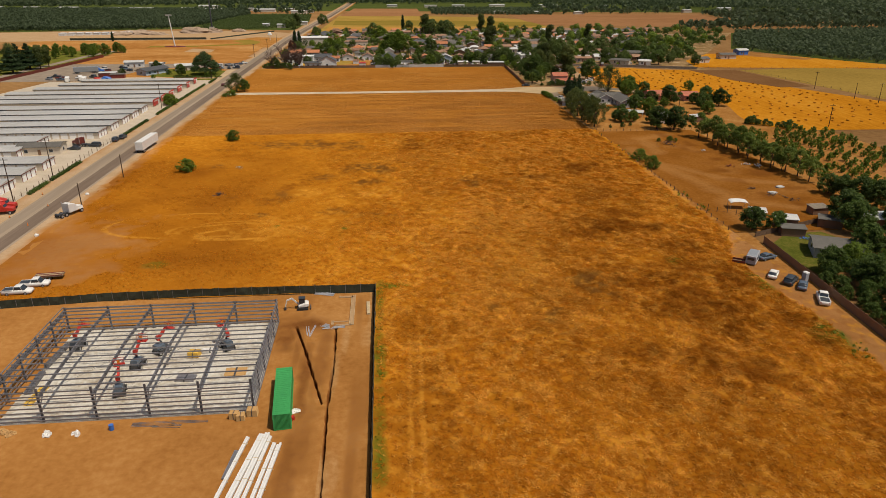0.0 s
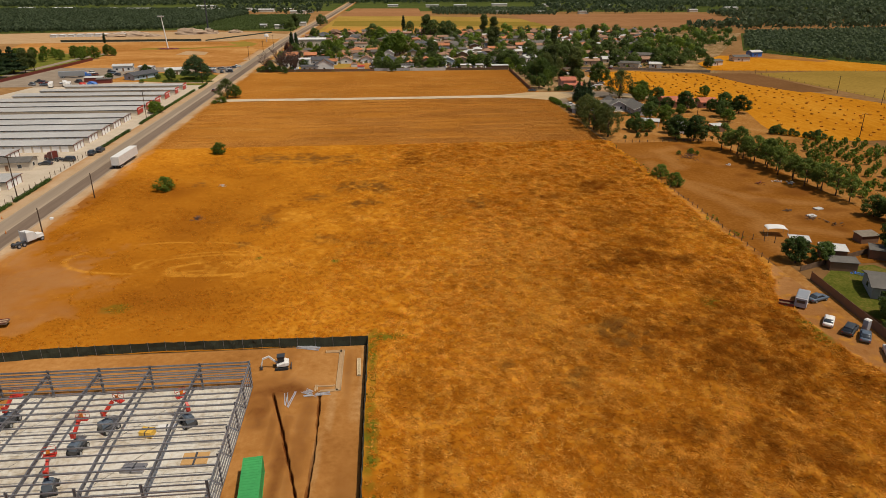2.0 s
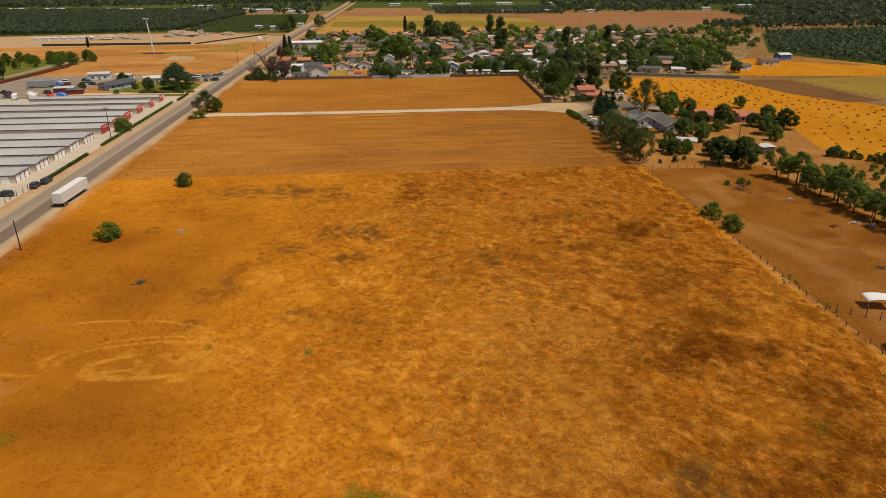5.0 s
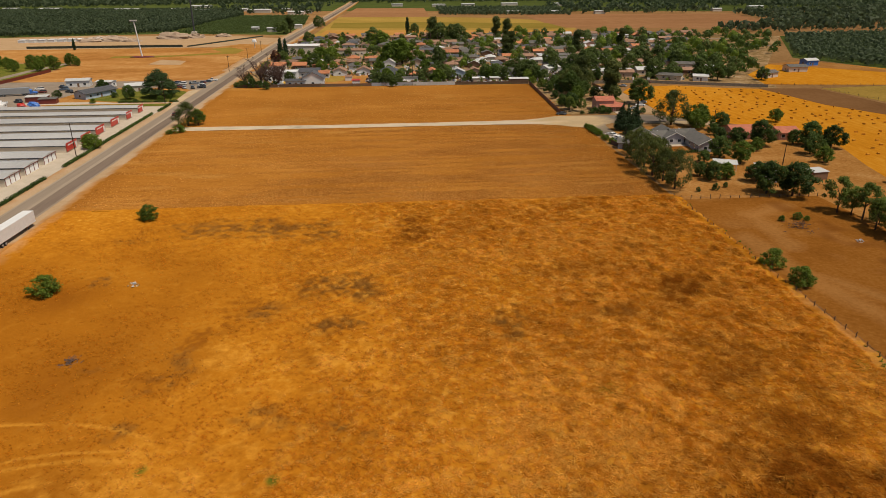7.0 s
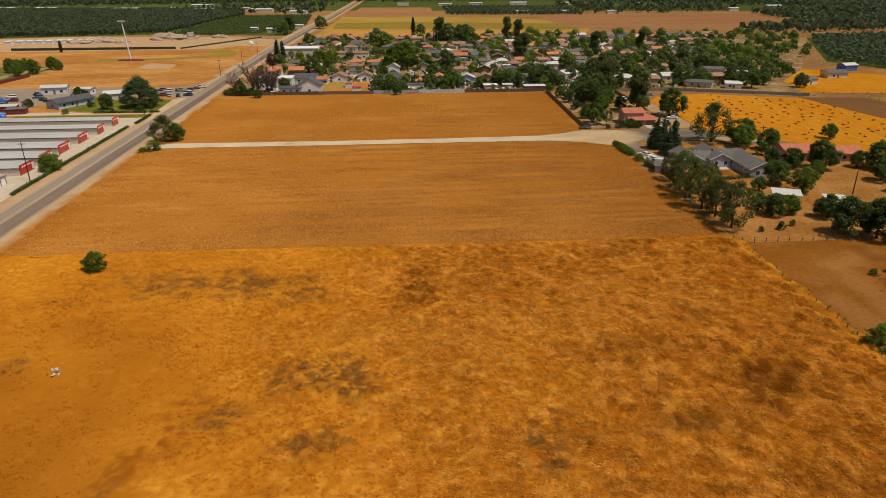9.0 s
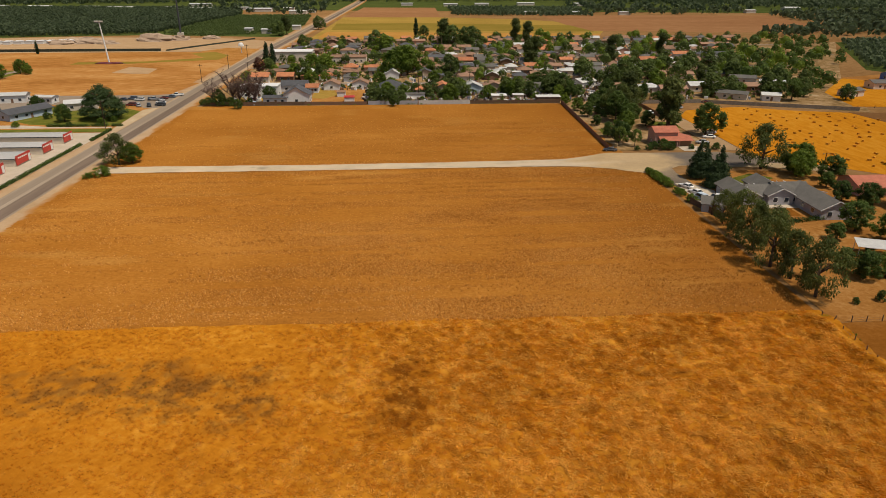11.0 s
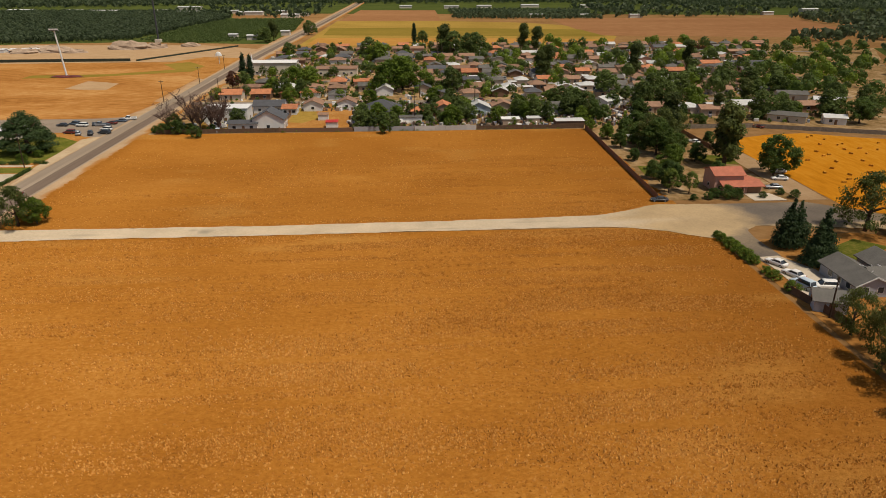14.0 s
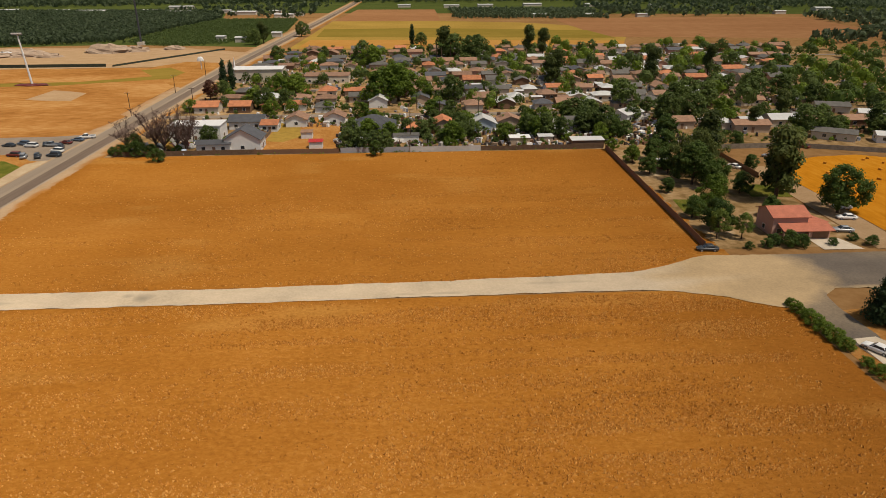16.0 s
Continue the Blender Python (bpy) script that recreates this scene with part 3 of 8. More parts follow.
def tussocks(n, each, x0, x1, y0, y1):
    """Clumps of bent stalks, splayed from a foot and laid over by the wind; (x, y) of each clump and its stalks."""
    px, py = rs.uniform(x0, x1, n), rs.uniform(y0, y1, n)
    tone = field_tones(px, py)
    thick = value_noise(px, py, 3.0, 41) * 0.6 + value_noise(px, py, 14.0, 42) * 0.6 + 0.5 * np.clip((px - 8) / 50, -0.85, 0.6)
    ok = ~((px < -1.6) & (py < 124.6)) & (tone["dirt"] < 0.25) & (thick + 0.45 * tone["stain"] > rs.uniform(0.0, 0.75, n))
    px, py = px[ok], py[ok]
    tone = {k: v[ok] for k, v in tone.items()}
    n = len(px)
    rank = 0.52 + 0.68 * rankness(px, py)
    size = rs.uniform(0.45, 0.95, n) * rank
    lean = 6.28 * value_noise(px, py, 11.0, 33)
    pale = np.clip(tone["straw"] * 0.8 + rs.uniform(0, 1, n) ** 2.5 * (0.3 + 0.7 * np.clip((px + 20) / 40, 0, 1)) * (1 - 0.8 * tone["brown"]) * (1 - tone["stain"]), 0, 1)
    brown = np.clip(tone["brown"] + rs.uniform(0, 1, n) ** 3 * 0.35, 0, 1) * (1 - 0.6 * pale) * np.clip(rank * 1.4 - 0.4, 0.3, 1)
    r = lambda v: np.repeat(v, each)
    m = n * each
    a = r(lean) + rs.normal(0, 1.9, m)
    off = rs.uniform(0, 0.45, m) * r(size)
    turn = rs.uniform(0, 6.28, m)
    bx, by = r(px) + np.cos(turn) * off, r(py) + np.sin(turn) * off
    length, width = rs.uniform(0.45, 1.0, m) * r(size), rs.uniform(0.035, 0.09, m) * (0.6 + 0.6 * r(size))
    rise = rs.uniform(0.02, 0.34, m) * np.clip(r(rank) * 1.3 - 0.45, 0.2, 1)
    base = field_height(bx, by)
    flat = np.sqrt(1 - rise ** 2 * 0.9)
    verts = np.zeros((m, 3, 3))
    for k, sgn in ((0, -1), (1, 1)):
        verts[:, k, 0], verts[:, k, 1] = bx - np.sin(a) * width * sgn, by + np.cos(a) * width * sgn
        verts[:, k, 2] = base + rs.uniform(0, 0.08, m)
    verts[:, 2, 0], verts[:, 2, 1] = bx + np.cos(a) * length * flat, by + np.sin(a) * length * flat
    verts[:, 2, 2] = base + 0.06 + length * rise
    masks = {"brown": np.repeat(brown, each * 3), "straw": np.repeat(pale, each * 3), "stain": np.repeat(tone["stain"], each * 3)}
    return verts.reshape(-1, 3), np.arange(m * 3).reshape(-1, 3), masks


v, t, masks = tussocks(150000, 7, -82, 84, 52, 270.3)
tagged(new("grass_stalks", big_mesh("grass_stalks", v, t, M_TUFT, masks)), "dry golden grass stalks in tussocks all over the field", "grass", "", "stuff")

# ploughed fields, with the gravel lane between them
lane_n = [(-82, 375.4), (-60, 375.2), (-18, 374.7), (25, 375.6), (59.5, 377.2), (70, 381), (78, 385.9), (90, 386.2), (100, 386.0)]
lane_s = [(100, 366.5), (90.5, 359.5), (84, 359.8), (72, 365.8), (57, 369.3), (24, 369.0), (-17, 368.3), (-57, 368.4), (-83, 368.0)]
LANE = lane_s + lane_n
for name, y0, y1, seed in (("ploughed_field_south", 269.8, 368.6, 51), ("ploughed_field_north", 375.0, 476.6, 61)):
    x, y, quads = grid_lines(np.arange(-84, 85.5, 0.46 if seed == 51 else 0.7), np.arange(y0, y1 + 0.1, 0.31 if seed == 51 else 0.45))
    furrow = np.sin((y + 0.02 * x) * 2 * math.pi / 1.6 + 1.5 * value_noise(x, y, 25, seed))
    rowness = np.clip(value_noise(x * 0.2, y, 14, seed + 1) * 1.6 - 0.3, 0, 1)
    z = 0.03 + 0.03 * (furrow + 1) * rowness + 0.10 * value_noise(x, y, 1.6, seed + 2)
    cloddy = np.clip(value_noise(x * 0.06, y + 0.02 * x, 1.3, seed + 6) * 0.8 + 0.1, 0.2, 1) * np.clip((x + 100) / 120, 0.35, 1) * np.clip(value_noise(x, y, 22, seed + 7) * 1.7, 0.35, 1)
    cloddy *= np.clip((80 - x) / 6, 0.15, 1) * (1.0 if seed == 51 else 0.55)
    z += 0.10 * np.clip(cloddy * 1.6, 0.2, 1) * rs.rand(len(x)) ** 2
    line = np.abs((y - 0.028 * x + 0.5 * value_noise(x, y * 0, 30, seed + 9)) % 3.4 - 1.7)
    z -= 0.07 * np.clip(1 - line / 0.5, 0, 1) * np.clip(value_noise(x * 0.1, y, 3.4, seed + 10) * 2.2 - 0.8, 0, 1)
    border = np.minimum.reduce([x + 84, 85.4 - x, y - y0, y1 - y])
    # smooth is a darker soil tone, rising to the edges, widest in the east
    smooth = np.clip(1 - (85.4 - x) / (40 if seed == 51 else 30), 0, 1) * 0.85
    smooth = np.maximum(smooth, np.clip(1 - (x + 84) / 10, 0, 1) * 0.7)
    if seed == 61:
        smooth = np.maximum(smooth, 0.10 + 0.35 * value_noise(x * 0.3, y, 16, 88))
    straw = np.clip(value_noise(x * 0.3, y, 5, seed + 4) * 1.5 - 0.75, 0, 1) * np.clip(value_noise(x, y, 30, seed + 5) * 2 - 0.5, 0, 1) * 0.8
    z = z * np.clip(border / 3 + 0.3, 0.3, 1)
    smooth = np.maximum(smooth, 0.55 * np.clip(1.4 - border / 2.6, 0, 1) * value_noise(x, y, 4, seed + 11))
    z = np.maximum(z, 0.02)
    z = np.where(in_poly(x, y, LANE), 0.012, z)
    soil = big_mesh(name, np.stack([x, y, z], 1), quads, M_SOIL, {"smooth": smooth, "straw": straw})
    soil.polygons.foreach_set("use_smooth", [False] * len(soil.polygons))
    tagged(new(name, soil), "ploughed brown field with faint furrows", "field", "", "structure")
    n = 330000 if seed == 51 else 110000
    px, py = rs.uniform(-82, 84, n), rs.uniform(y0 + 0.6, y1 - 1.0, n)
    band = np.clip(value_noise(px * 0.08, py - 0.03 * px, 1.9, seed + 6) * 1.9 - 0.45, 0.05, 1) * np.clip((px + 100) / 120, 0.3, 1)
    band *= np.clip(value_noise(px, py, 22, seed + 7) * 1.6, 0.35, 1) * np.where(px > 77, 0.3, 1)
    if seed == 61:
        band *= np.clip((470 - py) / 80, 0.15, 1)
    ok = (rs.rand(n) < band) & ~in_poly(px, py, LANE)
    px, py = px[ok], py[ok]
    n = len(px)
    size, spin = 0.06 + 0.17 * rs.rand(n) ** 2, rs.uniform(0, 6.28, n)
    verts = np.zeros((n, 4, 3))
    for k in range(3):
        a = math.pi / 1.5 * k + spin + rs.uniform(-0.5, 0.5, n)
        verts[:, k, 0], verts[:, k, 1] = px + np.cos(a) * size * 1.5, py + np.sin(a) * size
        verts[:, k, 2] = 0.08
    verts[:, 3, 0], verts[:, 3, 1] = px + rs.uniform(-0.06, 0.06, n), py
    verts[:, 3, 2] = 0.18 + size * rs.uniform(0.6, 1.5, n)
    tri = (np.arange(n)[:, None, None] * 4 + np.array([[k, (k + 1) % 3, 3] for k in range(3)])[None]).reshape(-1, 3)
    clods = big_mesh("soil_clods", verts.reshape(-1, 3), tri, M_CLOD)
    clods.polygons.foreach_set("use_smooth", [False] * len(clods.polygons))
    tagged(new("soil_clods", clods), "loose earth clods in the furrows", "soil", "", "stuff")

# building site, with two open trenches and their spoil
x, y, quads = grid_lines(np.concatenate([np.arange(SITE[0], -18.0, 0.5), np.arange(-18.0, -6.5, 0.09), np.arange(-6.5, SITE[1], 0.3), [SITE[1]]]), np.arange(SITE[2], SITE[3] + 0.1, 0.3))


TRENCH_A = [(-16.1, 110.1), (-13.8, 102.0), (-9.7, 86.0)]
TRENCH_B = [(-9.0, 109.5), (-8.6, 98.0), (-8.8, 85.0), (-8.3, 66.0), (-8.0, 50.0)]
wob = (value_noise(x, y, 1.5, 71) - 0.5) * 0.5
trench = np.minimum(line_distance(x, y, TRENCH_A), line_distance(x, y, TRENCH_B)) + wob * 0.5
z = 0.03 + 0.10 * value_noise(x, y, 4, 72) + 0.06 * value_noise(x, y, 1.1, 73)
z += 0.28 * np.exp(-((line_distance(x, y, TRENCH_A) - 0.9) / 0.45) ** 2) * value_noise(x, y, 2, 74)
z += 0.22 * np.exp(-((line_distance(x, y, TRENCH_B) - 0.9) / 0.45) ** 2) * value_noise(x, y, 2, 75)
z += 0.5 * ellipse_mask(x, y, [(-13.5, 112.5, 3, 2.5, 1), (-18.5, 106, 1.2, 4, 0.6), (-16.5, 103.5, 2, 2, 0.5)], 76)
z = np.where(trench < 0.17, -0.8, z)
slab_zone = (x > -55.2) & (x < -18.6) & (y > 84.0) & (y < 112.2)
z = np.where(slab_zone, 0.02, z)
# trench cuts carry painted-in shade; the blotches and streaks are damp soil
damp_and_shade = np.clip(1.0 - (trench - 0.16) / 0.09, 0, 1) + 0.6 * ellipse_mask(x, y, [(-13.0, 92, 1.1, 12, 1), (-15.5, 112, 4, 3, 0.7), (-17.5, 106, 2, 4, 0.7), (-12.0, 78, 1.5, 10, 0.5), (-13, 110, 5, 2, 0.7)], 77)
damp_and_shade = np.maximum(damp_and_shade, 0.35 * np.clip(value_noise(x, y * 0.15, 2.5, 78) * 3 - 2, 0, 1) * np.clip((x + 19) / 2, 0, 1))
damp_and_shade = np.maximum(damp_and_shade, 0.75 * ellipse_mask(x, y, [(-17, 105.5, 3.0, 4, 0.9), (-15.0, 111.0, 4, 2.6, 1.0), (-13.2, 70, 1.4, 16, 0.6), (-11.0, 98, 1.6, 10, 0.5)], 80))
straw = 0.5 * np.clip(value_noise(x, y * 0.12, 1.4, 79) * 3 - 1.9, 0, 1) * (x > -9)
tagged(new("building_site_ground", big_mesh("building_site_ground", np.stack([x, y, z], 1), quads, M_SITE, {"damp_and_shade": np.clip(damp_and_shade, 0, 1), "straw": straw})),
       "graded bare dirt of a building site with open trenches", "ground", "", "structure")

# roads
ROAD = [(-93.2, -200), (-93.6, 300), (-93.6, 700), (-89.5, 850), (-81, 1120), (-72, 1500), (-60, 2600)]


def strip(pts, w0, w1, z, thick=0.03):
    """A ribbon along pts, from w0 left to w1 right of them."""
    g = Geo()
    for px, py in pts:
        for w in (w0, w1):
            g.v += [(px + w, py, z - thick), (px + w, py, z)]
    for k in range(len(pts) - 1):
        a = k * 4
        g.f += [(a + 1, a + 3, a + 7, a + 5), (a, a + 1, a + 5, a + 4), (a + 3, a + 2, a + 6, a + 7)]
    return g


yy = np.concatenate([np.arange(20, 780, 1.6), [850, 1120, 1500, 2600]])
x, y, quads = grid_lines(np.linspace(-10, 11.6, 25), yy)
soil = np.clip(np.where(x < 0, (-x - 6.0) / 3.2, (x - 7.8) / 2.5) + 0.8 * (value_noise(x, y, 5, 111) - 0.5) + 0.5 * (value_noise(x, y, 1.7, 112) - 0.5), 0, 1)
soil *= np.where(x < 0, 0.5, 1.0)
x = x + (value_noise(x, y, 7, 113) - 0.5) * np.where(np.abs(x) > 8, 1.6, 0) + np.interp(y, [p[1] for p in ROAD], [p[0] for p in ROAD])
tagged(new("road_shoulder", big_mesh("road_shoulder", np.stack([x, y, 0.05 + 0 * x], 1), quads, M_VERGE, {"soil": soil})), "dusty gravel shoulder along the road", "road shoulder", "", "structure")
structure("road", strip(ROAD, -4.2, 6.0, 0.085), M_ASPHALT, "straight worn grey asphalt road", "road")
for a, b, m in ((-3.4, -0.4, M_LANE), (1.0, 5.3, M_LANE_DARK)):
    structure("wheel_track", strip(ROAD, a, b, 0.095, 0.008), m, "darker worn wheel track on the asphalt", "road marking")
lane_x = np.arange(-83, 56, 1.5)
ln = np.interp(lane_x, [p[0] for p in lane_n], [p[1] for p in lane_n]) + (value_noise(lane_x, lane_x * 0, 3, 121) - 0.5) * 0.25
ls = np.interp(lane_x, [p[0] for p in lane_s[::-1]], [p[1] for p in lane_s[::-1]]) + (value_noise(lane_x, lane_x * 0, 3, 122) - 0.5) * 0.25
TURNING = [(a, b) for a, b in zip(lane_x, ls)] + [(57, 369.25), (64, 368.8), (68, 368.0), (72.5, 366.6), (76, 365.2), (80, 362.6), (84, 360.6), (87.4, 359.6), (88.4, 350), (90, 340), (93, 340), (94.5, 350), (94.0, 360), (94.6, 365), (98, 367.6), (104, 367.5), (128, 363.5), (146, 357), (146, 364), (128, 378), (120, 384.5),
           (101, 384.2), (80, 384.7), (76.5, 383.6), (74, 382.2), (71, 380.6), (68, 379.4), (64, 378.0), (60, 377.1)] + [(a, b) for a, b in zip(lane_x[::-1], ln[::-1])]


def fit_to_outline(x, y, quads, poly):
    """Keeps the quads that reach into the outline and draws their outer corners onto it."""
    inside = in_poly(x, y, poly)
    quads = quads[inside[quads].any(1)]
    out = np.zeros(len(x), bool)
    out[quads.ravel()] = True
    out &= ~inside
    best, bx, by = np.full(len(x), 1e9), x.copy(), y.copy()
    for (ax, ay), (cx, cy) in zip(poly, poly[1:] + poly[:1]):
        t = np.clip(((x - ax) * (cx - ax) + (y - ay) * (cy - ay)) / ((cx - ax) ** 2 + (cy - ay) ** 2), 0, 1)
        qx, qy = ax + t * (cx - ax), ay + t * (cy - ay)
        d = np.hypot(x - qx, y - qy)
        near = out & (d < best)
        best[near], bx[near], by[near] = d[near], qx[near], qy[near]
    wob = (value_noise(bx, by, 1.8, 82) - 0.5) * 0.4
    return bx, np.where(out, by + wob, by), quads


x, y, quads = grid_arrays(-84, 147, 339, 386.5, 0.5)
x, y, quads = fit_to_outline(x, y, quads, TURNING)
rim = np.interp(y, [339, 358, 361, 364.6, 368, 375, 383, 390], [80, 84, 86.5, 90, 95.4, 97, 93.9, 90])
dust = np.clip((rim + 3 - x) / 7.0 + 0.5 + 0.5 * (value_noise(x, y, 3, 83) - 0.5), 0, 1)
dust = np.maximum(dust, np.clip((369.3 - y + (value_noise(x, y, 4, 84) - 0.5) * 2) / 1.5, 0, 0.8) * (x > 95))
dust = np.maximum(dust, 0.35 * value_noise(x * 0.4, y, 6, 85))
gravel = np.clip((74 - x + 9 * (value_noise(x, y * 2, 6, 86) - 0.5)) / 14, 0, 1) + 0.5 * np.clip(1 - np.abs(y - 371 - (x - 60) * 0.12) / 3.0, 0, 1) * np.clip((92 - x) / 20, 0, 1)
gravel = np.clip(gravel, 0, 1) * (0.85 + 0.15 * value_noise(x * 0.2, y * 1.5, 3, 87))
worn = 0.8 * ellipse_mask(x, y, [(-33, 371.5, 2.2, 1.8, 0.9), (-36, 372.6, 1.5, 1.0, 0.6), (20, 370.2, 6, 0.5, 0.5), (-60, 371, 8, 0.7, 0.4), (45, 373.5, 8, 0.6, 0.35)], 88)
tagged(new("gravel_lane", big_mesh("gravel_lane", np.stack([x, y, 0 * x + 0.12], 1), quads, M_DUSTY, {"dust": dust, "gravel": gravel, "worn": worn})), "pale gravel lane widening into a dusty asphalt dead end street", "lane", "", "structure")
sheet("concrete_drive", [(89.5, 349), (93.8, 349.5), (97.8, 342), (97.8, 330), (89.2, 330), (89.6, 340)], 0.15, M_CONCRETE, "pale concrete drive in front of a garage", "driveway")
sheet("front_drive", [(107, 393), (114, 392.5), (116, 386), (107, 386.2)], 0.125, M_CONCRETE, "concrete drive before the pink house", "driveway")
sheet("farm_track", [(119, 386), (127, 386), (128, 420), (127, 452), (121, 452), (120, 420)], 0.10, M_SHOULDER, "pale dirt track beside a hay field", "track")

# land to the east
PADDOCK = [(86.5, 150), (128, 150), (131, 185), (126, 266), (86.5, 266)]
x, y, quads = fit_to_outline(*grid_arrays(86, 132, 149, 267, 0.8), PADDOCK)
sand = np.zeros_like(x)
for pts, w in ((((90, 236), (92, 218), (96, 196), (99, 180), (94, 164), (92, 150)), 4.0), (((95, 214), (106, 196), (120, 190)), 3.0), (((98, 230), (100, 252), (112, 258)), 3.5), (((99, 180), (104, 172), (112, 168)), 3.0)):
    sand = np.maximum(sand, np.clip(1.3 - line_distance(x, y, list(pts)) / w - 0.7 * (value_noise(x, y, 4, 171) - 0.4), 0, 1))
sand = np.maximum(sand * 0.9, 0.5 * np.clip(value_noise(x, y, 7, 172) * 2.6 - 1.5, 0, 1))
dung = np.clip(value_noise(x, y, 5, 173) * 2.6 - 1.5, 0, 1) * np.clip((x - 100) / 12, 0, 1)
tagged(new("paddock", big_mesh("paddock", np.stack([x, y, 0.06 + 0.05 * value_noise(x, y, 3, 174)], 1), quads, M_PADDOCK, {"sand": sand, "dung": dung})), "bare brown paddock with paler trodden tracks", "paddock", "", "structure")
sheet("house_plots", [(86.5, 266.2), (126, 266.2), (175, 262), (178, 330), (160, 350), (118, 362), (86.5, 358)], 0.045, M_PLOT, "dry bare house plots", "plot")
sheet("dirt_lane", [(72, 20), (90, 20), (89.5, 150), (78, 150), (74, 120)], 0.02, M_PLOT, "dirt lane beside a board fence", "lane")
sheet("backyard_grove", [(84, 388), (119, 388), (119, 476), (84, 476)], 0.05, M_TOWNEARTH, "dry backyards under trees", "yard")
sheet("hay_field", [(128, 380), (160, 352), (169, 322), (161, 295), (157, 276), (167, 264.5), (181, 262), (420, 255), (258, 312), (232, 372), (212, 446), (181, 455), (164, 463.5), (150, 462), (136, 457), (128, 444)], 0.05, M_STUBBLE, "golden cut hay field", "field")
sheet("fallow_patch", [(205, 449), (236, 446), (246, 375), (226, 372), (212, 400)], 0.075, M_FALLOW, "brown fallow strip", "field")
sheet("pasture", [(239, 446), (258, 330), (420, 262), (700, 260), (420, 405), (340, 440), (310, 456)], 0.055, M_OLIVE, "olive dry pasture", "field")
sheet("golden_strip", [(216, 462), (340, 448), (365, 460), (300, 560), (262, 545), (225, 500)], 0.055, M_STUBBLE, "golden stubble strip", "field")
sheet("earth_strip", [(262, 548), (300, 562), (330, 505), (318, 500)], 0.085, M_SITE, "bare pale earth strip", "field")
sheet("orchard_ground_young", [(128, 150), (190, 150), (182, 258), (163, 268), (126, 266), (131, 190)], 0.035, M_PLOT, "dry golden grass under young orchard trees", "orchard floor")
sheet("orchard_ground_east", [(300, 580), (335, 503), (368, 462), (720, 250), (1700, 500), (1400, 900), (620, 790), (385, 750)], 0.06, M_UNDER, "dark green orchard floor", "orchard floor")

# land to the north
sheet("town_ground", [(-84, 477), (150, 477), (215, 448), (262, 545), (385, 750), (300, 800), (190, 795), (-60, 790), (-84, 700)], 0.02, M_TOWNEARTH, "dry pale ground of the small town", "ground")
for k, (yy, xa, xb) in enumerate(((541, -84, 230), (606, -84, 270), (668, -80, 330), (735, -76, 350))):
    sheet("town_street", [(xa, yy - 3.2), (xb, yy - 6.5), (xb, yy - 0.5), (xa, yy + 3.2)], 0.06, M_ASPHALT2, "narrow pale asphalt town street", "street")
sheet("yard_grass", [(-33.2, 479), (-5, 479), (-9, 537), (-33.7, 537)], 0.055, M_PLOT, "dry grass backyard", "yard")
sheet("yard_green", [(-33, 496), (-27, 494), (-21, 503), (-24, 518), (-20, 536), (-33.6, 536)], 0.075, M_OLIVE, "patchy green grass in a backyard", "yard")
sheet("far_field", [(-72, 800), (-20, 793), (190, 800), (215, 870), (195, 1015), (150, 1060), (60, 1095), (-66, 1100)], 0.05, M_OLIVE, "wide golden and olive farm field", "field")
sheet("far_field_green", [(-62, 900), (205, 868), (200, 950), (40, 990), (-64, 985)], 0.09, M_GREENFIELD, "greenish strip in the far field", "field")
sheet("far_field_gold", [(-66, 812), (-20, 800), (100, 806), (195, 812), (205, 842), (60, 862), (-64, 872)], 0.09, M_FARGOLD, "golden strip of the far field", "field")
sheet("far_soil", [(-64, 1100), (62, 1094), (66, 1340), (-52, 1350)], 0.05, M_FARSOIL, "reddish far ploughed field", "field")
sheet("far_fallow", [(196, 880), (420, 840), (470, 900), (520, 1120), (330, 1130), (200, 1120)], 0.05, M_FARSOIL, "far brown field", "field")

# land to the west
sheet("west_lot", [(-104, 500), (-217, 511), (-213, 553), (-218, 604), (-310, 612), (-330, 696), (-104, 700)], 0.05, M_DRYLOT, "dry golden-brown empty lot", "field")
sheet("west_lot_track", [(-128, 727), (-100, 719), (-99.5, 640), (-99.5, 618), (-109, 630), (-144, 688), (-140, 705)], 0.07, M_PLOT, "pale bare dirt at the lot's edge", "field")
sheet("west_lot_edge", [(-99.5, 545), (-104, 514), (-135, 513.5), (-205, 511), (-205, 516), (-135, 520), (-108, 524), (-104, 548)], 0.072, M_DRYLOT, "rank dry weeds along the lot", "field")
sheet("west_lot_green", [(-170, 630), (-115, 651), (-114, 676), (-130, 699), (-144, 688), (-128, 661), (-161, 643), (-205, 640), (-205, 628)], 0.075, M_GREENFIELD, "greenish grass strip on the empty lot", "field")
sheet("concrete_pad", [(-163, 588), (-150, 584), (-139.5, 583), (-141.5, 605), (-150, 610), (-162, 615)], 0.10, M_SHOULDER, "old concrete pad in dry grass", "pad")
sheet("demolition_yard", [(-104, 704), (-240, 698), (-420, 690), (-430, 800), (-300, 826), (-150, 812), (-100, 780)], 0.05, M_SHOULDER, "pale bare demolition yard", "ground")
sheet("west_park", [(-232, 380), (-340, 380), (-350, 604), (-218, 600), (-216, 556), (-229, 425)], 0.05, M_LAWN, "green park lawn", "lawn")
sheet("park_drive", [(-236, 400), (-242, 400), (-232, 560), (-224, 600), (-219, 600), (-226, 556)], 0.08, M_ASPHALT2, "asphalt drive beside a brick wall", "street")
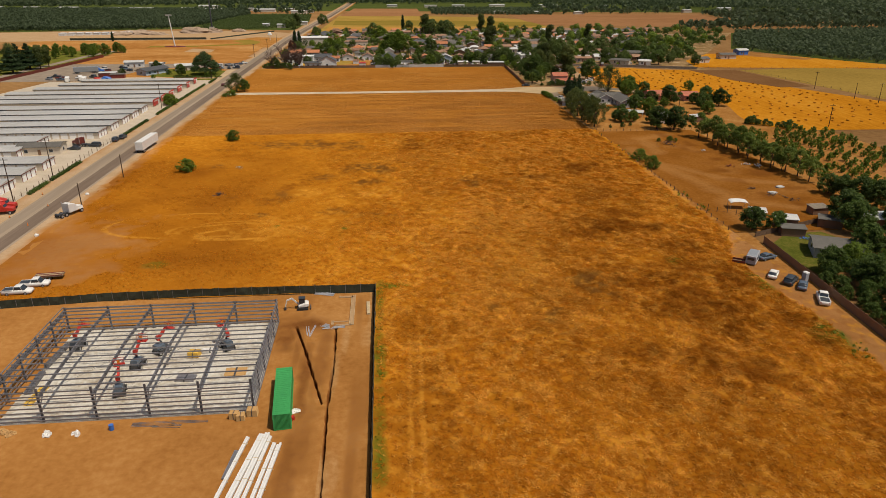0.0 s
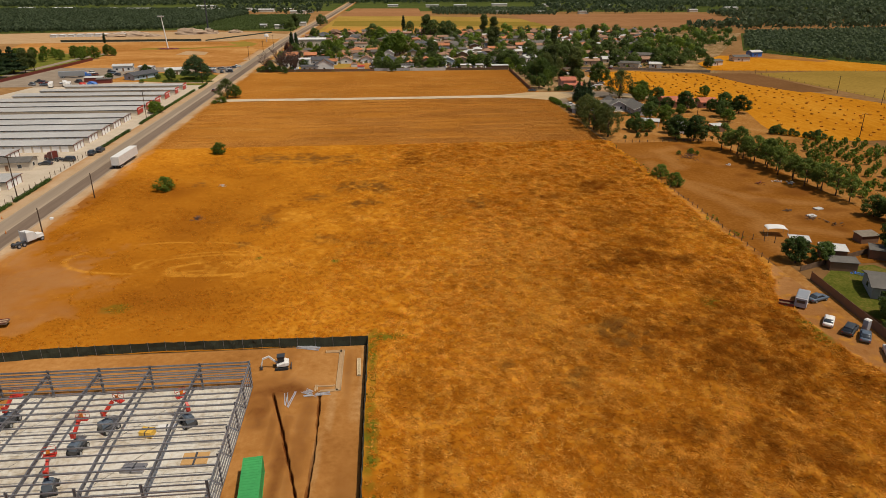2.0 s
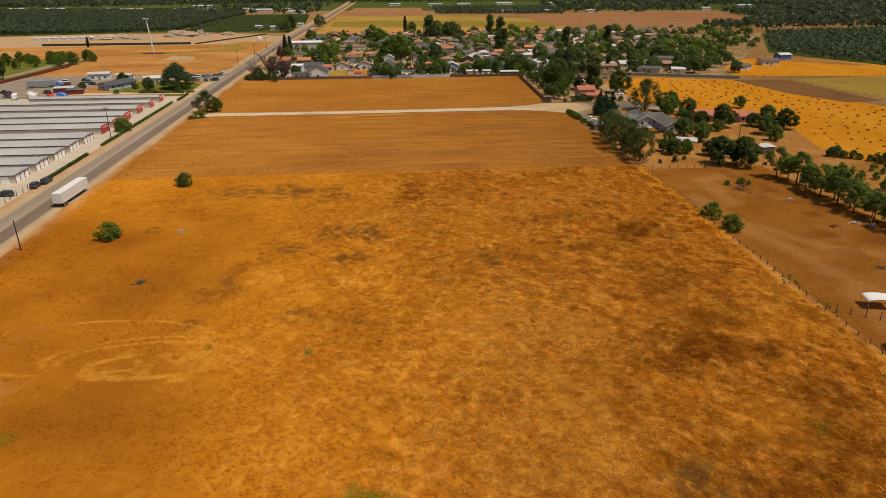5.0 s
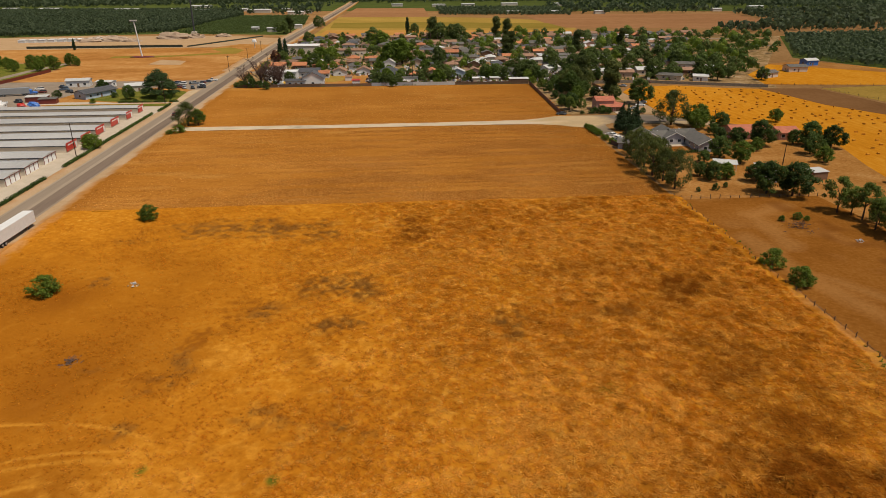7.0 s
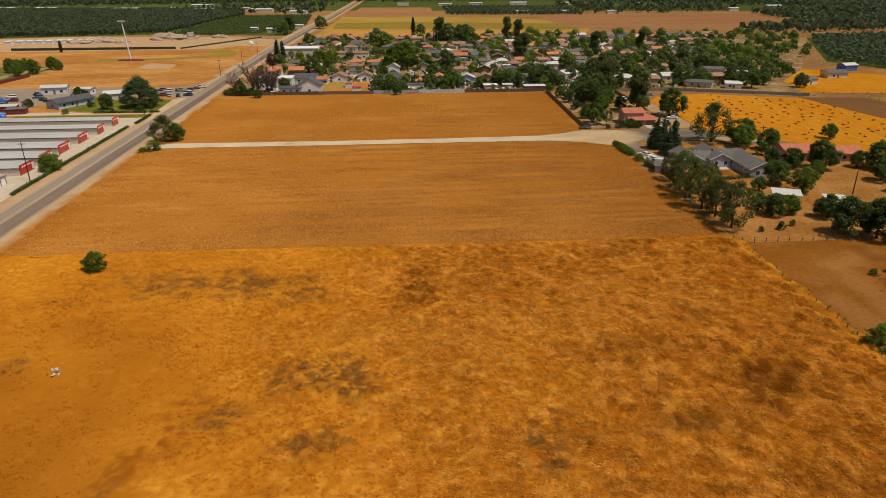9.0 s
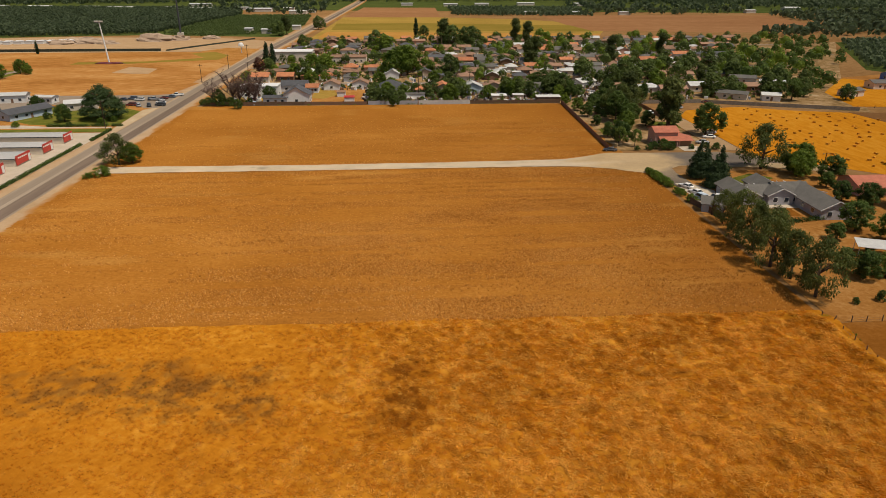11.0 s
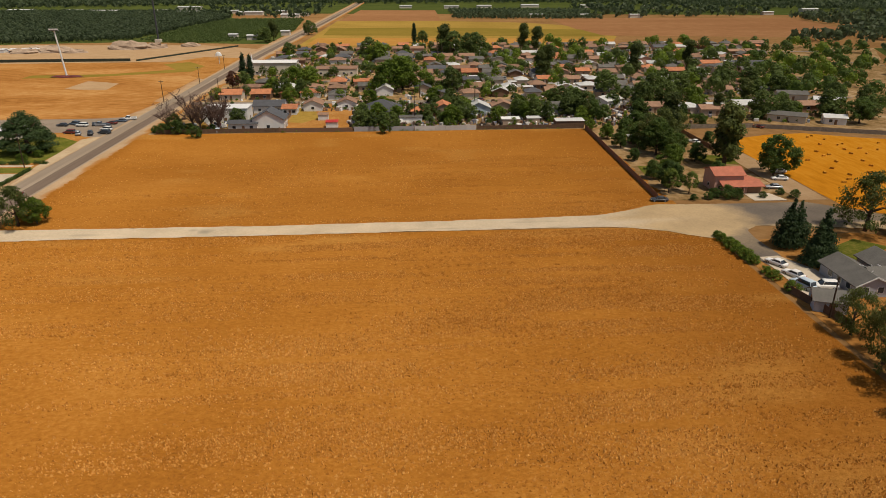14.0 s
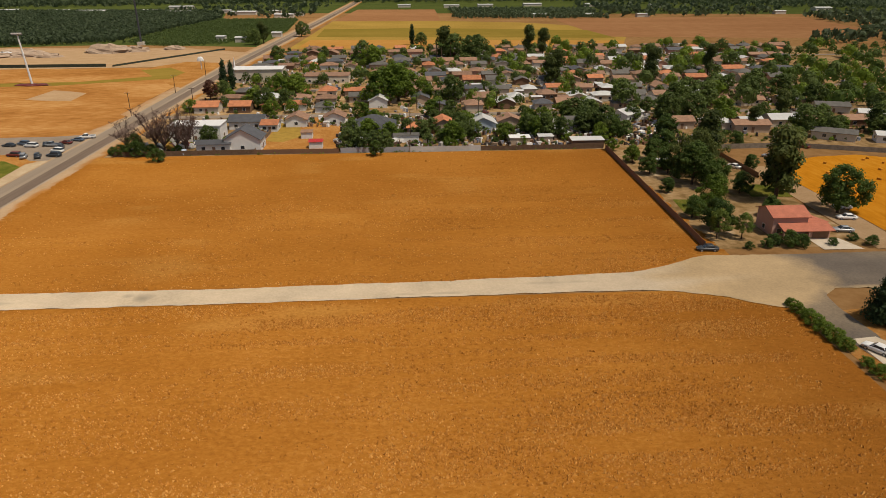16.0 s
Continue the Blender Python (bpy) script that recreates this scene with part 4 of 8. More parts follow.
sheet("storage_yard", [(-103.4, 150), (-240, 150), (-196, 424), (-101.5, 425), (-101.5, 404)], 0.06, M_CONCRETE, "pale concrete yard of a storage park", "yard")
sheet("truck_yard", [(-98.6, 474), (-98.6, 512), (-112, 508.5), (-132, 508), (-219, 510), (-227, 425), (-168, 426), (-163, 450), (-158, 484), (-112, 482), (-104, 474)], 0.06, M_ASPHALT2, "grey asphalt truck yard", "yard")
sheet("west_garden", [(-102, 425.5), (-102, 484), (-160, 486), (-172, 427), (-165, 425.5)], 0.045, M_PLOT, "dry garden ground", "yard")
sheet("west_lawn", [(-102.5, 437.5), (-102.5, 466), (-112, 474), (-150, 480), (-150, 450), (-138, 441), (-120, 437.5)], 0.05, M_LAWN, "green garden lawn", "lawn")
sheet("west_drive", [(-103, 433), (-126, 433.5), (-172, 433), (-174, 440), (-140, 439.5), (-126, 435.5), (-103, 435)], 0.06, M_CONCRETE, "pale drive to a house", "driveway")
sheet("roadside_apron", [(-98.4, 404), (-98.4, 474), (-99.5, 474), (-103.5, 470), (-102.0, 440), (-101.0, 426), (-99.6, 425)], 0.075, M_TURN, "pale dusty apron beside the road", "road shoulder")
sheet("west_strip", [(-101.2, 426), (-160, 425.5), (-160, 431.5), (-100.5, 432)], 0.06, M_LAWN, "narrow lawn strip", "lawn")
sheet("orchard_ground_west", [(-100, 818), (-220, 845), (-290, 835), (-900, 700), (-1600, 1300), (-700, 1345), (-405, 1320), (-232, 1275), (-205, 1140), (-112, 1145), (-98, 965)], 0.05, M_UNDER, "dark green orchard floor", "orchard floor")
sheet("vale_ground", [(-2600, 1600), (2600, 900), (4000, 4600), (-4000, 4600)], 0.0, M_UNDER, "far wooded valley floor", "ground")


# ---- trees ----
def leaf_cloud(blobs, count, leaf, rng, droop=0.0):
    """Leaf clusters (small bent quads) scattered through rounded masses (x, y, z, rx, ry, rz)."""
    vol = np.array([b[3] * b[4] + b[4] * b[5] for b in blobs])
    pick = rng.choice(len(blobs), count, p=vol / vol.sum())
    b = np.array(blobs)[pick]
    d = rng.normal(size=(count, 3))
    d /= np.linalg.norm(d, axis=1)[:, None]
    r = 0.35 + 1.0 * rng.beta(2.2, 2.0, count)
    c = b[:, :3] + d * b[:, 3:] * r[:, None]
    d = d + rng.normal(size=(count, 3)) * 0.4
    d[:, 2] += 0.45
    d /= np.linalg.norm(d, axis=1)[:, None]
    u = np.cross(d, rng.normal(size=(count, 3)))
    u /= np.linalg.norm(u, axis=1)[:, None] + 1e-9
    w = np.cross(d, u) + d * rng.uniform(-0.6, 0.6, (count, 1))
    w[:, 2] -= droop
    s = leaf * rng.uniform(0.5, 1.25, (count, 1))
    verts = np.stack([c - u * s * 0.8 - w * s * 0.3, c + u * s * 0.8 - w * s * 0.3, c + w * s * 1.1 + d * s * 0.2], 1)
    return verts.reshape(-1, 3), np.arange(count * 3).reshape(-1, 3)


def crown_mesh(name, blobs, count, leaf, seed, material, droop=0.0, inner=True):
    rng = np.random.RandomState(seed)
    v, q = leaf_cloud(blobs, count, leaf, rng, droop)
    core, rr = Geo(), random.Random(seed)
    for bx, by, bz, rx, ry, rz in blobs if inner else ():      # dense inner twigs and leaves
        core.lump(bx, by, bz, rx * 0.42, ry * 0.42, rz * 0.45, rr, 0.4, 5, 2)
    me = bpy.data.meshes.new(name)
    me.from_pydata(v.tolist() + [tuple(p) for p in core.v], [], q.tolist() + [tuple(i + len(v) for i in f) for f in core.f])
    me.materials.append(material)
    me.update()
    return me


def trunk_mesh(h, r, limbs, rng, lean=0.0, material=None, reach=0.4):
    g = Geo()
    top = Vector((lean * h, 0, h))
    mid = Vector((lean * h * 0.3, 0.1 * r, h * 0.5))
    g.tube((0, 0, -0.15), mid, r, r * 0.75, 7)
    g.tube(mid, top, r * 0.75, r * 0.35, 7)
    for k in range(limbs):
        a = 2 * math.pi * k / limbs + rng.uniform(-0.4, 0.4)
        s = mid.lerp(top, rng.uniform(0.0, 0.8))
        e = s + Vector((math.cos(a), math.sin(a), rng.uniform(0.5, 1.1))) * h * reach * rng.uniform(0.75, 1.25)
        g.tube(s, e, r * 0.45, r * 0.15, 5)
    return g.mesh("trunk", material or M_BARK, True)


def blobs_round(rng, w, h, base, n):
    """An uneven crown of many small masses, w across, from base to h."""
    out = []
    lop = rng.uniform(0, 6.28)
    for k in range(n * 5):
        t = (k + 0.5) / (n * 5)
        a = k * 2.4 + rng.uniform(-0.7, 0.7)
        zz = base + (h - base) * (0.10 + 0.80 * t)
        wide = w * 0.5 * math.sqrt(max(0.05, 1 - (1.65 * (t - 0.38)) ** 2)) * (1 + 0.25 * math.cos(a - lop))
        rad = w * rng.uniform(0.07, 0.145)
        reach = max(0.0, wide - rad * 0.8) * rng.uniform(0.65, 1.12)
        out.append((math.cos(a) * reach, math.sin(a) * reach, zz, rad, rad * rng.uniform(0.8, 1.15), rad * rng.uniform(0.6, 0.9)))
    out.append((0, 0, base + (h - base) * 0.45, w * 0.24, w * 0.24, (h - base) * 0.36))
    return out


def tree_kinds():
    """Unit trees 10 m high, a few of each kind: (trunk mesh, crown mesh)."""
    kinds = {}

    def store(kind, trunk, crown):
        kinds.setdefault(kind, []).append((trunk, crown))

    for k in range(5):
        rng = random.Random(100 + k)
        store("broad", trunk_mesh(4.5, 0.30, 5, rng), crown_mesh("crown", blobs_round(rng, 8.6, 10, 0.9, 9), 6200, 0.27, 10 + k, M_LEAF))
        store("fresh", trunk_mesh(4.5, 0.28, 5, rng), crown_mesh("crown", blobs_round(rng, 9.2, 10, 0.9, 9), 6200, 0.27, 20 + k, M_LEAF_BRIGHT))
        store("town", trunk_mesh(4.5, 0.35, 4, rng), crown_mesh("crown", blobs_round(rng, 9.0, 10, 0.6, 8), 2400, 0.40, 30 + k, M_LEAF_TOWN))
        store("town_fresh", trunk_mesh(4.5, 0.35, 4, rng), crown_mesh("crown", blobs_round(rng, 9.4, 10, 0.6, 8), 2400, 0.40, 40 + k, M_LEAF_BRIGHT))
        store("airy", trunk_mesh(6.0, 0.2, 6, rng), crown_mesh("crown", blobs_round(rng, 6.8, 10, 2.3, 7)[:-1], 4600, 0.19, 140 + k, M_LEAF_AIRY, 0.5, False))
        store("willow", trunk_mesh(5.0, 0.32, 6, rng, 0.06), crown_mesh("crown", blobs_round(rng, 9.2, 10, 0.8, 7)[:-1], 6400, 0.175, 50 + k, M_LEAF_EUC, 0.9, False))
    for k in range(3):
        rng = random.Random(200 + k)
        tall = [(rng.uniform(-0.8, 0.8), rng.uniform(-0.8, 0.8), z, rng.uniform(1.1, 1.7), rng.uniform(1.1, 1.7), 1.2) for z in (3.2, 4.6, 5.9, 7.2, 8.4, 9.2)]
        store("tall", trunk_mesh(8.0, 0.22, 6, rng, reach=0.12), crown_mesh("crown", tall, 3400, 0.27, 60 + k, M_LEAF_EUC, 0.5))
        cone = [(rng.uniform(-0.35, 0.35), rng.uniform(-0.35, 0.35), z, (10.3 - z) * rng.uniform(0.25, 0.36), (10.3 - z) * rng.uniform(0.25, 0.36), 0.7) for z in (1.2, 2.2, 3.3, 4.4, 5.5, 6.6, 7.7, 8.7, 9.4)]
        store("conifer", trunk_mesh(9.0, 0.2, 0, rng), crown_mesh("crown", cone, 5000, 0.25, 70 + k, M_LEAF_DARK, 0.6))
        col = [(0, 0, z, 1.25 - abs(z - 4) * 0.13, 1.25 - abs(z - 4) * 0.13, 1.0) for z in (1.2, 2.6, 4.0, 5.4, 6.8, 8.2, 9.2)]
        store("cypress", trunk_mesh(8.0, 0.2, 0, rng), crown_mesh("crown", col, 1500, 0.34, 80 + k, M_LEAF_DARK))
        store("russet", trunk_mesh(5.0, 0.25, 5, rng), crown_mesh("crown", blobs_round(rng, 7.0, 10, 1.5, 8), 1500, 0.42, 90 + k, M_LEAF_RED))
        low = blobs_round(rng, 11.5, 10, 0.4, 8)
        store("bush", trunk_mesh(4.0, 0.3, 6, rng), crown_mesh("crown", low, 2600, 0.40, 95 + k, M_LEAF_BRIGHT))
        store("dark_bush", trunk_mesh(4.0, 0.3, 6, rng), crown_mesh("crown", low, 2600, 0.40, 98 + k, M_LEAF))
        store("sapling", trunk_mesh(4.0, 0.3, 4, rng), crown_mesh("crown", blobs_round(rng, 11.5, 10, 0.4, 3), 420, 0.95, 130 + k, M_LEAF_BRIGHT))
        wide = [(math.cos(i * 2.4) * 4.6 * math.sqrt(i / 70), math.sin(i * 2.4) * 4.6 * math.sqrt(i / 70), 1.6 + (1 - i / 70) * 6.6 + rng.uniform(-1.2, 0.6), rng.uniform(1.0, 1.5), rng.uniform(1.0, 1.5), rng.uniform(0.45, 0.7)) for i in range(70)]
        store("spreading", trunk_mesh(6.5, 0.45, 7, rng), crown_mesh("crown", wide, 11000, 0.22, 120 + k, M_LEAF_CEDAR))
        # cedar in flat layers
        lay = []
        for z in (2.2, 3.8, 5.4, 7.0, 8.4, 9.4):
            for a in range(5):
                rad = (10.6 - z) * 0.42
                lay.append((math.cos(a * 1.257 + z) * rad * 0.7, math.sin(a * 1.257 + z) * rad * 0.7, z, rad * 0.55, rad * 0.55, 0.55))
        store("cedar", trunk_mesh(8.0, 0.35, 4, rng, reach=0.12), crown_mesh("crown", lay, 4500, 0.36, 105 + k, M_LEAF_DARK))
        # bare tree
        g = Geo()
        g.tube((0, 0, -0.1), (0.2, 0, 3), 0.28, 0.2, 6)
        for i in range(12):
            a = i * 2.4
            e = Vector((math.cos(a) * 3.0, math.sin(a) * 3.0, rng.uniform(4.5, 9.5)))
            s = Vector((0.15, 0, rng.uniform(1.5, 3)))
            g.tube(s, e, 0.14, 0.05, 4)
            for j in range(9):
                p = s.lerp(e, rng.uniform(0.3, 1))
                q = p + Vector((rng.uniform(-1.6, 1.6), rng.uniform(-1.6, 1.6), rng.uniform(0.2, 1.8)))
                g.tube(p, q, 0.06, 0.03, 3)
                for i3 in range(4):
                    p2 = p.lerp(q, rng.uniform(0.3, 1))
                    g.tube(p2, p2 + Vector((rng.uniform(-0.9, 0.9), rng.uniform(-0.9, 0.9), rng.uniform(0, 0.9))), 0.045, 0.02, 3)
        store("bare", g.mesh("trunk", M_TWIG), None)
        # palm
        g = Geo()
        g.tube((0, 0, 0), (0.15, 0, 8.6), 0.22, 0.16, 7)
        fr = Geo()
        for i in range(16):
            a, el = i * 2.4, rng.uniform(-0.3, 0.9)
            p, w = Vector((0.15, 0, 8.6)), 0.22
            dirn = Vector((math.cos(a) * math.cos(el), math.sin(a) * math.cos(el), math.sin(el)))
            side = dirn.cross(Vector((0, 0, 1))).normalized()
            for s in range(3):
                q = p + dirn * 0.8
                fr.add([p - side * w, p + side * w, q + side * w * 0.8 - Vector((0, 0, 0.1)), q - side * w * 0.8 - Vector((0, 0, 0.1))], [(0, 1, 2, 3)])
                p, w = q, w * 0.8
                dirn = (dirn - Vector((0, 0, 0.45))).normalized()
        store("palm", g.mesh("trunk", M_BARK, True), fr.mesh("crown", M_LEAF))
    return kinds


KINDS = tree_kinds()
TREE_RNG = random.Random(7)
TREE_WORDS = {"broad": "leafy broadleaf tree with a rounded green crown", "fresh": "bright green leafy shade tree", "town": "dense green town tree among houses",
              "town_fresh": "bright green town tree among houses", "willow": "large drooping grey-green tree with loose foliage", "tall": "tall slender grey-green eucalyptus tree",
              "conifer": "dark green conical pine tree", "cypress": "narrow dark green cypress", "russet": "reddish brown leaved tree", "bush": "round bright green bush on dry ground",
              "dark_bush": "dense dark green bush", "cedar": "broad dark cedar with layered branches", "bare": "bare leafless grey-brown tree", "palm": "tall thin fan palm", "airy": "slender leafy tree with loose bright green foliage", "sapling": "small green orchard tree in a row", "spreading": "huge dense dark green tree with a spreading crown"}


def tree(kind, x, y, h, wide=1.0, group="", z=0.0, label="", name="tree"):
    trunk, crown = TREE_RNG.choice(KINDS[kind])
    ob = thing("bush" if "bush" in kind else name, x, y, z, TREE_RNG.uniform(0, 360), label or TREE_WORDS[kind], "bush" if "bush" in kind else "tree", group)
    k = h / 10
    ob.scale = (k * wide, k * wide, k)
    part("trunk", trunk, None, ob)
    if crown:
        part("crown", crown, None, ob)
    return ob


# lone bushes and the tree where the gravel lane meets the road
tree("bush", -63.1, 217.5, 4.6, 1.15, label="round bright green bush alone in dry grass")
tree("bush", -57.7, 261.0, 4.4, 1.1, label="round bright green bush at the edge of ploughed ground")
tree("willow", -79.0, 378.5, 10.5, 1.2, label="wide bushy green tree beside the road")
tree("fresh", -75.0, 379.5, 7.0, 1.1, label="lower bushy green tree beside the road")
tree("bush", -78.5, 365.5, 3.4, 1.4)
tree("bush", -82.0, 363.5, 1.8, 1.6)
tree("spreading", -112.5, 451, 15.5, 1.1, label="huge dark green cedar with spreading layered branches")
tree("bush", 87.4, 219.5, 4.6, 1.0)
tree("bush", 88.2, 209.5, 4.8, 1.0)
for x, y, h in ((105.0, 247.0, 1.6), (109.5, 247.5, 2.2), (111.5, 246.5, 1.5)):
    tree("bush", x, y, h, 1.0, label="scraggly green bush beside a brush pile")
# drooping trees along the field's east side
for x, y, h in ((88.5, 316, 9), (88.0, 307, 12), (87.5, 299, 12), (87.0, 290, 13), (88.0, 284, 11), (88.5, 276, 12.5), (95, 303, 9)):
    tree("willow", x, y, h, 0.88, "trees along the field edge")
# gardens round the grey house
for kind, x, y, h in (("broad", 102.5, 283, 6.5), ("fresh", 108, 284, 5.5), ("broad", 101.5, 288, 5), ("fresh", 121, 301, 8), ("broad", 113, 269.5, 10), ("broad", 119, 266.5, 10.5), ("broad", 116, 281, 6.5),
                      ("broad", 117.5, 309, 8), ("broad", 110, 304, 4.5), ("broad", 140, 325, 10), ("broad", 132, 326, 7), ("broad", 153, 325, 6), ("broad", 158, 323, 9.5), ("fresh", 131, 357, 10),
                      ("broad", 137, 350, 8), ("fresh", 168, 364, 6), ("willow", 122, 363, 15), ("fresh", 128.5, 354, 8.5), ("broad", 151, 311, 8), ("broad", 163, 318, 9), ("fresh", 135, 318, 5), ("broad", 128, 331, 6), ("fresh", 149, 300, 6), ("broad", 131, 343, 5)):
    tree(kind, x, y, h, 1.1, "garden trees")
for x, y, h in ((97.8, 354.2, 11.6), (101.0, 355.6, 10.6), (100.6, 345.6, 12.2), (98.6, 344.4, 9.8)):
    tree("conifer", x, y, h, 0.98, "pine trees by the driveway")
for x, y, h in ((94.3, 272.6, 1.6), (99.7, 273.7, 2.4), (104, 276, 1.8), (113, 297, 2.5), (105, 300, 1.8)):
    tree("dark_bush", x, y, h, 0.8, "small garden shrubs")
for x, y, h in ((85.0, 361.2, 1.8), (85.2, 358.6, 2.2), (85.4, 356, 2.4), (85.5, 353.5, 2.6), (85.6, 351, 2.5), (85.7, 348.5, 2.6), (85.9, 346, 2.3), (86.4, 341, 1.8), (86.6, 338.5, 2.2), (87.0, 333.0, 2.4)):
    tree("bush", x + 0.5, y, h * 0.95, 1.3, "roadside hedge")
# paddock row and the dark trees at its foot
for x, y, h in ((123.5, 252, 9), (125.0, 246, 8.5), (124.7, 239, 8), (126.0, 233, 8.5), (126.2, 227, 8), (126, 219, 8.5), (127, 213, 7.5), (127.7, 207, 8), (128.8, 202, 7), (130, 197, 7), (130.7, 191, 6.0)):
    tree("airy", x + TREE_RNG.uniform(-1, 1), y, h + TREE_RNG.uniform(0.3, 2.6), 1.15, "trees along the paddock")
    if h > 7.4:
        tree("airy", x + TREE_RNG.uniform(1, 4), y - TREE_RNG.uniform(2, 4), h + TREE_RNG.uniform(-2.5, 0.8), 1.1, "trees along the paddock")
for k in range(9):
    tree("dark_bush", 155.5 + k * 1.8 + TREE_RNG.uniform(-0.6, 0.6), 276.5 - k * 1.55 + TREE_RNG.uniform(-0.8, 0.8), TREE_RNG.uniform(2.0, 4.2), 1.0, "bushes along the hay field", label="dense dark green bush at a hay field's edge")
for kind, x, y, h in (("broad", 129.4, 179, 6.5), ("broad", 131, 175, 7), ("broad", 133, 170, 8), ("broad", 134, 165, 8.5), ("broad", 138, 160, 9), ("broad", 91.5, 151.5, 6.5), ("broad", 97.5, 150.5, 5.5),
                      ("broad", 117.5, 155, 9.5), ("broad", 115.5, 147, 9), ("broad", 94.8, 125.5, 6.5), ("fresh", 100.5, 127, 6.5), ("broad", 108.5, 133, 8.5), ("broad", 98.0, 117, 8), ("fresh", 105, 121, 8),
                      ("broad", 112, 126, 9), ("broad", 97, 108, 7.5), ("broad", 104, 110, 9), ("broad", 122, 140, 9), ("broad", 96.5, 98, 8), ("broad", 105, 98, 9), ("broad", 128, 150, 9), ("broad", 120, 120, 9)):
    tree(kind, x, y, h, 1.1, "garden trees by the lane")
for x, y, h in ((90.5, 120, 3), (91.5, 116.5, 3.5), (90.5, 113, 3), (91.5, 109, 4), (90.2, 105, 3.5), (91, 101, 4), (90.5, 97, 4), (93.5, 112, 4.5), (94.5, 104, 5), (92.5, 121.5, 4), (103.5, 116, 6), (110, 118, 7), (100, 122, 5), (115, 135, 6), (112, 112, 7), (98.5, 103, 5)):
    tree("dark_bush", x, y, h, 0.9, "thicket by the lane")
# young orchard in rows
ORCHARD = random.Random(5)
for i in range(9):
    for j in range(20):
        x, y = 137 + i * 5.2, 166 + j * 4.8
        if x + y * 0.15 > 136 + 28 and ORCHARD.random() < 0.9 and y < 268 - (x - 137) * 0.1:
            tree("sapling", x + ORCHARD.uniform(-0.5, 0.5), y + ORCHARD.uniform(-0.5, 0.5), ORCHARD.uniform(2.3, 3.8), 0.8, "young orchard rows", label="small green orchard tree in a row", name="orchard_sapling")
# grove behind the east board fence
for kind, x, y, h in (("broad", 88, 399, 8.5), ("airy", 92, 393.5, 6.5), ("airy", 86.5, 394, 7.5), ("dark_bush", 100.5, 388.6, 4.0), ("dark_bush", 103.2, 388.2, 3.2), ("dark_bush", 95.5, 388.2, 2.4), ("dark_bush", 91, 388, 1.8), ("dark_bush", 97.5, 389.5, 3), ("dark_bush", 110.5, 388.6, 2.0), ("dark_bush", 119, 388, 2.6), ("dark_bush", 116.5, 391, 2.0), ("tall", 112.5, 418, 20), ("tall", 114.5, 421, 18), ("broad", 124.0, 409, 13),
                      ("broad", 119, 427, 6), ("broad", 121, 449, 5), ("fresh", 97, 419, 8), ("broad", 103, 432, 8.5), ("broad", 107, 426, 6.5), ("broad", 86.5, 408, 6), ("fresh", 93, 413, 5),
                      ("broad", 97.5, 435, 13), ("willow", 101, 441, 15), ("broad", 95, 447, 9), ("tall", 106, 447, 18), ("willow", 108.5, 452, 14), ("broad", 89, 446, 6.5), ("fresh", 88, 459, 6), ("broad", 95, 462, 7.5), ("broad", 101, 468, 9),
                      ("fresh", 86, 474.5, 4.5), ("broad", 90, 489, 9), ("fresh", 85, 487, 7.5), ("broad", 88, 428, 4.5), ("broad", 106, 408, 5.5), ("broad", 116, 476, 7.5), ("broad", 127, 488, 7.5), ("broad", 109, 487, 10), ("willow", 113, 464, 10)):
    tree(kind, x, y, h, 1.05, "grove by the pink house")
for k in range(34):
    tree("bush" if k % 3 else "dark_bush", TREE_RNG.uniform(6, 82), TREE_RNG.uniform(480, 504), TREE_RNG.uniform(1.6, 3.6), 1.1, "backyard shrubs", label="leafy green shrub in a backyard")
# along the town's edge and main streets
for kind, x, y, h in (("bare", -76, 481.5, 11), ("bare", -66.5, 482, 14.5), ("bare", -63.5, 481, 13), ("bare", -60, 483, 14), ("bare", -56.5, 481, 12.5), ("bare", -58, 487, 12), ("willow", -72.5, 480.5, 7.5), ("dark_bush", -71, 477.2, 5.5), ("dark_bush", -62.0, 470, 4.6), ("dark_bush", -77, 479, 4), ("dark_bush", -67, 479, 4), ("dark_bush", -58.5, 479.5, 3.2), ("dark_bush", -80, 479.5, 3),
                      ("bush", -75, 551, 6), ("russet", -74, 580, 10), ("town", -69, 585, 9), ("cypress", -74.5, 609, 15), ("cypress", -71, 611, 14), ("town_fresh", -50, 560, 9), ("town", -44, 556, 10), ("town_fresh", -38.5, 537, 8),
                      ("town", -35.4, 557, 9), ("town_fresh", -42, 580, 12), ("town_fresh", -35, 584, 12), ("town", -2.2, 482, 7.5), ("town", 2.4, 480, 7.0), ("town", 6, 484, 6.5), ("broad", 6.8, 473.0, 5.5), ("town", 10.5, 481, 6.5), ("town_fresh", 11, 497, 6.5), ("town", 17.5, 505, 6), ("town_fresh", 7, 566, 17),
                      ("town_fresh", 14, 572, 18), ("town_fresh", 11, 584, 16), ("town", 38, 566, 13), ("town", 36, 500, 9), ("town", 41, 496, 7), ("town_fresh", 27, 575, 9)):
    tree(kind, x, y, h, 1.1, "trees along the town's south edge")
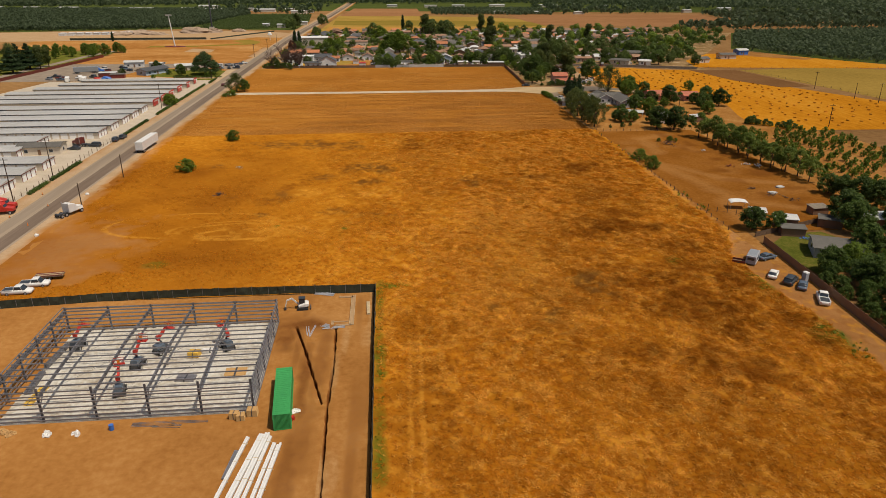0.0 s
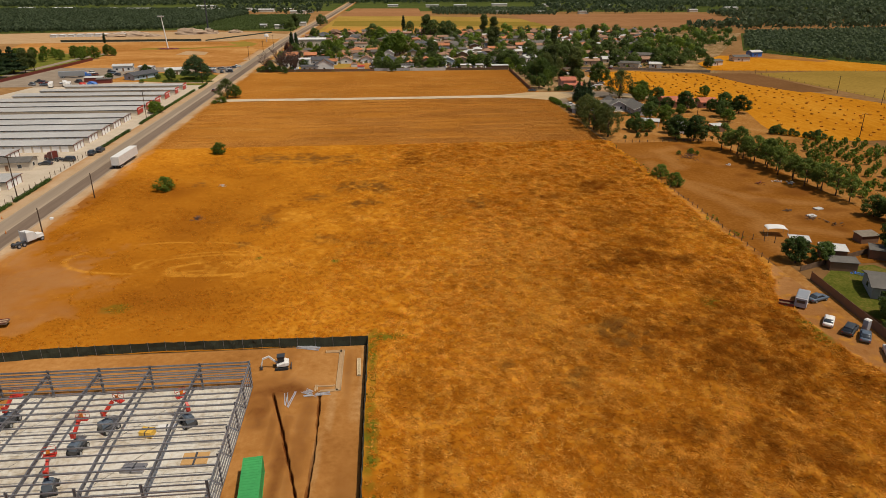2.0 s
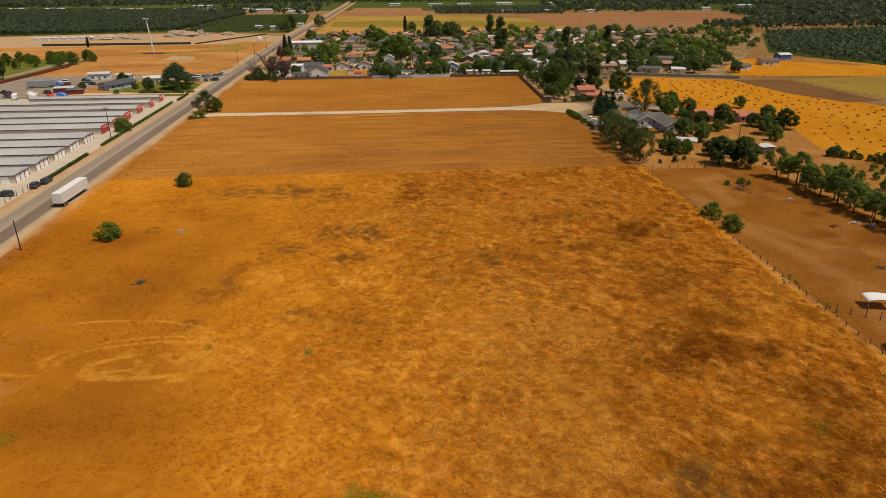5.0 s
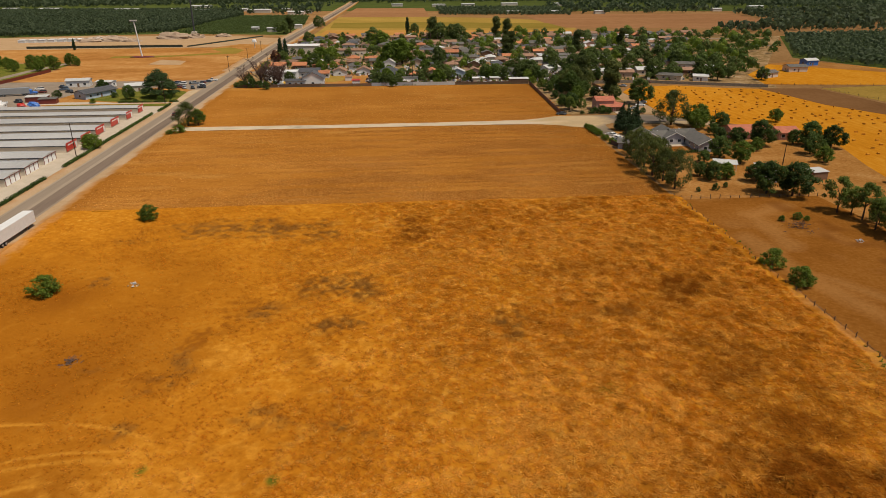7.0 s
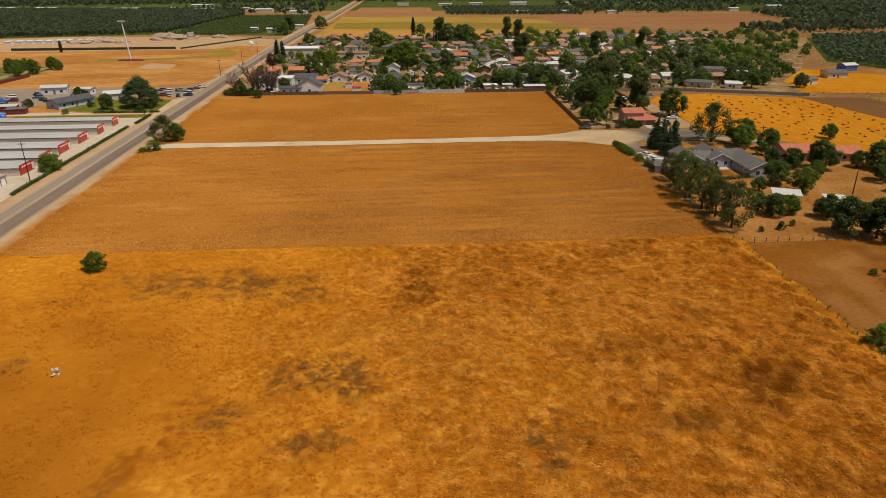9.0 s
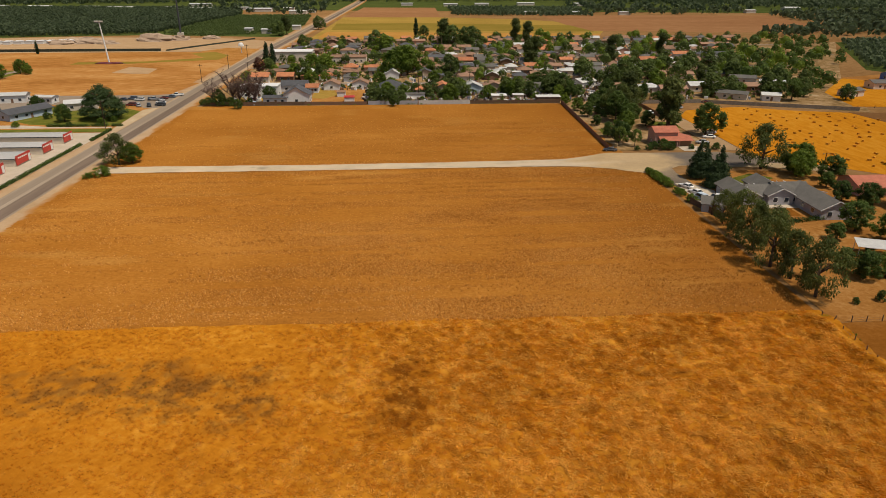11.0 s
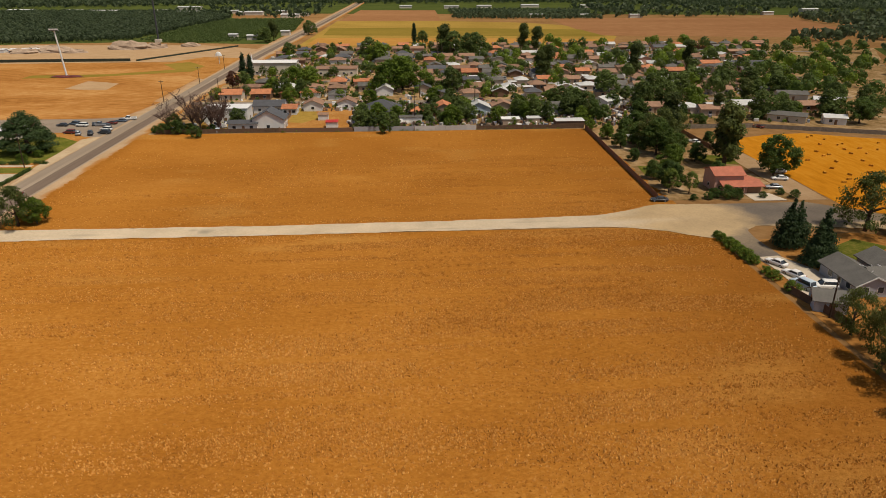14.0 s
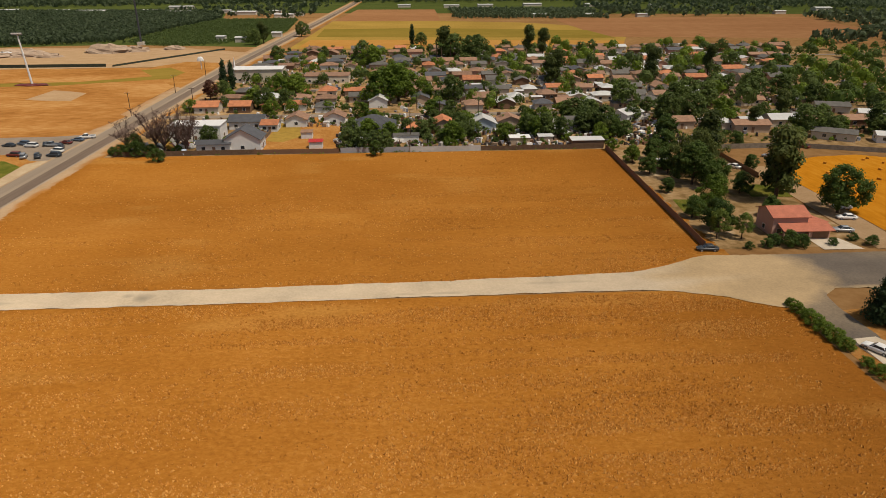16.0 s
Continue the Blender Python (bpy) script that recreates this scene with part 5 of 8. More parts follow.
for kind, x, y, h in (("town", 62, 500, 8), ("town", 68, 497, 9), ("town", 73, 494, 8), ("town", 84, 503, 10), ("town", 90, 500, 11), ("tall", 103, 735, 21), ("tall", 113, 733, 19), ("tall", 96, 610, 18), ("tall", 91, 604, 16),
                      ("town", 50, 712, 19), ("tall", 44, 716, 22), ("town", 60, 715, 17), ("town", 66, 722, 17), ("palm", 38, 705, 15), ("palm", 41, 700, 14), ("palm", 47, 702, 13), ("palm", 31, 531, 9), ("palm", 47, 533, 9),
                      ("palm", 57, 552, 9), ("palm", 22, 549, 8), ("cypress", 24, 822, 16), ("town", 31, 815, 11), ("town", -9, 700, 16), ("town_fresh", -2, 690, 14), ("town", -67, 720, 11), ("town", -37, 735, 9), ("tall", 147, 612, 18),
                      ("tall", 190, 640, 17), ("town", 112, 549, 13), ("town", 119, 514, 13), ("town", 132, 519, 12)):
    tree(kind, x, y, h, 1.1, "tall trees of the town")
for kind, x, y, h in (("broad", 130, 476.5, 5.5), ("town", 168, 499, 6), ("town", 176, 502, 6.5), ("town", 156, 514, 5), ("town_fresh", 162, 513, 5.5), ("town", 197, 546, 11), ("town_fresh", 205, 548, 10), ("town", 184, 540, 9),
                      ("town", 176, 559, 12), ("town", 193, 566, 12), ("town", 185, 575, 13), ("town", 168, 570, 11), ("town", 191, 492, 7), ("town", 175, 493, 5), ("town_fresh", 180, 497, 6), ("town", 198, 497, 7), ("town", 214, 500, 8),
                      ("broad", 196, 479, 11), ("town", 207, 488, 7), ("town", 158, 488, 4.5), ("town_fresh", 150, 489, 4), ("town", 222, 478, 8), ("town", 216, 530, 9), ("town", 225, 520, 9), ("town", 150, 548, 12), ("town", 142, 553, 13), ("town", 134, 545, 12)):
    tree(kind, x, y, h, 1.15, "trees by the hay field")
for kind, x, y, h in (("broad", -126, 446, 7.5), ("bush", -109, 440, 3), ("bush", -106, 445, 2.5), ("broad", -148, 469, 7), ("dark_bush", -136, 452, 3), ("bush", -103.9, 341.0, 5.6), ("bush", -104.7, 344.0, 5.2), ("fresh", -108, 452, 4),
                      ("dark_bush", -120, 437, 2), ("dark_bush", -165, 455, 4), ("bush", -140, 436, 2.5), ("town", -76, 905, 14), ("town", -104, 835, 13), ("town", -114, 858, 10), ("tall", -99, 845, 17), ("cypress", -255, 690, 9)):
    tree(kind, x, y, h, 1.15, "trees west of the road")
for k, (x, y, h) in enumerate(((-240, 440, 15), (-244, 452, 17), (-236, 464, 16), (-243, 476, 17), (-235, 484, 17), (-229.5, 487, 14), (-246, 492, 16), (-229, 498, 13), (-252, 470, 15), (-236, 500, 14))):
    tree("tall" if k % 2 else "cedar", x, y, h, 1.1, "dark park trees")
for x, y, h in ((-261, 567, 9), (-262, 587, 8), (-239, 561, 8), (-235, 575, 9.5), (-223, 560, 8.5), (-217, 567, 9.5), (-215, 587, 9), (-250, 575, 8), (-228, 572, 9), (-246, 548, 7), (-270, 560, 9), (-209, 584, 6.5), (-232, 588, 8), (-255, 545, 7)):
    tree("town_fresh", x, y, h, 1.0, "park trees")
# garden trees through the rest of the town: the nearer ones singly, the far ones joined
TOWN = random.Random(21)
made, FAR_TREES = 0, []
while made < 470:
    x, y = TOWN.uniform(-70, 330), TOWN.uniform(486, 785)
    if x > 185 + (y - 478) * 0.75 or (x < -5 and x > -36 and y < 540) or min(abs(y - s) for s in (541, 606, 668, 735)) < 5:
        continue
    dense = x > 80
    if (x > 130 and TOWN.random() < 0.5) or (x > 100 and TOWN.random() < 0.25) or (x < 80 and TOWN.random() < 0.3):
        continue
    h = TOWN.uniform(5, 12.5) if x > 130 else TOWN.uniform(4, 9.5) if dense else TOWN.uniform(3.5, 8.0)
    made += 1
    if y < 536:
        tree(TOWN.choice(("town", "town", "town_fresh", "town", "tall" if dense else "town_fresh", "palm" if not dense else "town")), x, y, h, 1.2, "garden trees of the town")
    else:
        FAR_TREES.append((x, y, h))


# ---- orchards and far woods ----
def grove(name, pts, heights, label, material, leaves=16, leaf=1.6, seed=1, squash=1.0):
    """Many small crowns joined in one mesh."""
    rng = np.random.RandomState(seed)
    pts, heights = np.asarray(pts), np.asarray(heights)
    n = len(pts)
    d = rng.normal(size=(n, leaves, 3))
    d /= np.linalg.norm(d, axis=2)[..., None]
    d[..., 2] = np.abs(d[..., 2]) * 1.5 - 0.75
    rad = heights[:, None, None] * np.array([0.42, 0.42, 0.42 * squash])
    c = d * rad * rng.uniform(0.6, 1.1, (n, leaves, 1))
    c[..., 0] += pts[:, 0:1]
    c[..., 1] += pts[:, 1:2]
    c[..., 2] += heights[:, None] * 0.52
    u = np.cross(d, rng.normal(size=(n, leaves, 3)))
    u /= np.linalg.norm(u, axis=2)[..., None] + 1e-9
    w = np.cross(d, u)
    s = (leaf * heights / 5.0)[:, None, None] * rng.uniform(0.6, 1.2, (n, leaves, 1))
    v = np.stack([c - u * s * 0.6 - w * s * 0.4, c + u * s * 0.6 - w * s * 0.4, c + w * s * 0.8 + d * s * 0.2], 2).reshape(-1, 3)
    t = np.arange(len(v)).reshape(-1, 3)
    return tagged(new(name, big_mesh(name, v, t, material)), label, "trees", "", "stuff")


def fill(poly, step, seed, jitter=0.15, share=1.0, turn=0.0):
    rng = np.random.RandomState(seed)
    xs, ys = [p[0] for p in poly], [p[1] for p in poly]
    x, y = np.meshgrid(np.arange(min(xs), max(xs), step), np.arange(min(ys), max(ys), step))
    x, y = x.ravel() + rng.uniform(-jitter, jitter, x.size) * step, y.ravel() + rng.uniform(-jitter, jitter, x.size) * step
    ok = in_poly(x, y, poly) & (rng.rand(x.size) < share)
    return np.stack([x[ok], y[ok]], 1)


rng = np.random.RandomState(4)
p = fill([(-225, 858), (-292, 838), (-900, 720), (-1400, 1180), (-700, 1320), (-405, 1310), (-235, 1270), (-207, 1138), (-222, 985)], 6.5, 1)
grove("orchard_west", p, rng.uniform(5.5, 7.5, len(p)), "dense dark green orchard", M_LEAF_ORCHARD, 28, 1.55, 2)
p = fill([(-130, 838), (-170, 824), (-216, 853), (-220, 983), (-205, 1134), (-112, 1142), (-98, 962)], 5.0, 2)
grove("young_orchard", p, rng.uniform(2.6, 3.6, len(p)), "lighter green young orchard", M_LEAF_YOUNG, 30, 1.4, 3)
p = fill([(303, 582), (337, 505), (370, 465), (720, 255), (1500, 480), (1300, 860), (620, 785), (388, 748)], 7.5, 3)
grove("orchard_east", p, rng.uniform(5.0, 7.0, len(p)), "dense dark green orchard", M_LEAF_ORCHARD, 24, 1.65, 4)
p = fill([(80, 1130), (270, 1110), (280, 1290), (85, 1330)], 7.5, 4)
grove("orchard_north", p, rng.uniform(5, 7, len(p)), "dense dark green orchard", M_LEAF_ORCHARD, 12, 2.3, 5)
p = fill([(-2400, 1420), (-700, 1420), (-120, 1560), (300, 1560), (800, 1180), (1500, 900), (2600, 900), (2600, 2300), (-2400, 2300)], 14, 5, 0.45, 0.85)
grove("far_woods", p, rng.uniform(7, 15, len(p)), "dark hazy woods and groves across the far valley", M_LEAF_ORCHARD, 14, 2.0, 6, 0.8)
p = fill([(330, 800), (640, 800), (1300, 880), (900, 1150), (520, 1130), (480, 900)], 11, 6, 0.45, 0.8)
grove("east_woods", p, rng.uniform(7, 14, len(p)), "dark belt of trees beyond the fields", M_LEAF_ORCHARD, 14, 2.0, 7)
p = fill([(250, 1130), (520, 1135), (560, 1300), (300, 1420)], 16, 7, 0.45, 0.5)
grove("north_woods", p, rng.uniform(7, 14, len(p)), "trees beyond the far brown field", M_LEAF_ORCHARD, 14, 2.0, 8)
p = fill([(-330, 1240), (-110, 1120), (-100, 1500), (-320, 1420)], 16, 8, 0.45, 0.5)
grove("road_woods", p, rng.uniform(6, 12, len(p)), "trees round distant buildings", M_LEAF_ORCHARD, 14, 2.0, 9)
p = fill([(210, 470), (262, 560), (300, 600), (385, 760), (300, 800), (240, 700), (190, 520)], 12, 9, 0.45, 0.42)
grove("edge_trees", p, rng.uniform(6, 11, len(p)), "tree belt at the town's east edge", M_LEAF, 130, 0.75, 10)

far = np.array(FAR_TREES)
grove("town_trees", far[::2, :2], far[::2, 2], "green garden trees among far town houses", M_LEAF_TOWN, 190, 0.62, 14)
grove("town_trees", far[1::2, :2], far[1::2, 2], "bright green garden trees among far town houses", M_LEAF_BRIGHT, 190, 0.62, 15)

# dead weeds in the field's dark patches, and scattered
spots = [v[:4] for v in STAINS + STAINS_EAST] + [(107.5, 243.5, 6.5, 4.0), (107.5, 243.5, 5, 3.0)]
p = np.concatenate([np.stack([rng.normal(a, c * 0.5, int(10 + 1.6 * c * d)), rng.normal(b, d * 0.5, int(10 + 1.6 * c * d))], 1) for a, b, c, d in spots])
p = p[~((p[:, 0] < 0) & (p[:, 1] < 128)) & (p[:, 0] < 125)]
grove("dead_weeds", p, rng.uniform(0.12, 0.34, len(p)), "clumps of dead brown weeds in dry grass", M_WEED, 14, 1.5, 18, 0.6)
p = np.concatenate([np.stack([rng.normal(-50, 2.2, 24), rng.normal(141, 1.8, 24)], 1), np.stack([rng.uniform(70, 84, 60), rng.uniform(140, 215, 60)], 1), np.stack([rng.normal(-32, 7, 90), rng.normal(251, 3.2, 90)], 1)])
grove("field_weeds", p, rng.uniform(0.12, 0.3, len(p)), "low green weeds in dry grass", M_LEAF_WEED, 18, 1.7, 19, 0.6)
# low shrubs and plants all through the yards
p = np.stack([rng.uniform(-70, 300, 5200), rng.uniform(480, 785, 5200)], 1)
p = p[(p[:, 0] < 185 + (p[:, 1] - 478) * 0.7) & (np.abs((p[:, 1] - 541 + 32) % 64.5 - 32) > 5) & ~((p[:, 0] < -5) & (p[:, 0] > -36) & (p[:, 1] < 520)) & (value_noise(p[:, 0], p[:, 1], 9, 93) > 0.3)]
grove("yard_shrubs", p[::2], rng.uniform(0.9, 2.6, len(p[::2])), "low green shrubs through the town's yards", M_LEAF_TOWN, 34, 1.5, 16)
grove("yard_shrubs", p[1::2], rng.uniform(0.7, 2.2, len(p[1::2])), "low bright shrubs through the town's yards", M_LEAF_BRIGHT, 34, 1.5, 17)
# weeds beside the site fence and along the fences
p = np.stack([rng.uniform(-1.9, -0.3, 1500), rng.uniform(50, 124, 1500)], 1)
p = p[value_noise(p[:, 0], p[:, 1], 6, 91) + rng.uniform(-0.25, 0.25, len(p)) > 0.45]
grove("fence_weeds", p, rng.uniform(0.15, 0.42, len(p)), "green weeds along the site fence", M_LEAF_WEED, 12, 1.6, 11)
p = np.concatenate([np.stack([rng.uniform(84.0, 87.5, 120), rng.uniform(165, 268, 120)], 1), np.stack([rng.uniform(77.5, 84, 90), rng.uniform(91, 104, 90)], 1), np.stack([rng.uniform(76.3, 78, 60), rng.uniform(104, 134, 60)], 1), np.stack([rng.uniform(-80, 84, 110), rng.uniform(476.2, 477.6, 110)], 1)])
p = p[value_noise(p[:, 0], p[:, 1], 7, 92) > 0.45]
grove("roadside_weeds", p, rng.uniform(0.4, 1.0, len(p)), "green weeds along the fences", M_LEAF_BRIGHT, 12, 1.6, 12)


# ---- buildings ----
def house(x, y, w, d, h, rz, roof, walls, label, pitch=0.32, hip=False, over=0.5, windows=3, name="house", group="", chimney=False, flat=False, door=True, category="house"):
    """A house w long (ridge), d deep, h to the eaves; its front looks to local -y."""
    ob = thing(name, x, y, 0, rz, label, category, group)
    rise = 0.0 if flat else d / 2 * pitch
    g = Geo()
    g.prism(rect(-w / 2, -d / 2, w / 2, d / 2), -0.05, h)
    if not flat and not hip:
        for s in (-1, 1):
            a = s * w / 2
            b = a - s * 0.2
            g.add([(a, -d / 2, h), (a, d / 2, h), (a, 0, h + rise), (b, -d / 2, h), (b, d / 2, h), (b, 0, h + rise)], [(0, 1, 2), (3, 5, 4), (0, 2, 5, 3), (1, 4, 5, 2)])
    part("wall", g, walls, ob)
    r = Geo()
    if flat:
        r.box(0, 0, h, w + over, d + over, 0.28)
    else:
        drop = over * pitch
        e = h - drop
        th = 0.14
        run = d / 2 if hip else 0.0
        if hip:
            k = min(w / 2 - 0.3, d / 2)
            for dz in (0, th):
                r.v += [(-w / 2 - over, -d / 2 - over, e + dz), (w / 2 + over, -d / 2 - over, e + dz), (w / 2 + over, d / 2 + over, e + dz), (-w / 2 - over, d / 2 + over, e + dz),
                        (-w / 2 + k, 0, h + rise + dz), (w / 2 - k, 0, h + rise + dz)]
            r.f += [(6, 7, 11, 10), (7, 8, 11), (8, 9, 10, 11), (9, 6, 10), (1, 0, 4, 5), (2, 1, 5), (3, 2, 5, 4), (0, 3, 4), (0, 1, 7, 6), (1, 2, 8, 7), (2, 3, 9, 8), (3, 0, 6, 9)]
        else:
            for s in (-1, 1):
                p = [(-w / 2 - over, s * (d / 2 + over), e), (w / 2 + over, s * (d / 2 + over), e), (w / 2 + over, 0, h + rise), (-w / 2 - over, 0, h + rise)]
                q = [(a, b, c + th) for a, b, c in p]
                r.add(p + q, [(3, 2, 1, 0), (4, 5, 6, 7), (0, 1, 5, 4), (1, 2, 6, 5), (3, 0, 4, 7)] if s < 0 else [(0, 1, 2, 3), (7, 6, 5, 4), (4, 5, 1, 0), (5, 6, 2, 1), (7, 4, 0, 3)])
    roof_ob = part("roof", r, roof, ob)
    if chimney:
        part("chimney", Geo().box(w * 0.2, d * 0.12, h, 0.7, 0.7, rise + 0.9), M_TAN, roof_ob)
    for side in (-1, 1):
        for i in range(windows):
            if side < 0 and door and i == windows // 2:
                continue
            wx = (i - (windows - 1) / 2) * w / (windows + 0.4)
            win = part("window", Geo().box(wx, side * (d / 2 + 0.02), 0.9, 1.4, 0.08, 1.25), M_WHITE, ob)
            part("pane", Geo().box(wx, side * (d / 2 + 0.045), 0.98, 1.22, 0.06, 1.09), M_GLASS, win)
    for side in (-1, 1) if y < 545 else ():
        win = part("window", Geo().box(side * (w / 2 + 0.02), 0, 0.9, 0.08, 1.4, 1.25), M_WHITE, ob)
        part("pane", Geo().box(side * (w / 2 + 0.045), 0, 0.98, 0.06, 1.22, 1.09), M_GLASS, win)
    if door:
        part("door", Geo().box(0.2, -(d / 2 + 0.03), 0.0, 1.0, 0.07, 2.05), M_BROWNW, ob)
    return ob


def shed(x, y, w, d, h, rz, roof, walls, label, posts=False, tilt=0.3, name="shed"):
    """A small lean-to or carport with a slightly tilted sheet roof."""
    ob = thing(name, x, y, 0, rz, label, "shed")
    if posts:
        for a in (-1, 1):
            for b in (-1, 1):
                part("post", Geo().box(a * (w / 2 - 0.15), b * (d / 2 - 0.15), -0.05, 0.12, 0.12, h + (tilt if b > 0 else 0) + 0.05), walls, ob)
    else:
        g = Geo()
        g.add([(-w / 2, -d / 2, -0.05), (w / 2, -d / 2, -0.05), (w / 2, d / 2, -0.05), (-w / 2, d / 2, -0.05), (-w / 2, -d / 2, h), (w / 2, -d / 2, h), (w / 2, d / 2, h + tilt), (-w / 2, d / 2, h + tilt)],
              [(3, 2, 1, 0), (4, 5, 6, 7), (0, 1, 5, 4), (1, 2, 6, 5), (2, 3, 7, 6), (3, 0, 4, 7)])
        part("wall", g, walls, ob)
    r = Geo()
    o = 0.25
    b = [(-w / 2 - o, -d / 2 - o, h + 0.01), (w / 2 + o, -d / 2 - o, h + 0.01), (w / 2 + o, d / 2 + o, h + tilt + 0.03), (-w / 2 - o, d / 2 + o, h + tilt + 0.03)]
    r.add(b + [(p[0], p[1], p[2] + 0.08) for p in b], [(3, 2, 1, 0), (4, 5, 6, 7), (0, 1, 5, 4), (1, 2, 6, 5), (2, 3, 7, 6), (3, 0, 4, 7)])
    part("roof", r, roof, ob)
    return ob


# grey house of three gabled wings
ob = thing("house", 110, 328, 0, 0, "grey house with three shingled gable wings", "house")
WINGS = ((7.7, -2.4, 17.5, 8.2, 2.7, True), (4.0, 6.0, 9.0, 8.0, 2.65, False), (-0.2, 7.6, 14.0, 6.8, 2.8, True), (-9.0, 7.0, 11.5, 6.6, 2.55, True), (-4.5, 6.0, 6.0, 6.2, 2.5, False))
for px, py, w, d, eave, turned in WINGS:   # turned: ridge along y
    q = (lambda a, b, z: (px + b, py + a, z)) if turned else (lambda a, b, z: (px + a, py + b, z))
    rise = d * 0.25
    wing = Geo().add([q(-w / 2, -d / 2, 0), q(w / 2, -d / 2, 0), q(w / 2, d / 2, 0), q(-w / 2, d / 2, 0), q(-w / 2, -d / 2, eave), q(w / 2, -d / 2, eave), q(w / 2, d / 2, eave), q(-w / 2, d / 2, eave), q(-w / 2, 0, eave + rise), q(w / 2, 0, eave + rise)],
                     [(0, 1, 5, 4), (2, 3, 7, 6), (1, 2, 6, 9, 5), (3, 0, 4, 8, 7)])
    part("wall", wing, M_GREYW, ob)
    rf = Geo()
    for sd in (-1, 1):
        p = [q(-w / 2 - 0.5, sd * (d / 2 + 0.6), eave - 0.2), q(w / 2 + 0.5, sd * (d / 2 + 0.6), eave - 0.2), q(w / 2 + 0.5, 0, eave + rise + 0.05), q(-w / 2 - 0.5, 0, eave + rise + 0.05)]
        t = [(a, b, z + 0.16) for a, b, z in p]
        rf.add(p + t, [(3, 2, 1, 0), (4, 5, 6, 7), (0, 1, 5, 4), (1, 2, 6, 5), (2, 3, 7, 6), (3, 0, 4, 7)])
    roof = part("roof", rf, M_SHINGLE, ob)
    if turned:
        for sd in (-1, 1):              # white barge boards on the south gable
            part("barge_board", Geo().beam(q(-w / 2 - 0.53, sd * (d / 2 + 0.6), eave - 0.12), q(-w / 2 - 0.53, 0, eave + rise + 0.13), 0.05, 0.26), M_WHITE, roof)
        for sd in (-1, 1):
            win = part("window", Geo().box(px + sd * d * 0.22, py - w / 2 - 0.03, 0.9, 1.3, 0.08, 1.3), M_WHITE, ob)
            part("pane", Geo().box(px + sd * d * 0.22, py - w / 2 - 0.055, 0.98, 1.14, 0.06, 1.14), M_GLASS, win)
        for i in range(3):
            win = part("window", Geo().box(px - d / 2 - 0.03, py - w * 0.3 + i * w * 0.25, 0.9, 0.08, 1.4, 1.2), M_WHITE, ob)
            part("pane", Geo().box(px - d / 2 - 0.055, py - w * 0.3 + i * w * 0.25, 0.98, 0.06, 1.24, 1.04), M_GLASS, win)
    for i in range(2):
        part("roof_vent", Geo().tube(q(-w * 0.25 + i * w * 0.4, d * 0.12, eave + rise * 0.7), q(-w * 0.3 + i * w * 0.2, d * 0.12, eave + rise + 0.15), 0.09, None, 6), M_WHITE, roof)
sheet("patio", [(102, 320), (111, 320), (111, 327), (102, 327)], 0.10, M_PADDOCK, "bare brown courtyard before the grey house", "yard")
sheet("garden_path", [(105, 326), (114, 326), (114, 329.5), (105, 329.5)], 0.12, M_CONCRETE, "pale concrete path along the house", "path")
ob = thing("hedge", 109, 316.2, 0, 12, "clipped green hedge before the grey house", "hedge")
part("leaves", crown_mesh("leaves", [(-7 + i * 1.2, 0, 0.6, 0.9, 0.8, 0.65) for i in range(12)], 900, 0.22, 333, M_LEAF), None, ob)
house(90.4, 326.0, 5.4, 4.8, 2.4, -20, M_SHINGLE, M_BLUEW, "small pale blue shed with grey roof", 0.5, windows=1, name="garden_shed", category="shed")
shed(112.6, 295.0, 7.0, 4.6, 2.4, -22, M_LIGHTROOF, M_WHITE, "open garden carport with a pale sheet roof", True)
shed(120.6, 284.6, 5, 10, 3.0, -16, M_LIGHTROOF, M_WHITE, "long white metal shed with pale roof")
shed(136, 283, 5, 4, 2.5, 10, M_LIGHTROOF, M_BROWNW, "small shed with a white roof")
house(142, 339.5, 14, 10.5, 2.9, 0, M_REDROOF, M_PINK, "low house with a red tile roof", 0.32, over=0.7)
house(155.5, 336.5, 7.5, 8, 2.9, 0, M_REDROOF, M_PINK, "low outbuilding with a red tile roof", 0.35, over=0.7)
# pink two-storey house
ob = house(103.5, 398.3, 9.5, 8.5, 5.4, 0, M_REDROOF, M_PINK, "two-storey pink stucco house with red tile roofs", 0.36, hip=False, over=0.6, door=False)
porch = Geo()
p = [(-3.5, -8.0, 2.5), (10.5, -8.0, 2.5), (10.0, -4.2, 3.6), (-3.5, -4.2, 3.6)]
porch.add(p + [(a, b, c + 0.15) for a, b, c in p], [(3, 2, 1, 0), (4, 5, 6, 7), (0, 1, 5, 4), (1, 2, 6, 5), (2, 3, 7, 6), (3, 0, 4, 7)])
p = [(4.5, -4.3, 3.6), (10.6, -4.3, 3.6), (10.6, 3.8, 2.6), (4.5, 3.8, 4.4)]
porch.add(p + [(a, b, c + 0.15) for a, b, c in p], [(3, 2, 1, 0), (4, 5, 6, 7), (0, 1, 5, 4), (1, 2, 6, 5), (2, 3, 7, 6), (3, 0, 4, 7)])
part("porch_roof", porch, M_REDROOF, ob)
part("garage_wall", Geo().prism(rect(4.7, -6.6, 10.0, 3.4), 0, 2.55), M_PINK, ob)
for k in (-3.2, 0.2, 3.6):
    part("porch_post", Geo().box(k, -7.7, 0, 0.35, 0.35, 2.55), M_PINK, ob)
part("garage_door", Geo().box(7.4, -6.64, 0, 4.4, 0.08, 2.2), M_BROWNW, ob)
ob.scale = (0.85, 0.85, 0.88)
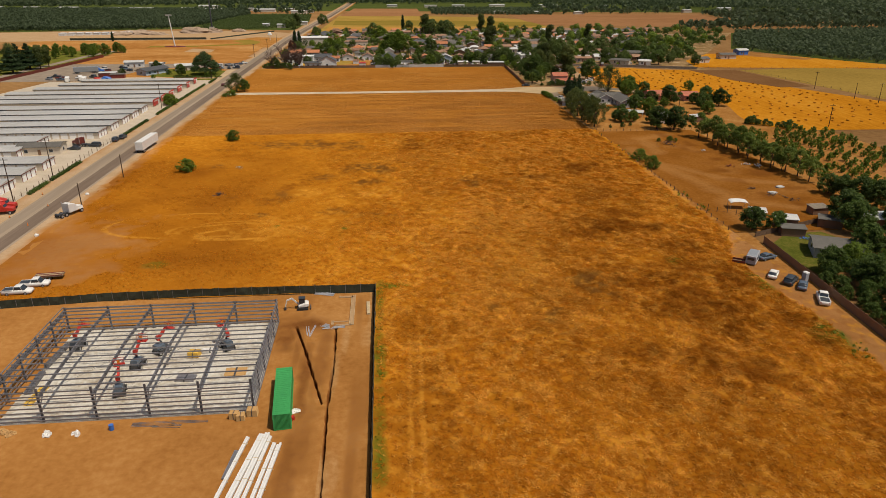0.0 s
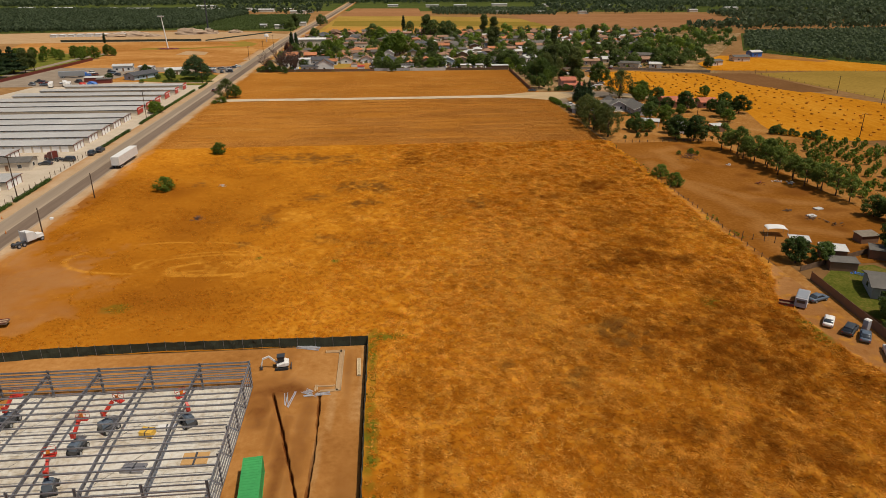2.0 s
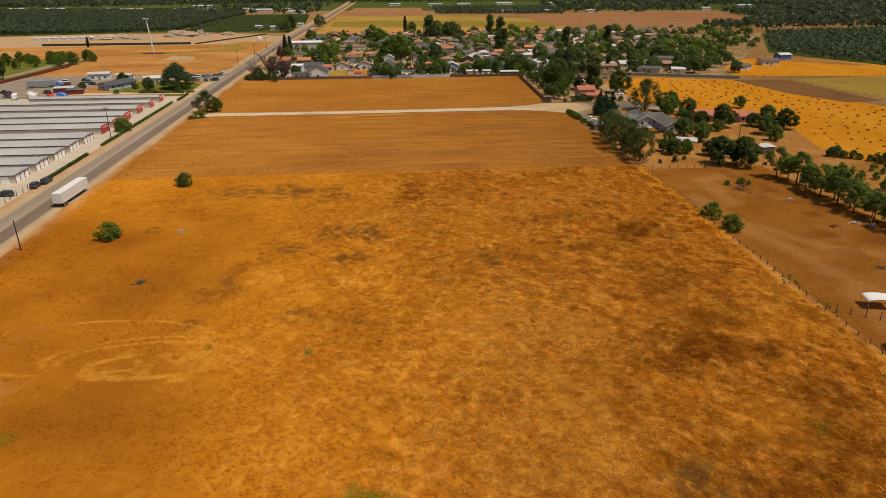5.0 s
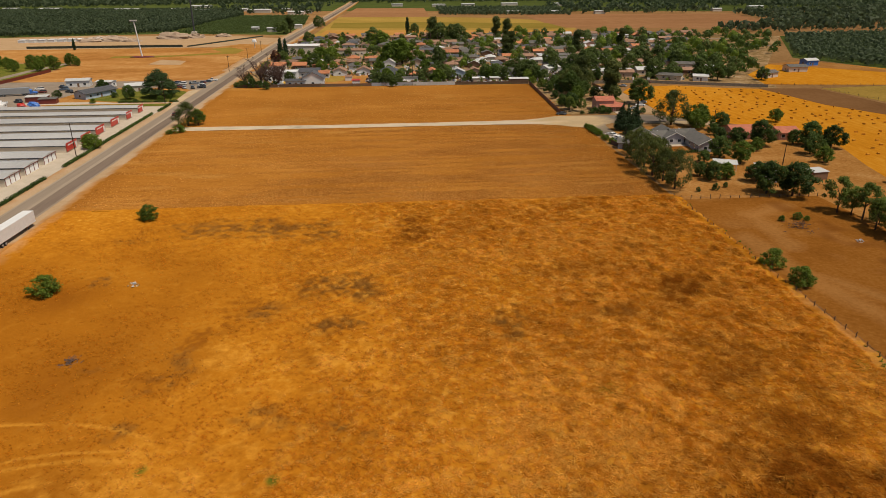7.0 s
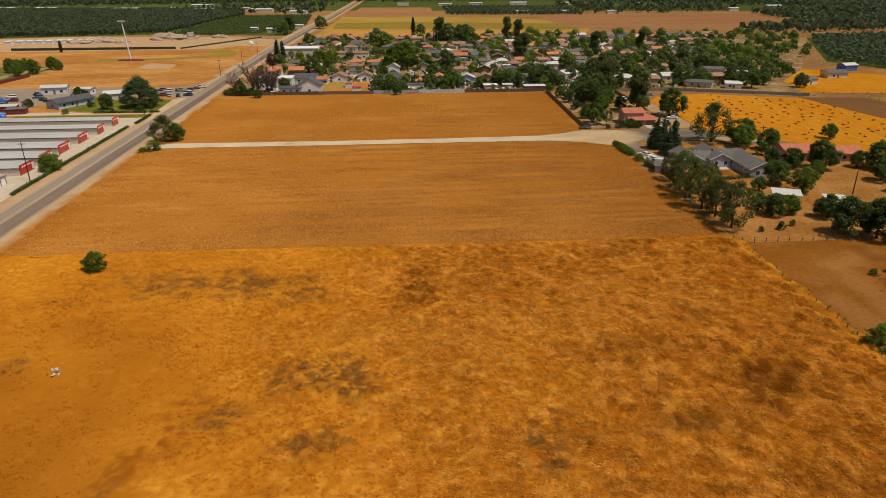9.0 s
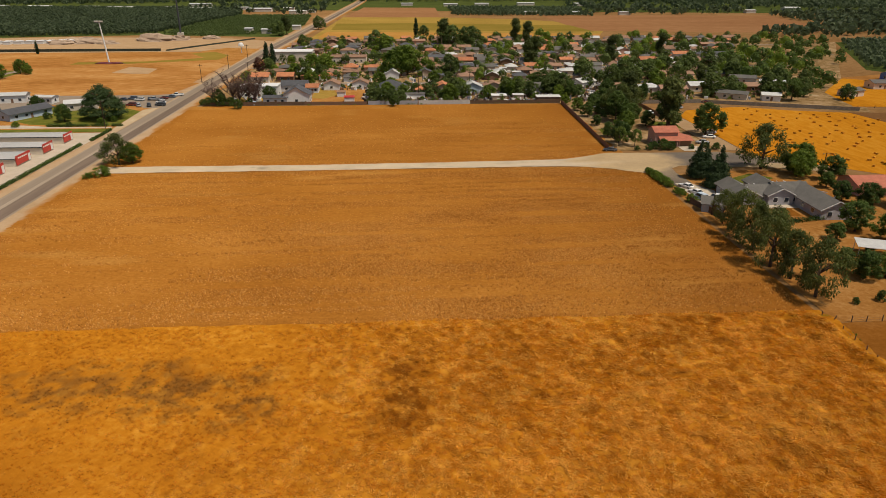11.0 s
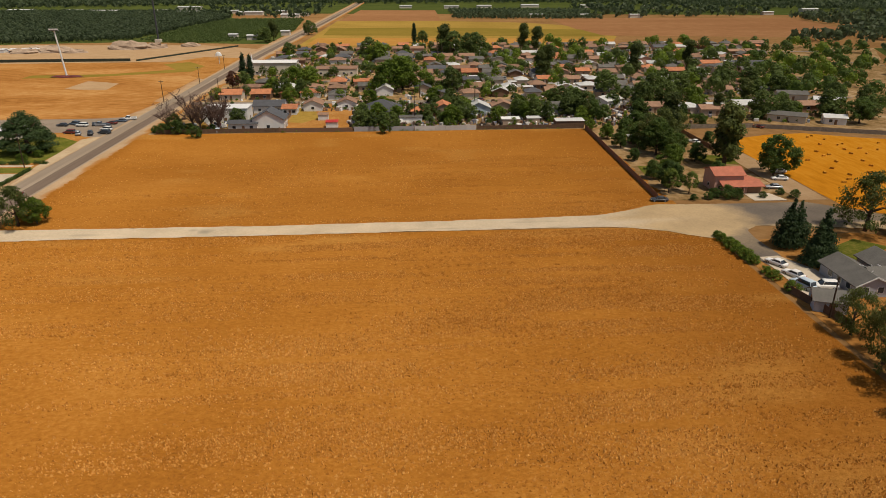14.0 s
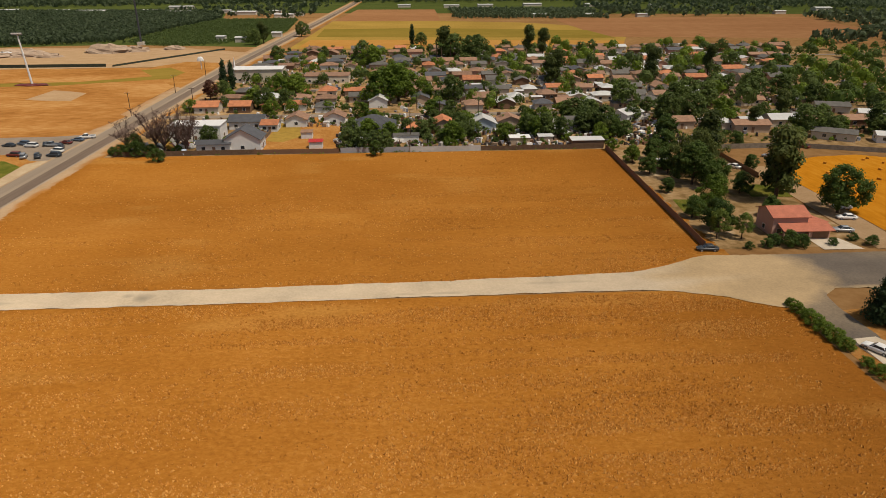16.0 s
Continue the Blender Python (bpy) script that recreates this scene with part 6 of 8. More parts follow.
# houses by the dirt lane
house(102.5, 135, 10, 8, 2.6, -24, M_SHINGLE, M_GREYW, "low grey house with a shallow grey roof in a yard", 0.22, over=0.5)
shed(97.2, 160, 4.0, 3.0, 2.2, -20, M_LIGHTROOF, M_BROWNW, "weathered shed with a pale roof")
shed(101.5, 154, 5.2, 3.4, 2.3, -20, M_LIGHTROOF, M_BROWNW, "long shed with a cream sheet roof")
shed(99.5, 147.5, 5.5, 2.6, 2.1, -15, M_SHINGLE, M_BROWNW, "low shed with a dull roof")
shed(115.5, 162.5, 4.6, 2.8, 1.9, 5, M_OLDWOOD, M_BROWNW, "small stable with a pale roof")
shed(126, 152, 10, 5, 2.6, 0, M_LIGHTROOF, M_BROWNW, "long outbuilding with a pale roof")
shed(112.5, 152.5, 5.5, 3.4, 2.2, -30, M_SHINGLE, M_BROWNW, "lean-to shed with a grey roof")
# hoop canopy in the paddock
ob = thing("hoop_canopy", 96.3, 168.3, 0, -12, "white hooped canopy shelter on metal posts", "canopy")
ring = lambda yy: [(2.4 * math.cos(a), yy, 1.9 + 0.45 * math.sin(a)) for a in [math.pi * k / 8 for k in range(9)]] + [(2.34 * math.cos(a), yy, 1.85 + 0.42 * math.sin(a)) for a in [math.pi * (8 - k) / 8 for k in range(9)]]
part("canopy", Geo().loft([ring(-1.6), ring(1.6)]), M_WHITE, ob)
for a in (-2.3, 2.3):
    for b in (-1.5, 1.5):
        part("post", Geo().tube((a, b, -0.05), (a, b, 1.95), 0.05), M_SILVER, ob)

# the town's first row
house(-58, 502, 18, 10, 5.5, 0, M_WHITE, M_WHITE, "long white flat-roofed building", flat=True, windows=4)
house(-38, 486, 9, 12, 4.2, 90, M_DARKROOF, M_WHITE, "white house with a steep dark grey gable", 0.55, over=0.5)
house(-47.5, 483.5, 11, 6, 3.0, 0, M_DARKROOF, M_WHITE, "low white annexe with a dark roof", 0.25)
house(-44, 520, 13, 9, 3.2, 0, M_DARKROOF, M_WHITE, "white house with a dark grey roof", 0.4)
house(-34.5, 515, 6, 8, 2.8, 0, M_TILE, M_WHITE, "small white house with an orange roof", 0.3)
house(-25.5, 523, 9, 8, 3.0, 90, M_BROWNROOF, M_WHITE, "white house with a red-brown gable roof", 0.45)
house(-11, 526, 8, 8, 3.0, 90, M_BROWNROOF, M_WHITE, "white house with a red-brown gable roof", 0.45)
house(5, 507, 15.5, 14, 3.4, 0, M_DARKROOF, M_GREYW, "large house with a dark slate-grey roof", 0.5, hip=True, over=0.7)
house(31, 509, 10, 10, 3.0, 90, M_TILE, M_TAN, "house with an orange tile gable roof", 0.45)
house(21, 506, 7, 8, 2.8, 0, M_TILE, M_TAN, "small house with a tile roof", 0.3)
house(46, 511, 10, 10, 3.0, 90, M_LIGHTROOF, M_BLUEW, "pale blue house with a light roof", 0.45)
house(57, 514, 8, 9, 3.0, 90, M_BROWNROOF, M_TAN, "tan house with a brown roof", 0.4)
house(84, 508, 13, 9, 3.2, 0, M_SHINGLE, M_GREYW, "grey house with a grey gable roof", 0.4)
house(106, 524, 12, 9, 3.2, 40, M_LIGHTROOF, M_WHITE, "white house with a pale roof", 0.35)
house(5, 560, 8, 8, 3.2, 90, M_LIGHTROOF, M_WHITE, "small white house with a white gable", 0.5)
house(-62, 640, 26, 14, 7.0, 0, M_WHITE, M_CREAM, "long cream hall with a white roof", 0.12, windows=6, name="hall", category="hall")
ob = thing("steeple", -77, 645, 0, 0, "thin white pointed steeple", "steeple")
part("base", Geo().box(0, 0, 0, 2.0, 2.0, 4), M_WHITE, ob)
part("spire", Geo().box(0, 0, 4, 1.3, 1.3, 8, 45, 0.05), M_WHITE, ob)
house(-25, 634, 24, 14, 3.8, 0, M_BROWNROOF, M_CREAM, "wide flat-roofed grey building", flat=True, windows=5)
for x, y, w in ((-14, 485.5, 4.5), (-19, 500.5, 4.0)):
    shed(x, y, w, 3.2, 2.3, 0, M_RED if y < 490 else M_BROWNROOF, M_WHITE, "small garden shed with a reddish roof")
shed(56.5, 486, 7, 3.5, 2.5, 0, M_WHITE, M_TAN, "long shed with a white roof")
shed(79, 481, 11, 4.5, 2.6, 0, M_LIGHTROOF, M_BROWNW, "open shed with a pale sheet roof")
shed(17, 492.5, 9, 3, 2.4, 0, M_SHINGLE, M_WHITE, "low grey-roofed shed along a fence")
shed(66, 488, 5, 3, 2.3, 0, M_LIGHTROOF, M_TAN, "small shed with a pale roof")
shed(96, 452, 5, 3, 2.4, 0, M_LIGHTROOF, M_BROWNW, "small shed under trees")
shed(73.5, 497, 3, 12, 2.3, 10, M_WHITE, M_TAN, "long narrow shed with a white roof")

# rest of the town, in lots along its streets
ROOFS = [M_TILE, M_BROWNROOF, M_BROWNROOF, M_SHINGLE, M_SHINGLE, M_LIGHTROOF, M_BROWNROOF, M_DARKROOF]
ROOF_WORDS = ["an orange tile roof", "a brown roof", "a brown roof", "a grey roof", "a grey roof", "a pale roof", "a brown roof", "a dark roof"]
WALLS = [M_WHITE, M_CREAM, M_TAN, M_TAN, M_PINK, M_CREAM, M_BROWNW]
LOTS = random.Random(33)
for row, (yy, xa, xb) in enumerate(((553, -68, 190), (591, -60, 205), (620, 10, 225), (653, -40, 250), (684, -70, 255), (719, -70, 280), (752, -60, 290), (776, -50, 300), (571, -62, 195), (637, 20, 235), (702, -66, 265), (510, 122, 205))):
    x = xa
    while x < xb:
        w = LOTS.uniform(7.5, 12)
        if not (row in (0, 9) and -4 < x < 16) and not (row == 3 and x < -8):
            k = LOTS.randrange(len(ROOFS))
            if row in (0, 1, 9) and x < -5:
                k = LOTS.choice((0, 0, 0, 3))
            house(x, yy + LOTS.uniform(-3, 3) - max(0, x) * 0.012, w, LOTS.uniform(6.5, 8.5), LOTS.uniform(2.6, 3.1), LOTS.choice((0, 0, 90, 180)), ROOFS[k], LOTS.choice(WALLS), "small single-storey town house with " + ROOF_WORDS[k],
                  LOTS.uniform(0.28, 0.45), hip=LOTS.random() < 0.35, windows=2 if yy < 600 else 0, group="town houses", chimney=LOTS.random() < 0.2)
            if LOTS.random() < 0.45:
                k = LOTS.choice((5, 3, 3, 2))
                shed(x + LOTS.uniform(-4, 4), yy + 11 + LOTS.uniform(-2, 2), LOTS.uniform(3, 6), LOTS.uniform(2.5, 4), 2.3, LOTS.uniform(-5, 5), ROOFS[k], LOTS.choice(WALLS), "small backyard shed with " + ROOF_WORDS[k])
        x += w + LOTS.uniform(2.5, 6)
# farmyards east of the town and far buildings
FARMS = ((146, 501, 13, 8, 3.0, -5, M_BROWNROOF, M_TAN), (170, 486, 14, 6.5, 2.8, -32, M_SHINGLE, M_CREAM), (186, 480, 8, 6, 2.8, -20, M_LIGHTROOF, M_WHITE), (198, 534, 13, 8, 3.0, -15, M_SHINGLE, M_CREAM),
         (206, 517, 12, 7, 3.0, -25, M_LIGHTROOF, M_TAN), (232, 490, 10, 7, 3.0, 20, M_SHINGLE, M_CREAM), (262, 512, 12, 8, 3.2, 0, M_SHINGLE, M_CREAM), (288, 540, 9, 7, 3.5, 10, M_LIGHTROOF, M_BLUE))
for x, y, w, d, h, rz, r, wl in FARMS:
    house(x, y, w, d, h, rz, r, wl, "low farm building at the edge of a hay field", 0.3, windows=2)
for x, y, w, d in ((-120, 860, 16, 9), (-135, 1180, 40, 14), (-200, 1240, 60, 16), (-290, 1255, 50, 14), (-420, 1290, 70, 16), (-560, 1330, 60, 14), (-700, 1350, 60, 15), (150, 1400, 40, 12), (230, 1420, 50, 14), (330, 1400, 60, 14), (420, 1360, 50, 14),
                   (-160, 1262, 26, 9), (-235, 1282, 30, 9), (-345, 1300, 40, 10), (-480, 1318, 50, 10), (-630, 1345, 44, 10), (-800, 1372, 60, 12), (-120, 1205, 20, 9), (-98, 905, 14, 8), (-140, 872, 12, 8), (190, 1152, 30, 8), (255, 1146, 30, 8), (320, 1138, 26, 8), (95, 1390, 40, 10), (20, 1410, 34, 10), (620, 1250, 40, 14), (-330, 1400, 60, 14), (520, 1180, 24, 10), (700, 1050, 40, 14), (900, 980, 40, 14)):
    house(x, y, w * 0.6, d, 4.0, 0, M_LIGHTROOF, M_CREAM, "distant long white building", 0.15, windows=0, door=False, name="distant_building", group="distant buildings", category="building")

# things lying about the backyards
cl = np.random.RandomState(19)
n = 4200
px, py = cl.uniform(-78, 260, n), cl.uniform(479, 760, n)
px[:1500], py[:1500] = cl.uniform(-40, 118, 1500), cl.uniform(479, 536, 1500)
ok = (px < 180 + (py - 478) * 0.6) & (np.abs((py - 541 + 32) % 64.5 - 32) > 4.5) & ~((px < -8) & (px > -34) & (py < 518))
clutter = Geo()
for ax, ay in zip(px[ok], py[ok]):
    clutter.box(ax, ay, 0.03, 0.4 + 2.2 * cl.rand() ** 2, 0.4 + 1.6 * cl.rand() ** 2, 0.3 + 1.3 * cl.rand(), cl.uniform(0, 90), 0.9)
structure("yard_clutter", clutter, M_CLUTTER, "boxes, boards and junk lying about the backyards", "clutter", "stuff")

# ---- storage park ----
STORE_Y = [158.5, 172, 185.5, 199, 212.6, 226, 243, 258, 272.5, 285.5, 298.5, 310.5, 323, 339.5, 352, 365.5, 381, 396.0, 410.8]
for k, yy in enumerate(STORE_Y):
    red = yy > 335
    x1 = -109.2 if yy > 390 else -110.0
    x0 = -205 + max(0, yy - 330) * 0.42
    if yy < 260:
        x1 = -110.0 if yy < 230 else -126.0
    gap = (STORE_Y[k + 1] - yy) if k + 1 < len(STORE_Y) else 14.0
    dep = 9.2 if yy < 390 else 7.2
    ob = thing("storage_building", (x0 + x1) / 2, yy + (0.6 if yy < 390 else 0.0), 0, 0, "long low storage row, grey metal roof, " + ("red end panel" if red else "white roll doors"), "storage building", "storage rows")
    w = x1 - x0
    part("wall", Geo().prism(rect(-w / 2, -dep / 2, w / 2, dep / 2), 0, 2.7), M_CREAM, ob)
    g = Geo()
    g.add([(-w / 2 - 0.3, -dep / 2 - 0.3, 2.71), (w / 2 + 0.3, -dep / 2 - 0.3, 2.71), (w / 2 + 0.3, dep / 2 + 0.3, 2.71), (-w / 2 - 0.3, dep / 2 + 0.3, 2.71), (-w / 2 - 0.3, 0, 3.3), (w / 2 + 0.3, 0, 3.3)],
          [(0, 1, 5, 4), (2, 3, 4, 5), (1, 2, 5), (3, 0, 4), (3, 2, 1, 0)])
    roof = part("roof", g, M_ROOFMETAL, ob)
    ribs = Geo()
    for i in range(int(w / 1.2)):
        rx = -w / 2 + 0.6 + i * 1.2
        ribs.beam((rx, -dep / 2 - 0.25, 2.75), (rx, 0, 3.32), 0.06, 0.06)
    part("roof_ribs", ribs, M_ROOFMETAL, roof)
    part("fascia", Geo().box(0, -dep / 2 - 0.34, 2.45, w + 0.6, 0.05, 0.28), M_DARK, roof)
    if red:
        pn = part("end_panel", Geo().box(w / 2 + 0.36, 0, 0.5, 0.08, dep - 0.4, 2.9), M_RED, ob, "red painted end panel")
        for j in range(5):
            part("lettering", Geo().box(w / 2 + 0.405, -2.6 + j * 1.1, 2.3, 0.012, 0.9, 0.45), M_WHITE, pn)
        part("end_door", Geo().box(w / 2 + 0.41, dep / 2 - 1.1, 0.4, 0.03, 1.4, 2.2), M_WHITE, ob)
    else:
        for j in range(3):
            dr = part("roll_door", Geo().box(w / 2 + 0.03, -2.8 + j * 2.8, 0, 0.06, 2.3, 2.3), M_DOOR, ob, "white roll-up door")
        for j in range(4):
            part("end_post", Geo().box(w / 2 + 0.05, -4.2 + j * 2.8, 0, 0.1, 0.26, 2.42), M_MAROON, ob, "dark red door post")
        part("end_trim", Geo().box(w / 2 + 0.3, 0, 2.52, 0.06, dep + 0.6, 0.2), M_MAROON, ob, "dark red trim")
    for j in range(0 if red else 14):
        part("roll_door", Geo().box(w / 2 - 3 - j * 3.2, -dep / 2 - 0.03, 0, 2.5, 0.05, 2.25), M_DOOR, ob)
house(-121, 247, 14, 7, 3.0, 4, M_SHINGLE, M_CREAM, "storage office with a dull grey roof", 0.25, name="storage_office", category="office")

# houses and yard west of the road
house(-147, 457, 19, 8, 3.0, 62, M_DARKROOF, M_BLUEW, "long blue-grey house with a dark roof", 0.35, over=0.8, windows=4)
shed(-170, 444, 10, 4.5, 2.6, 8, M_LIGHTROOF, M_MAROON, "old barn shed with a rusty roof")
shed(-162, 438, 8, 4, 2.4, 8, M_SHINGLE, M_MAROON, "low red-brown wooden shed")
house(-170, 493, 12, 7, 3.5, 10, M_LIGHTROOF, M_WHITE, "white workshop with a pale roof", 0.25)
house(-154, 490, 9, 5, 3.0, -10, M_LIGHTROOF, M_WHITE, "small white site office building", 0.2)
house(-131, 474, 13, 7, 3.2, 20, M_LIGHTROOF, M_CREAM, "cream building with a pale green roof", 0.3)

# ---- fences and walls ----
def board_fence(x0, y0, x1, y1, h, material, label, step=2.6, rough=0.0, name="fence"):
    """Posts with a panel of boards in each bay."""
    L = math.hypot(x1 - x0, y1 - y0)
    n = max(1, round(L / step))
    ob = thing(name, x0, y0, 0, math.degrees(math.atan2(y1 - y0, x1 - x0)), label, "fence")
    rr = random.Random(int(L * 10))
    for i in range(n + 1):
        part("post", Geo().box(i * L / n, 0.06, -0.1, 0.1, 0.1, h + 0.2), M_WOOD, ob)
    for i in range(n):
        hh = h + rr.uniform(-rough, rough)
        part("panel", Geo().box((i + 0.5) * L / n, 0, 0.02, L / n - 0.02, 0.04, hh), material, ob)
    return ob


board_fence(-33.5, 477.6, -5.5, 477.2, 1.6, M_BROWNW, "dark wooden board fence behind the field", 4)
board_fence(-79, 477.0, -33.6, 477.6, 1.7, M_WOOD, "weathered board fence behind the field", 4)
board_fence(-5, 477.4, 18, 477.4, 1.8, M_GREYW, "pale grey board fence behind the field", 4)
board_fence(18.2, 477.0, 42, 477.4, 1.9, M_LIGHTROOF, "whitish board fence behind the field", 4, 0.1)
board_fence(42.2, 477.6, 84, 477.6, 1.6, M_WOOD, "weathered wooden fence behind the field", 4, 0.1)
board_fence(84.2, 476, 81.3, 388.5, 1.8, M_BROWNW, "long dark board fence beside the ploughed field", 3.6)
board_fence(-5.0, 478.2, -8.6, 538, 1.5, M_GREYW, "pale fence between backyards", 5)
board_fence(-33.7, 478.2, -34, 538, 1.4, M_WOOD, "wooden fence between backyards", 5)
for k, x in enumerate((14.5, 24.5, 37.0, 49.5, 62.0, 74.0)):
    board_fence(x, 478.4, x + 0.6, 512, 1.5, (M_WOOD, M_GREYW, M_BROWNW)[k % 3], "wooden fence between backyards", 5)
board_fence(118.6, 470, 119.2, 440, 1.6, M_BROWNW, "dark fence by the hay field", 4)
board_fence(120, 474, 150, 474.5, 1.7, M_OLDWOOD, "pale fence by the hay field", 5)
board_fence(150.5, 474, 212, 452, 1.6, M_OLDWOOD, "weathered fence by the hay field", 6)
board_fence(89.8, 143, 87.0, 96, 1.8, M_BROWNW, "dark board fence along the dirt lane", 3.6)
board_fence(90, 147, 118, 158, 1.3, M_WOOD, "dark board fence behind the sheds", 3.6)
board_fence(-226, 425, -213.5, 555, 1.9, M_MAROON, "long dark red brick wall", 8, name="garden_wall")
board_fence(86.5, 333, 90, 318, 1.6, M_WOOD, "wooden fence beside parked cars", 3)

# site screen fence: posts and sagging fabric bays
def screen_fence(pts, label):
    ob = thing("screen_fence", pts[0][0], pts[0][1], 0, 0, label, "fence")
    ox, oy = pts[0]
    rr = random.Random(4)
    for (ax, ay), (bx, by) in zip(pts, pts[1:]):
        L = math.hypot(bx - ax, by - ay)
        n = round(L / 3.05)
        for i in range(n):
            p, q = Vector((ax - ox, ay - oy, 0)).lerp(Vector((bx - ox, by - oy, 0)), i / n), Vector((ax - ox, ay - oy, 0)).lerp(Vector((bx - ox, by - oy, 0)), (i + 1) / n)
            part("post", Geo().tube(p + Vector((0, 0, -0.1)), p + Vector((0, 0, 2.05)), 0.035, None, 6), M_STEEL2, ob)
            nrm = Vector((-(q - p).y, (q - p).x, 0)).normalized()
            rings = []
            for j in range(5):
                c = p.lerp(q, j / 4)
                b = math.sin(j / 4 * math.pi) * rr.uniform(-0.15, 0.15)
                top = 1.85 - math.sin(j / 4 * math.pi) * rr.uniform(0, 0.12)
                rings.append([c + nrm * (b * 0.3), c + nrm * (b + 0.02) + Vector((0, 0, top / 2)), c + nrm * 0.02 + Vector((0, 0, top)), c + nrm * 0.05 + Vector((0, 0, top)), c + nrm * (b + 0.05) + Vector((0, 0, top / 2)), c + nrm * (b * 0.3 + 0.03)])
            part("fabric", Geo().loft(rings), M_SCREEN, ob)
    return ob


screen_fence([(-86, 120.4), (-73, 121.9), (-53, 123.8), (-36, 124.2), (-20, 124.0), (-2.0, 123.6), (-2.1, 105), (-2.1, 48)], "dark green fabric screen fence round the building site")


def wire_fence(x0, y0, x1, y1, n, h, label, group):
    ob = thing("wire_fence", x0, y0, 0, 0, label, "fence", group)
    rr = random.Random(n)
    tops = []
    for i in range(n + 1):
        px, py = (x1 - x0) * i / n + rr.uniform(-0.25, 0.25), (y1 - y0) * i / n + rr.uniform(-0.2, 0.2)
        k = h * rr.uniform(0.8, 1.15)
        part("post", Geo().tube((px, py, -0.1), (px + rr.uniform(-0.1, 0.1), py, k), 0.10, 0.08, 6), M_WOOD, ob)
        tops.append((px, py))
    for hh in (0.45, 0.85):
        g = Geo()
        for (ax, ay), (bx, by) in zip(tops, tops[1:]):
            g.tube((ax, ay, hh), (bx, by, hh), 0.012, None, 3)
        part("wire", g, M_STEEL, ob)


wire_fence(85.6, 152, 85.4, 268.5, 38, 1.25, "old wooden posts of a wire fence beside the paddock", "paddock fence")
wire_fence(86.5, 266.2, 126, 265.6, 14, 1.25, "wooden posts of a wire fence behind gardens", "paddock fence")
wire_fence(86.9, 166.5, 97.5, 161, 5, 1.9, "heavy posts of a corral fence by the sheds", "paddock fence")
wire_fence(239, 446, 262, 312, 22, 1.2, "wire fence between pasture and hay field", "field fence")
wire_fence(216, 459, 345, 445, 18, 1.2, "wire fence along golden stubble", "field fence")
wire_fence(-103.2, 160, -103.2, 262, 30, 1.8, "chain link fence of the storage park", "yard fence")

# clipped garden hedge west of the road, with a gap for the path
for k, (xa, xb) in enumerate(((-128.5, -112.5), (-111.5, -105.0), (-103.6, -99.6))):
    ob = thing("hedge", (xa + xb) / 2, 436.3, 0, 0, "clipped green hedge before a garden lawn", "hedge", "garden hedge")
    n = max(2, int((xb - xa) / 1.1))
    blobs = [((xa - xb) / 2 + (i + 0.5) * (xb - xa) / n, 0, 0.6, 0.85, 0.8, 0.65) for i in range(n)]
    part("leaves", crown_mesh("leaves", blobs, int((xb - xa) * 120), 0.20, 320 + k, M_LEAF), None, ob)
# clipped hedge along the storage park: one long body with uneven leaves
for k, (ya, yb) in enumerate(((196, 208), (210, 232), (270, 302.5), (315.5, 362), (363, 405), (411, 429))):
    ob = thing("hedge", -102.2 if yb < 410 else -101.2, (ya + yb) / 2, 0, 0, "clipped dark green hedge along the storage park", "hedge", "roadside hedge")
    L = yb - ya
    blobs = [(0, -L / 2 + (i + 0.5) * L / max(1, int(L / 1.2)), 0.5, 0.7, 0.9, 0.55) for i in range(max(1, int(L / 1.2)))]
    part("leaves", crown_mesh("leaves", blobs, int(L * 110), 0.20, 300 + k, M_LEAF), None, ob)


# ---- poles and towers ----
def utility_pole(x, y, h, arms=True, lean=0.0):
    ob = thing("utility_pole", x, y, 0, 0, "tall dark wooden utility pole", "utility pole", "utility poles")
    part("pole", Geo().tube((0, 0, -0.3), (lean, 0, h), 0.17, 0.11, 8), M_POLE, ob)
    if arms:
        part("crossarm", Geo().box(lean, 0, h - 0.6, 2.4, 0.12, 0.14), M_POLE, ob)
        for k in (-1.05, -0.6, 0.6, 1.05):
            part("insulator", Geo().tube((lean + k, 0, h - 0.46), (lean + k, 0, h - 0.25), 0.05, 0.04, 6), M_GREYW, ob)


for x, y, h, arms in ((-103.6, 190, 12.5, True), (-103.3, 214, 12.5, True), (-104.2, 330, 12.0, True), (-81.6, 181.5, 7.5, False), (-81.4, 212.3, 7.5, False), (-98.3, 546, 10, True), (-97.0, 602, 9, True), (-97.5, 660, 9, True), (-104.5, 432, 11, True),
                      (-58, 495, 13, True), (-75, 556, 10, True), (18.5, 492, 11, True), (134.5, 299, 7, False), (187, 268, 9.5, True), (242, 366, 9.5, True), (243, 333, 8, False), (246, 319, 10, True), (135, 352, 8, True), (88.5, 322, 8, False)):
    utility_pole(x, y, h, arms)
ob = thing("light_tower", -182, 634, 0, 0, "tall white floodlight mast with a lamp rack", "light tower")
part("mast", Geo().tube((0, 0, 0), (-2.4, 1.0, 26), 0.55, 0.38, 10), M_WHITE, ob)
part("lamp_rack", Geo().box(-2.4, 0.6, 25.6, 5.4, 0.5, 0.5), M_STEEL2, ob)
for k in range(6):
    part("lamp", Geo().box(-4.7 + k * 0.92, 0.2, 26.1, 0.7, 0.5, 0.7), M_WHITE, ob)
m = structure("earth_mound", Geo().lump(-181, 633, 0, 9, 4, 0.9, random.Random(3), 0.3, 12, 4), M_MAROON, "low reddish mound at the mast's foot", "mound")
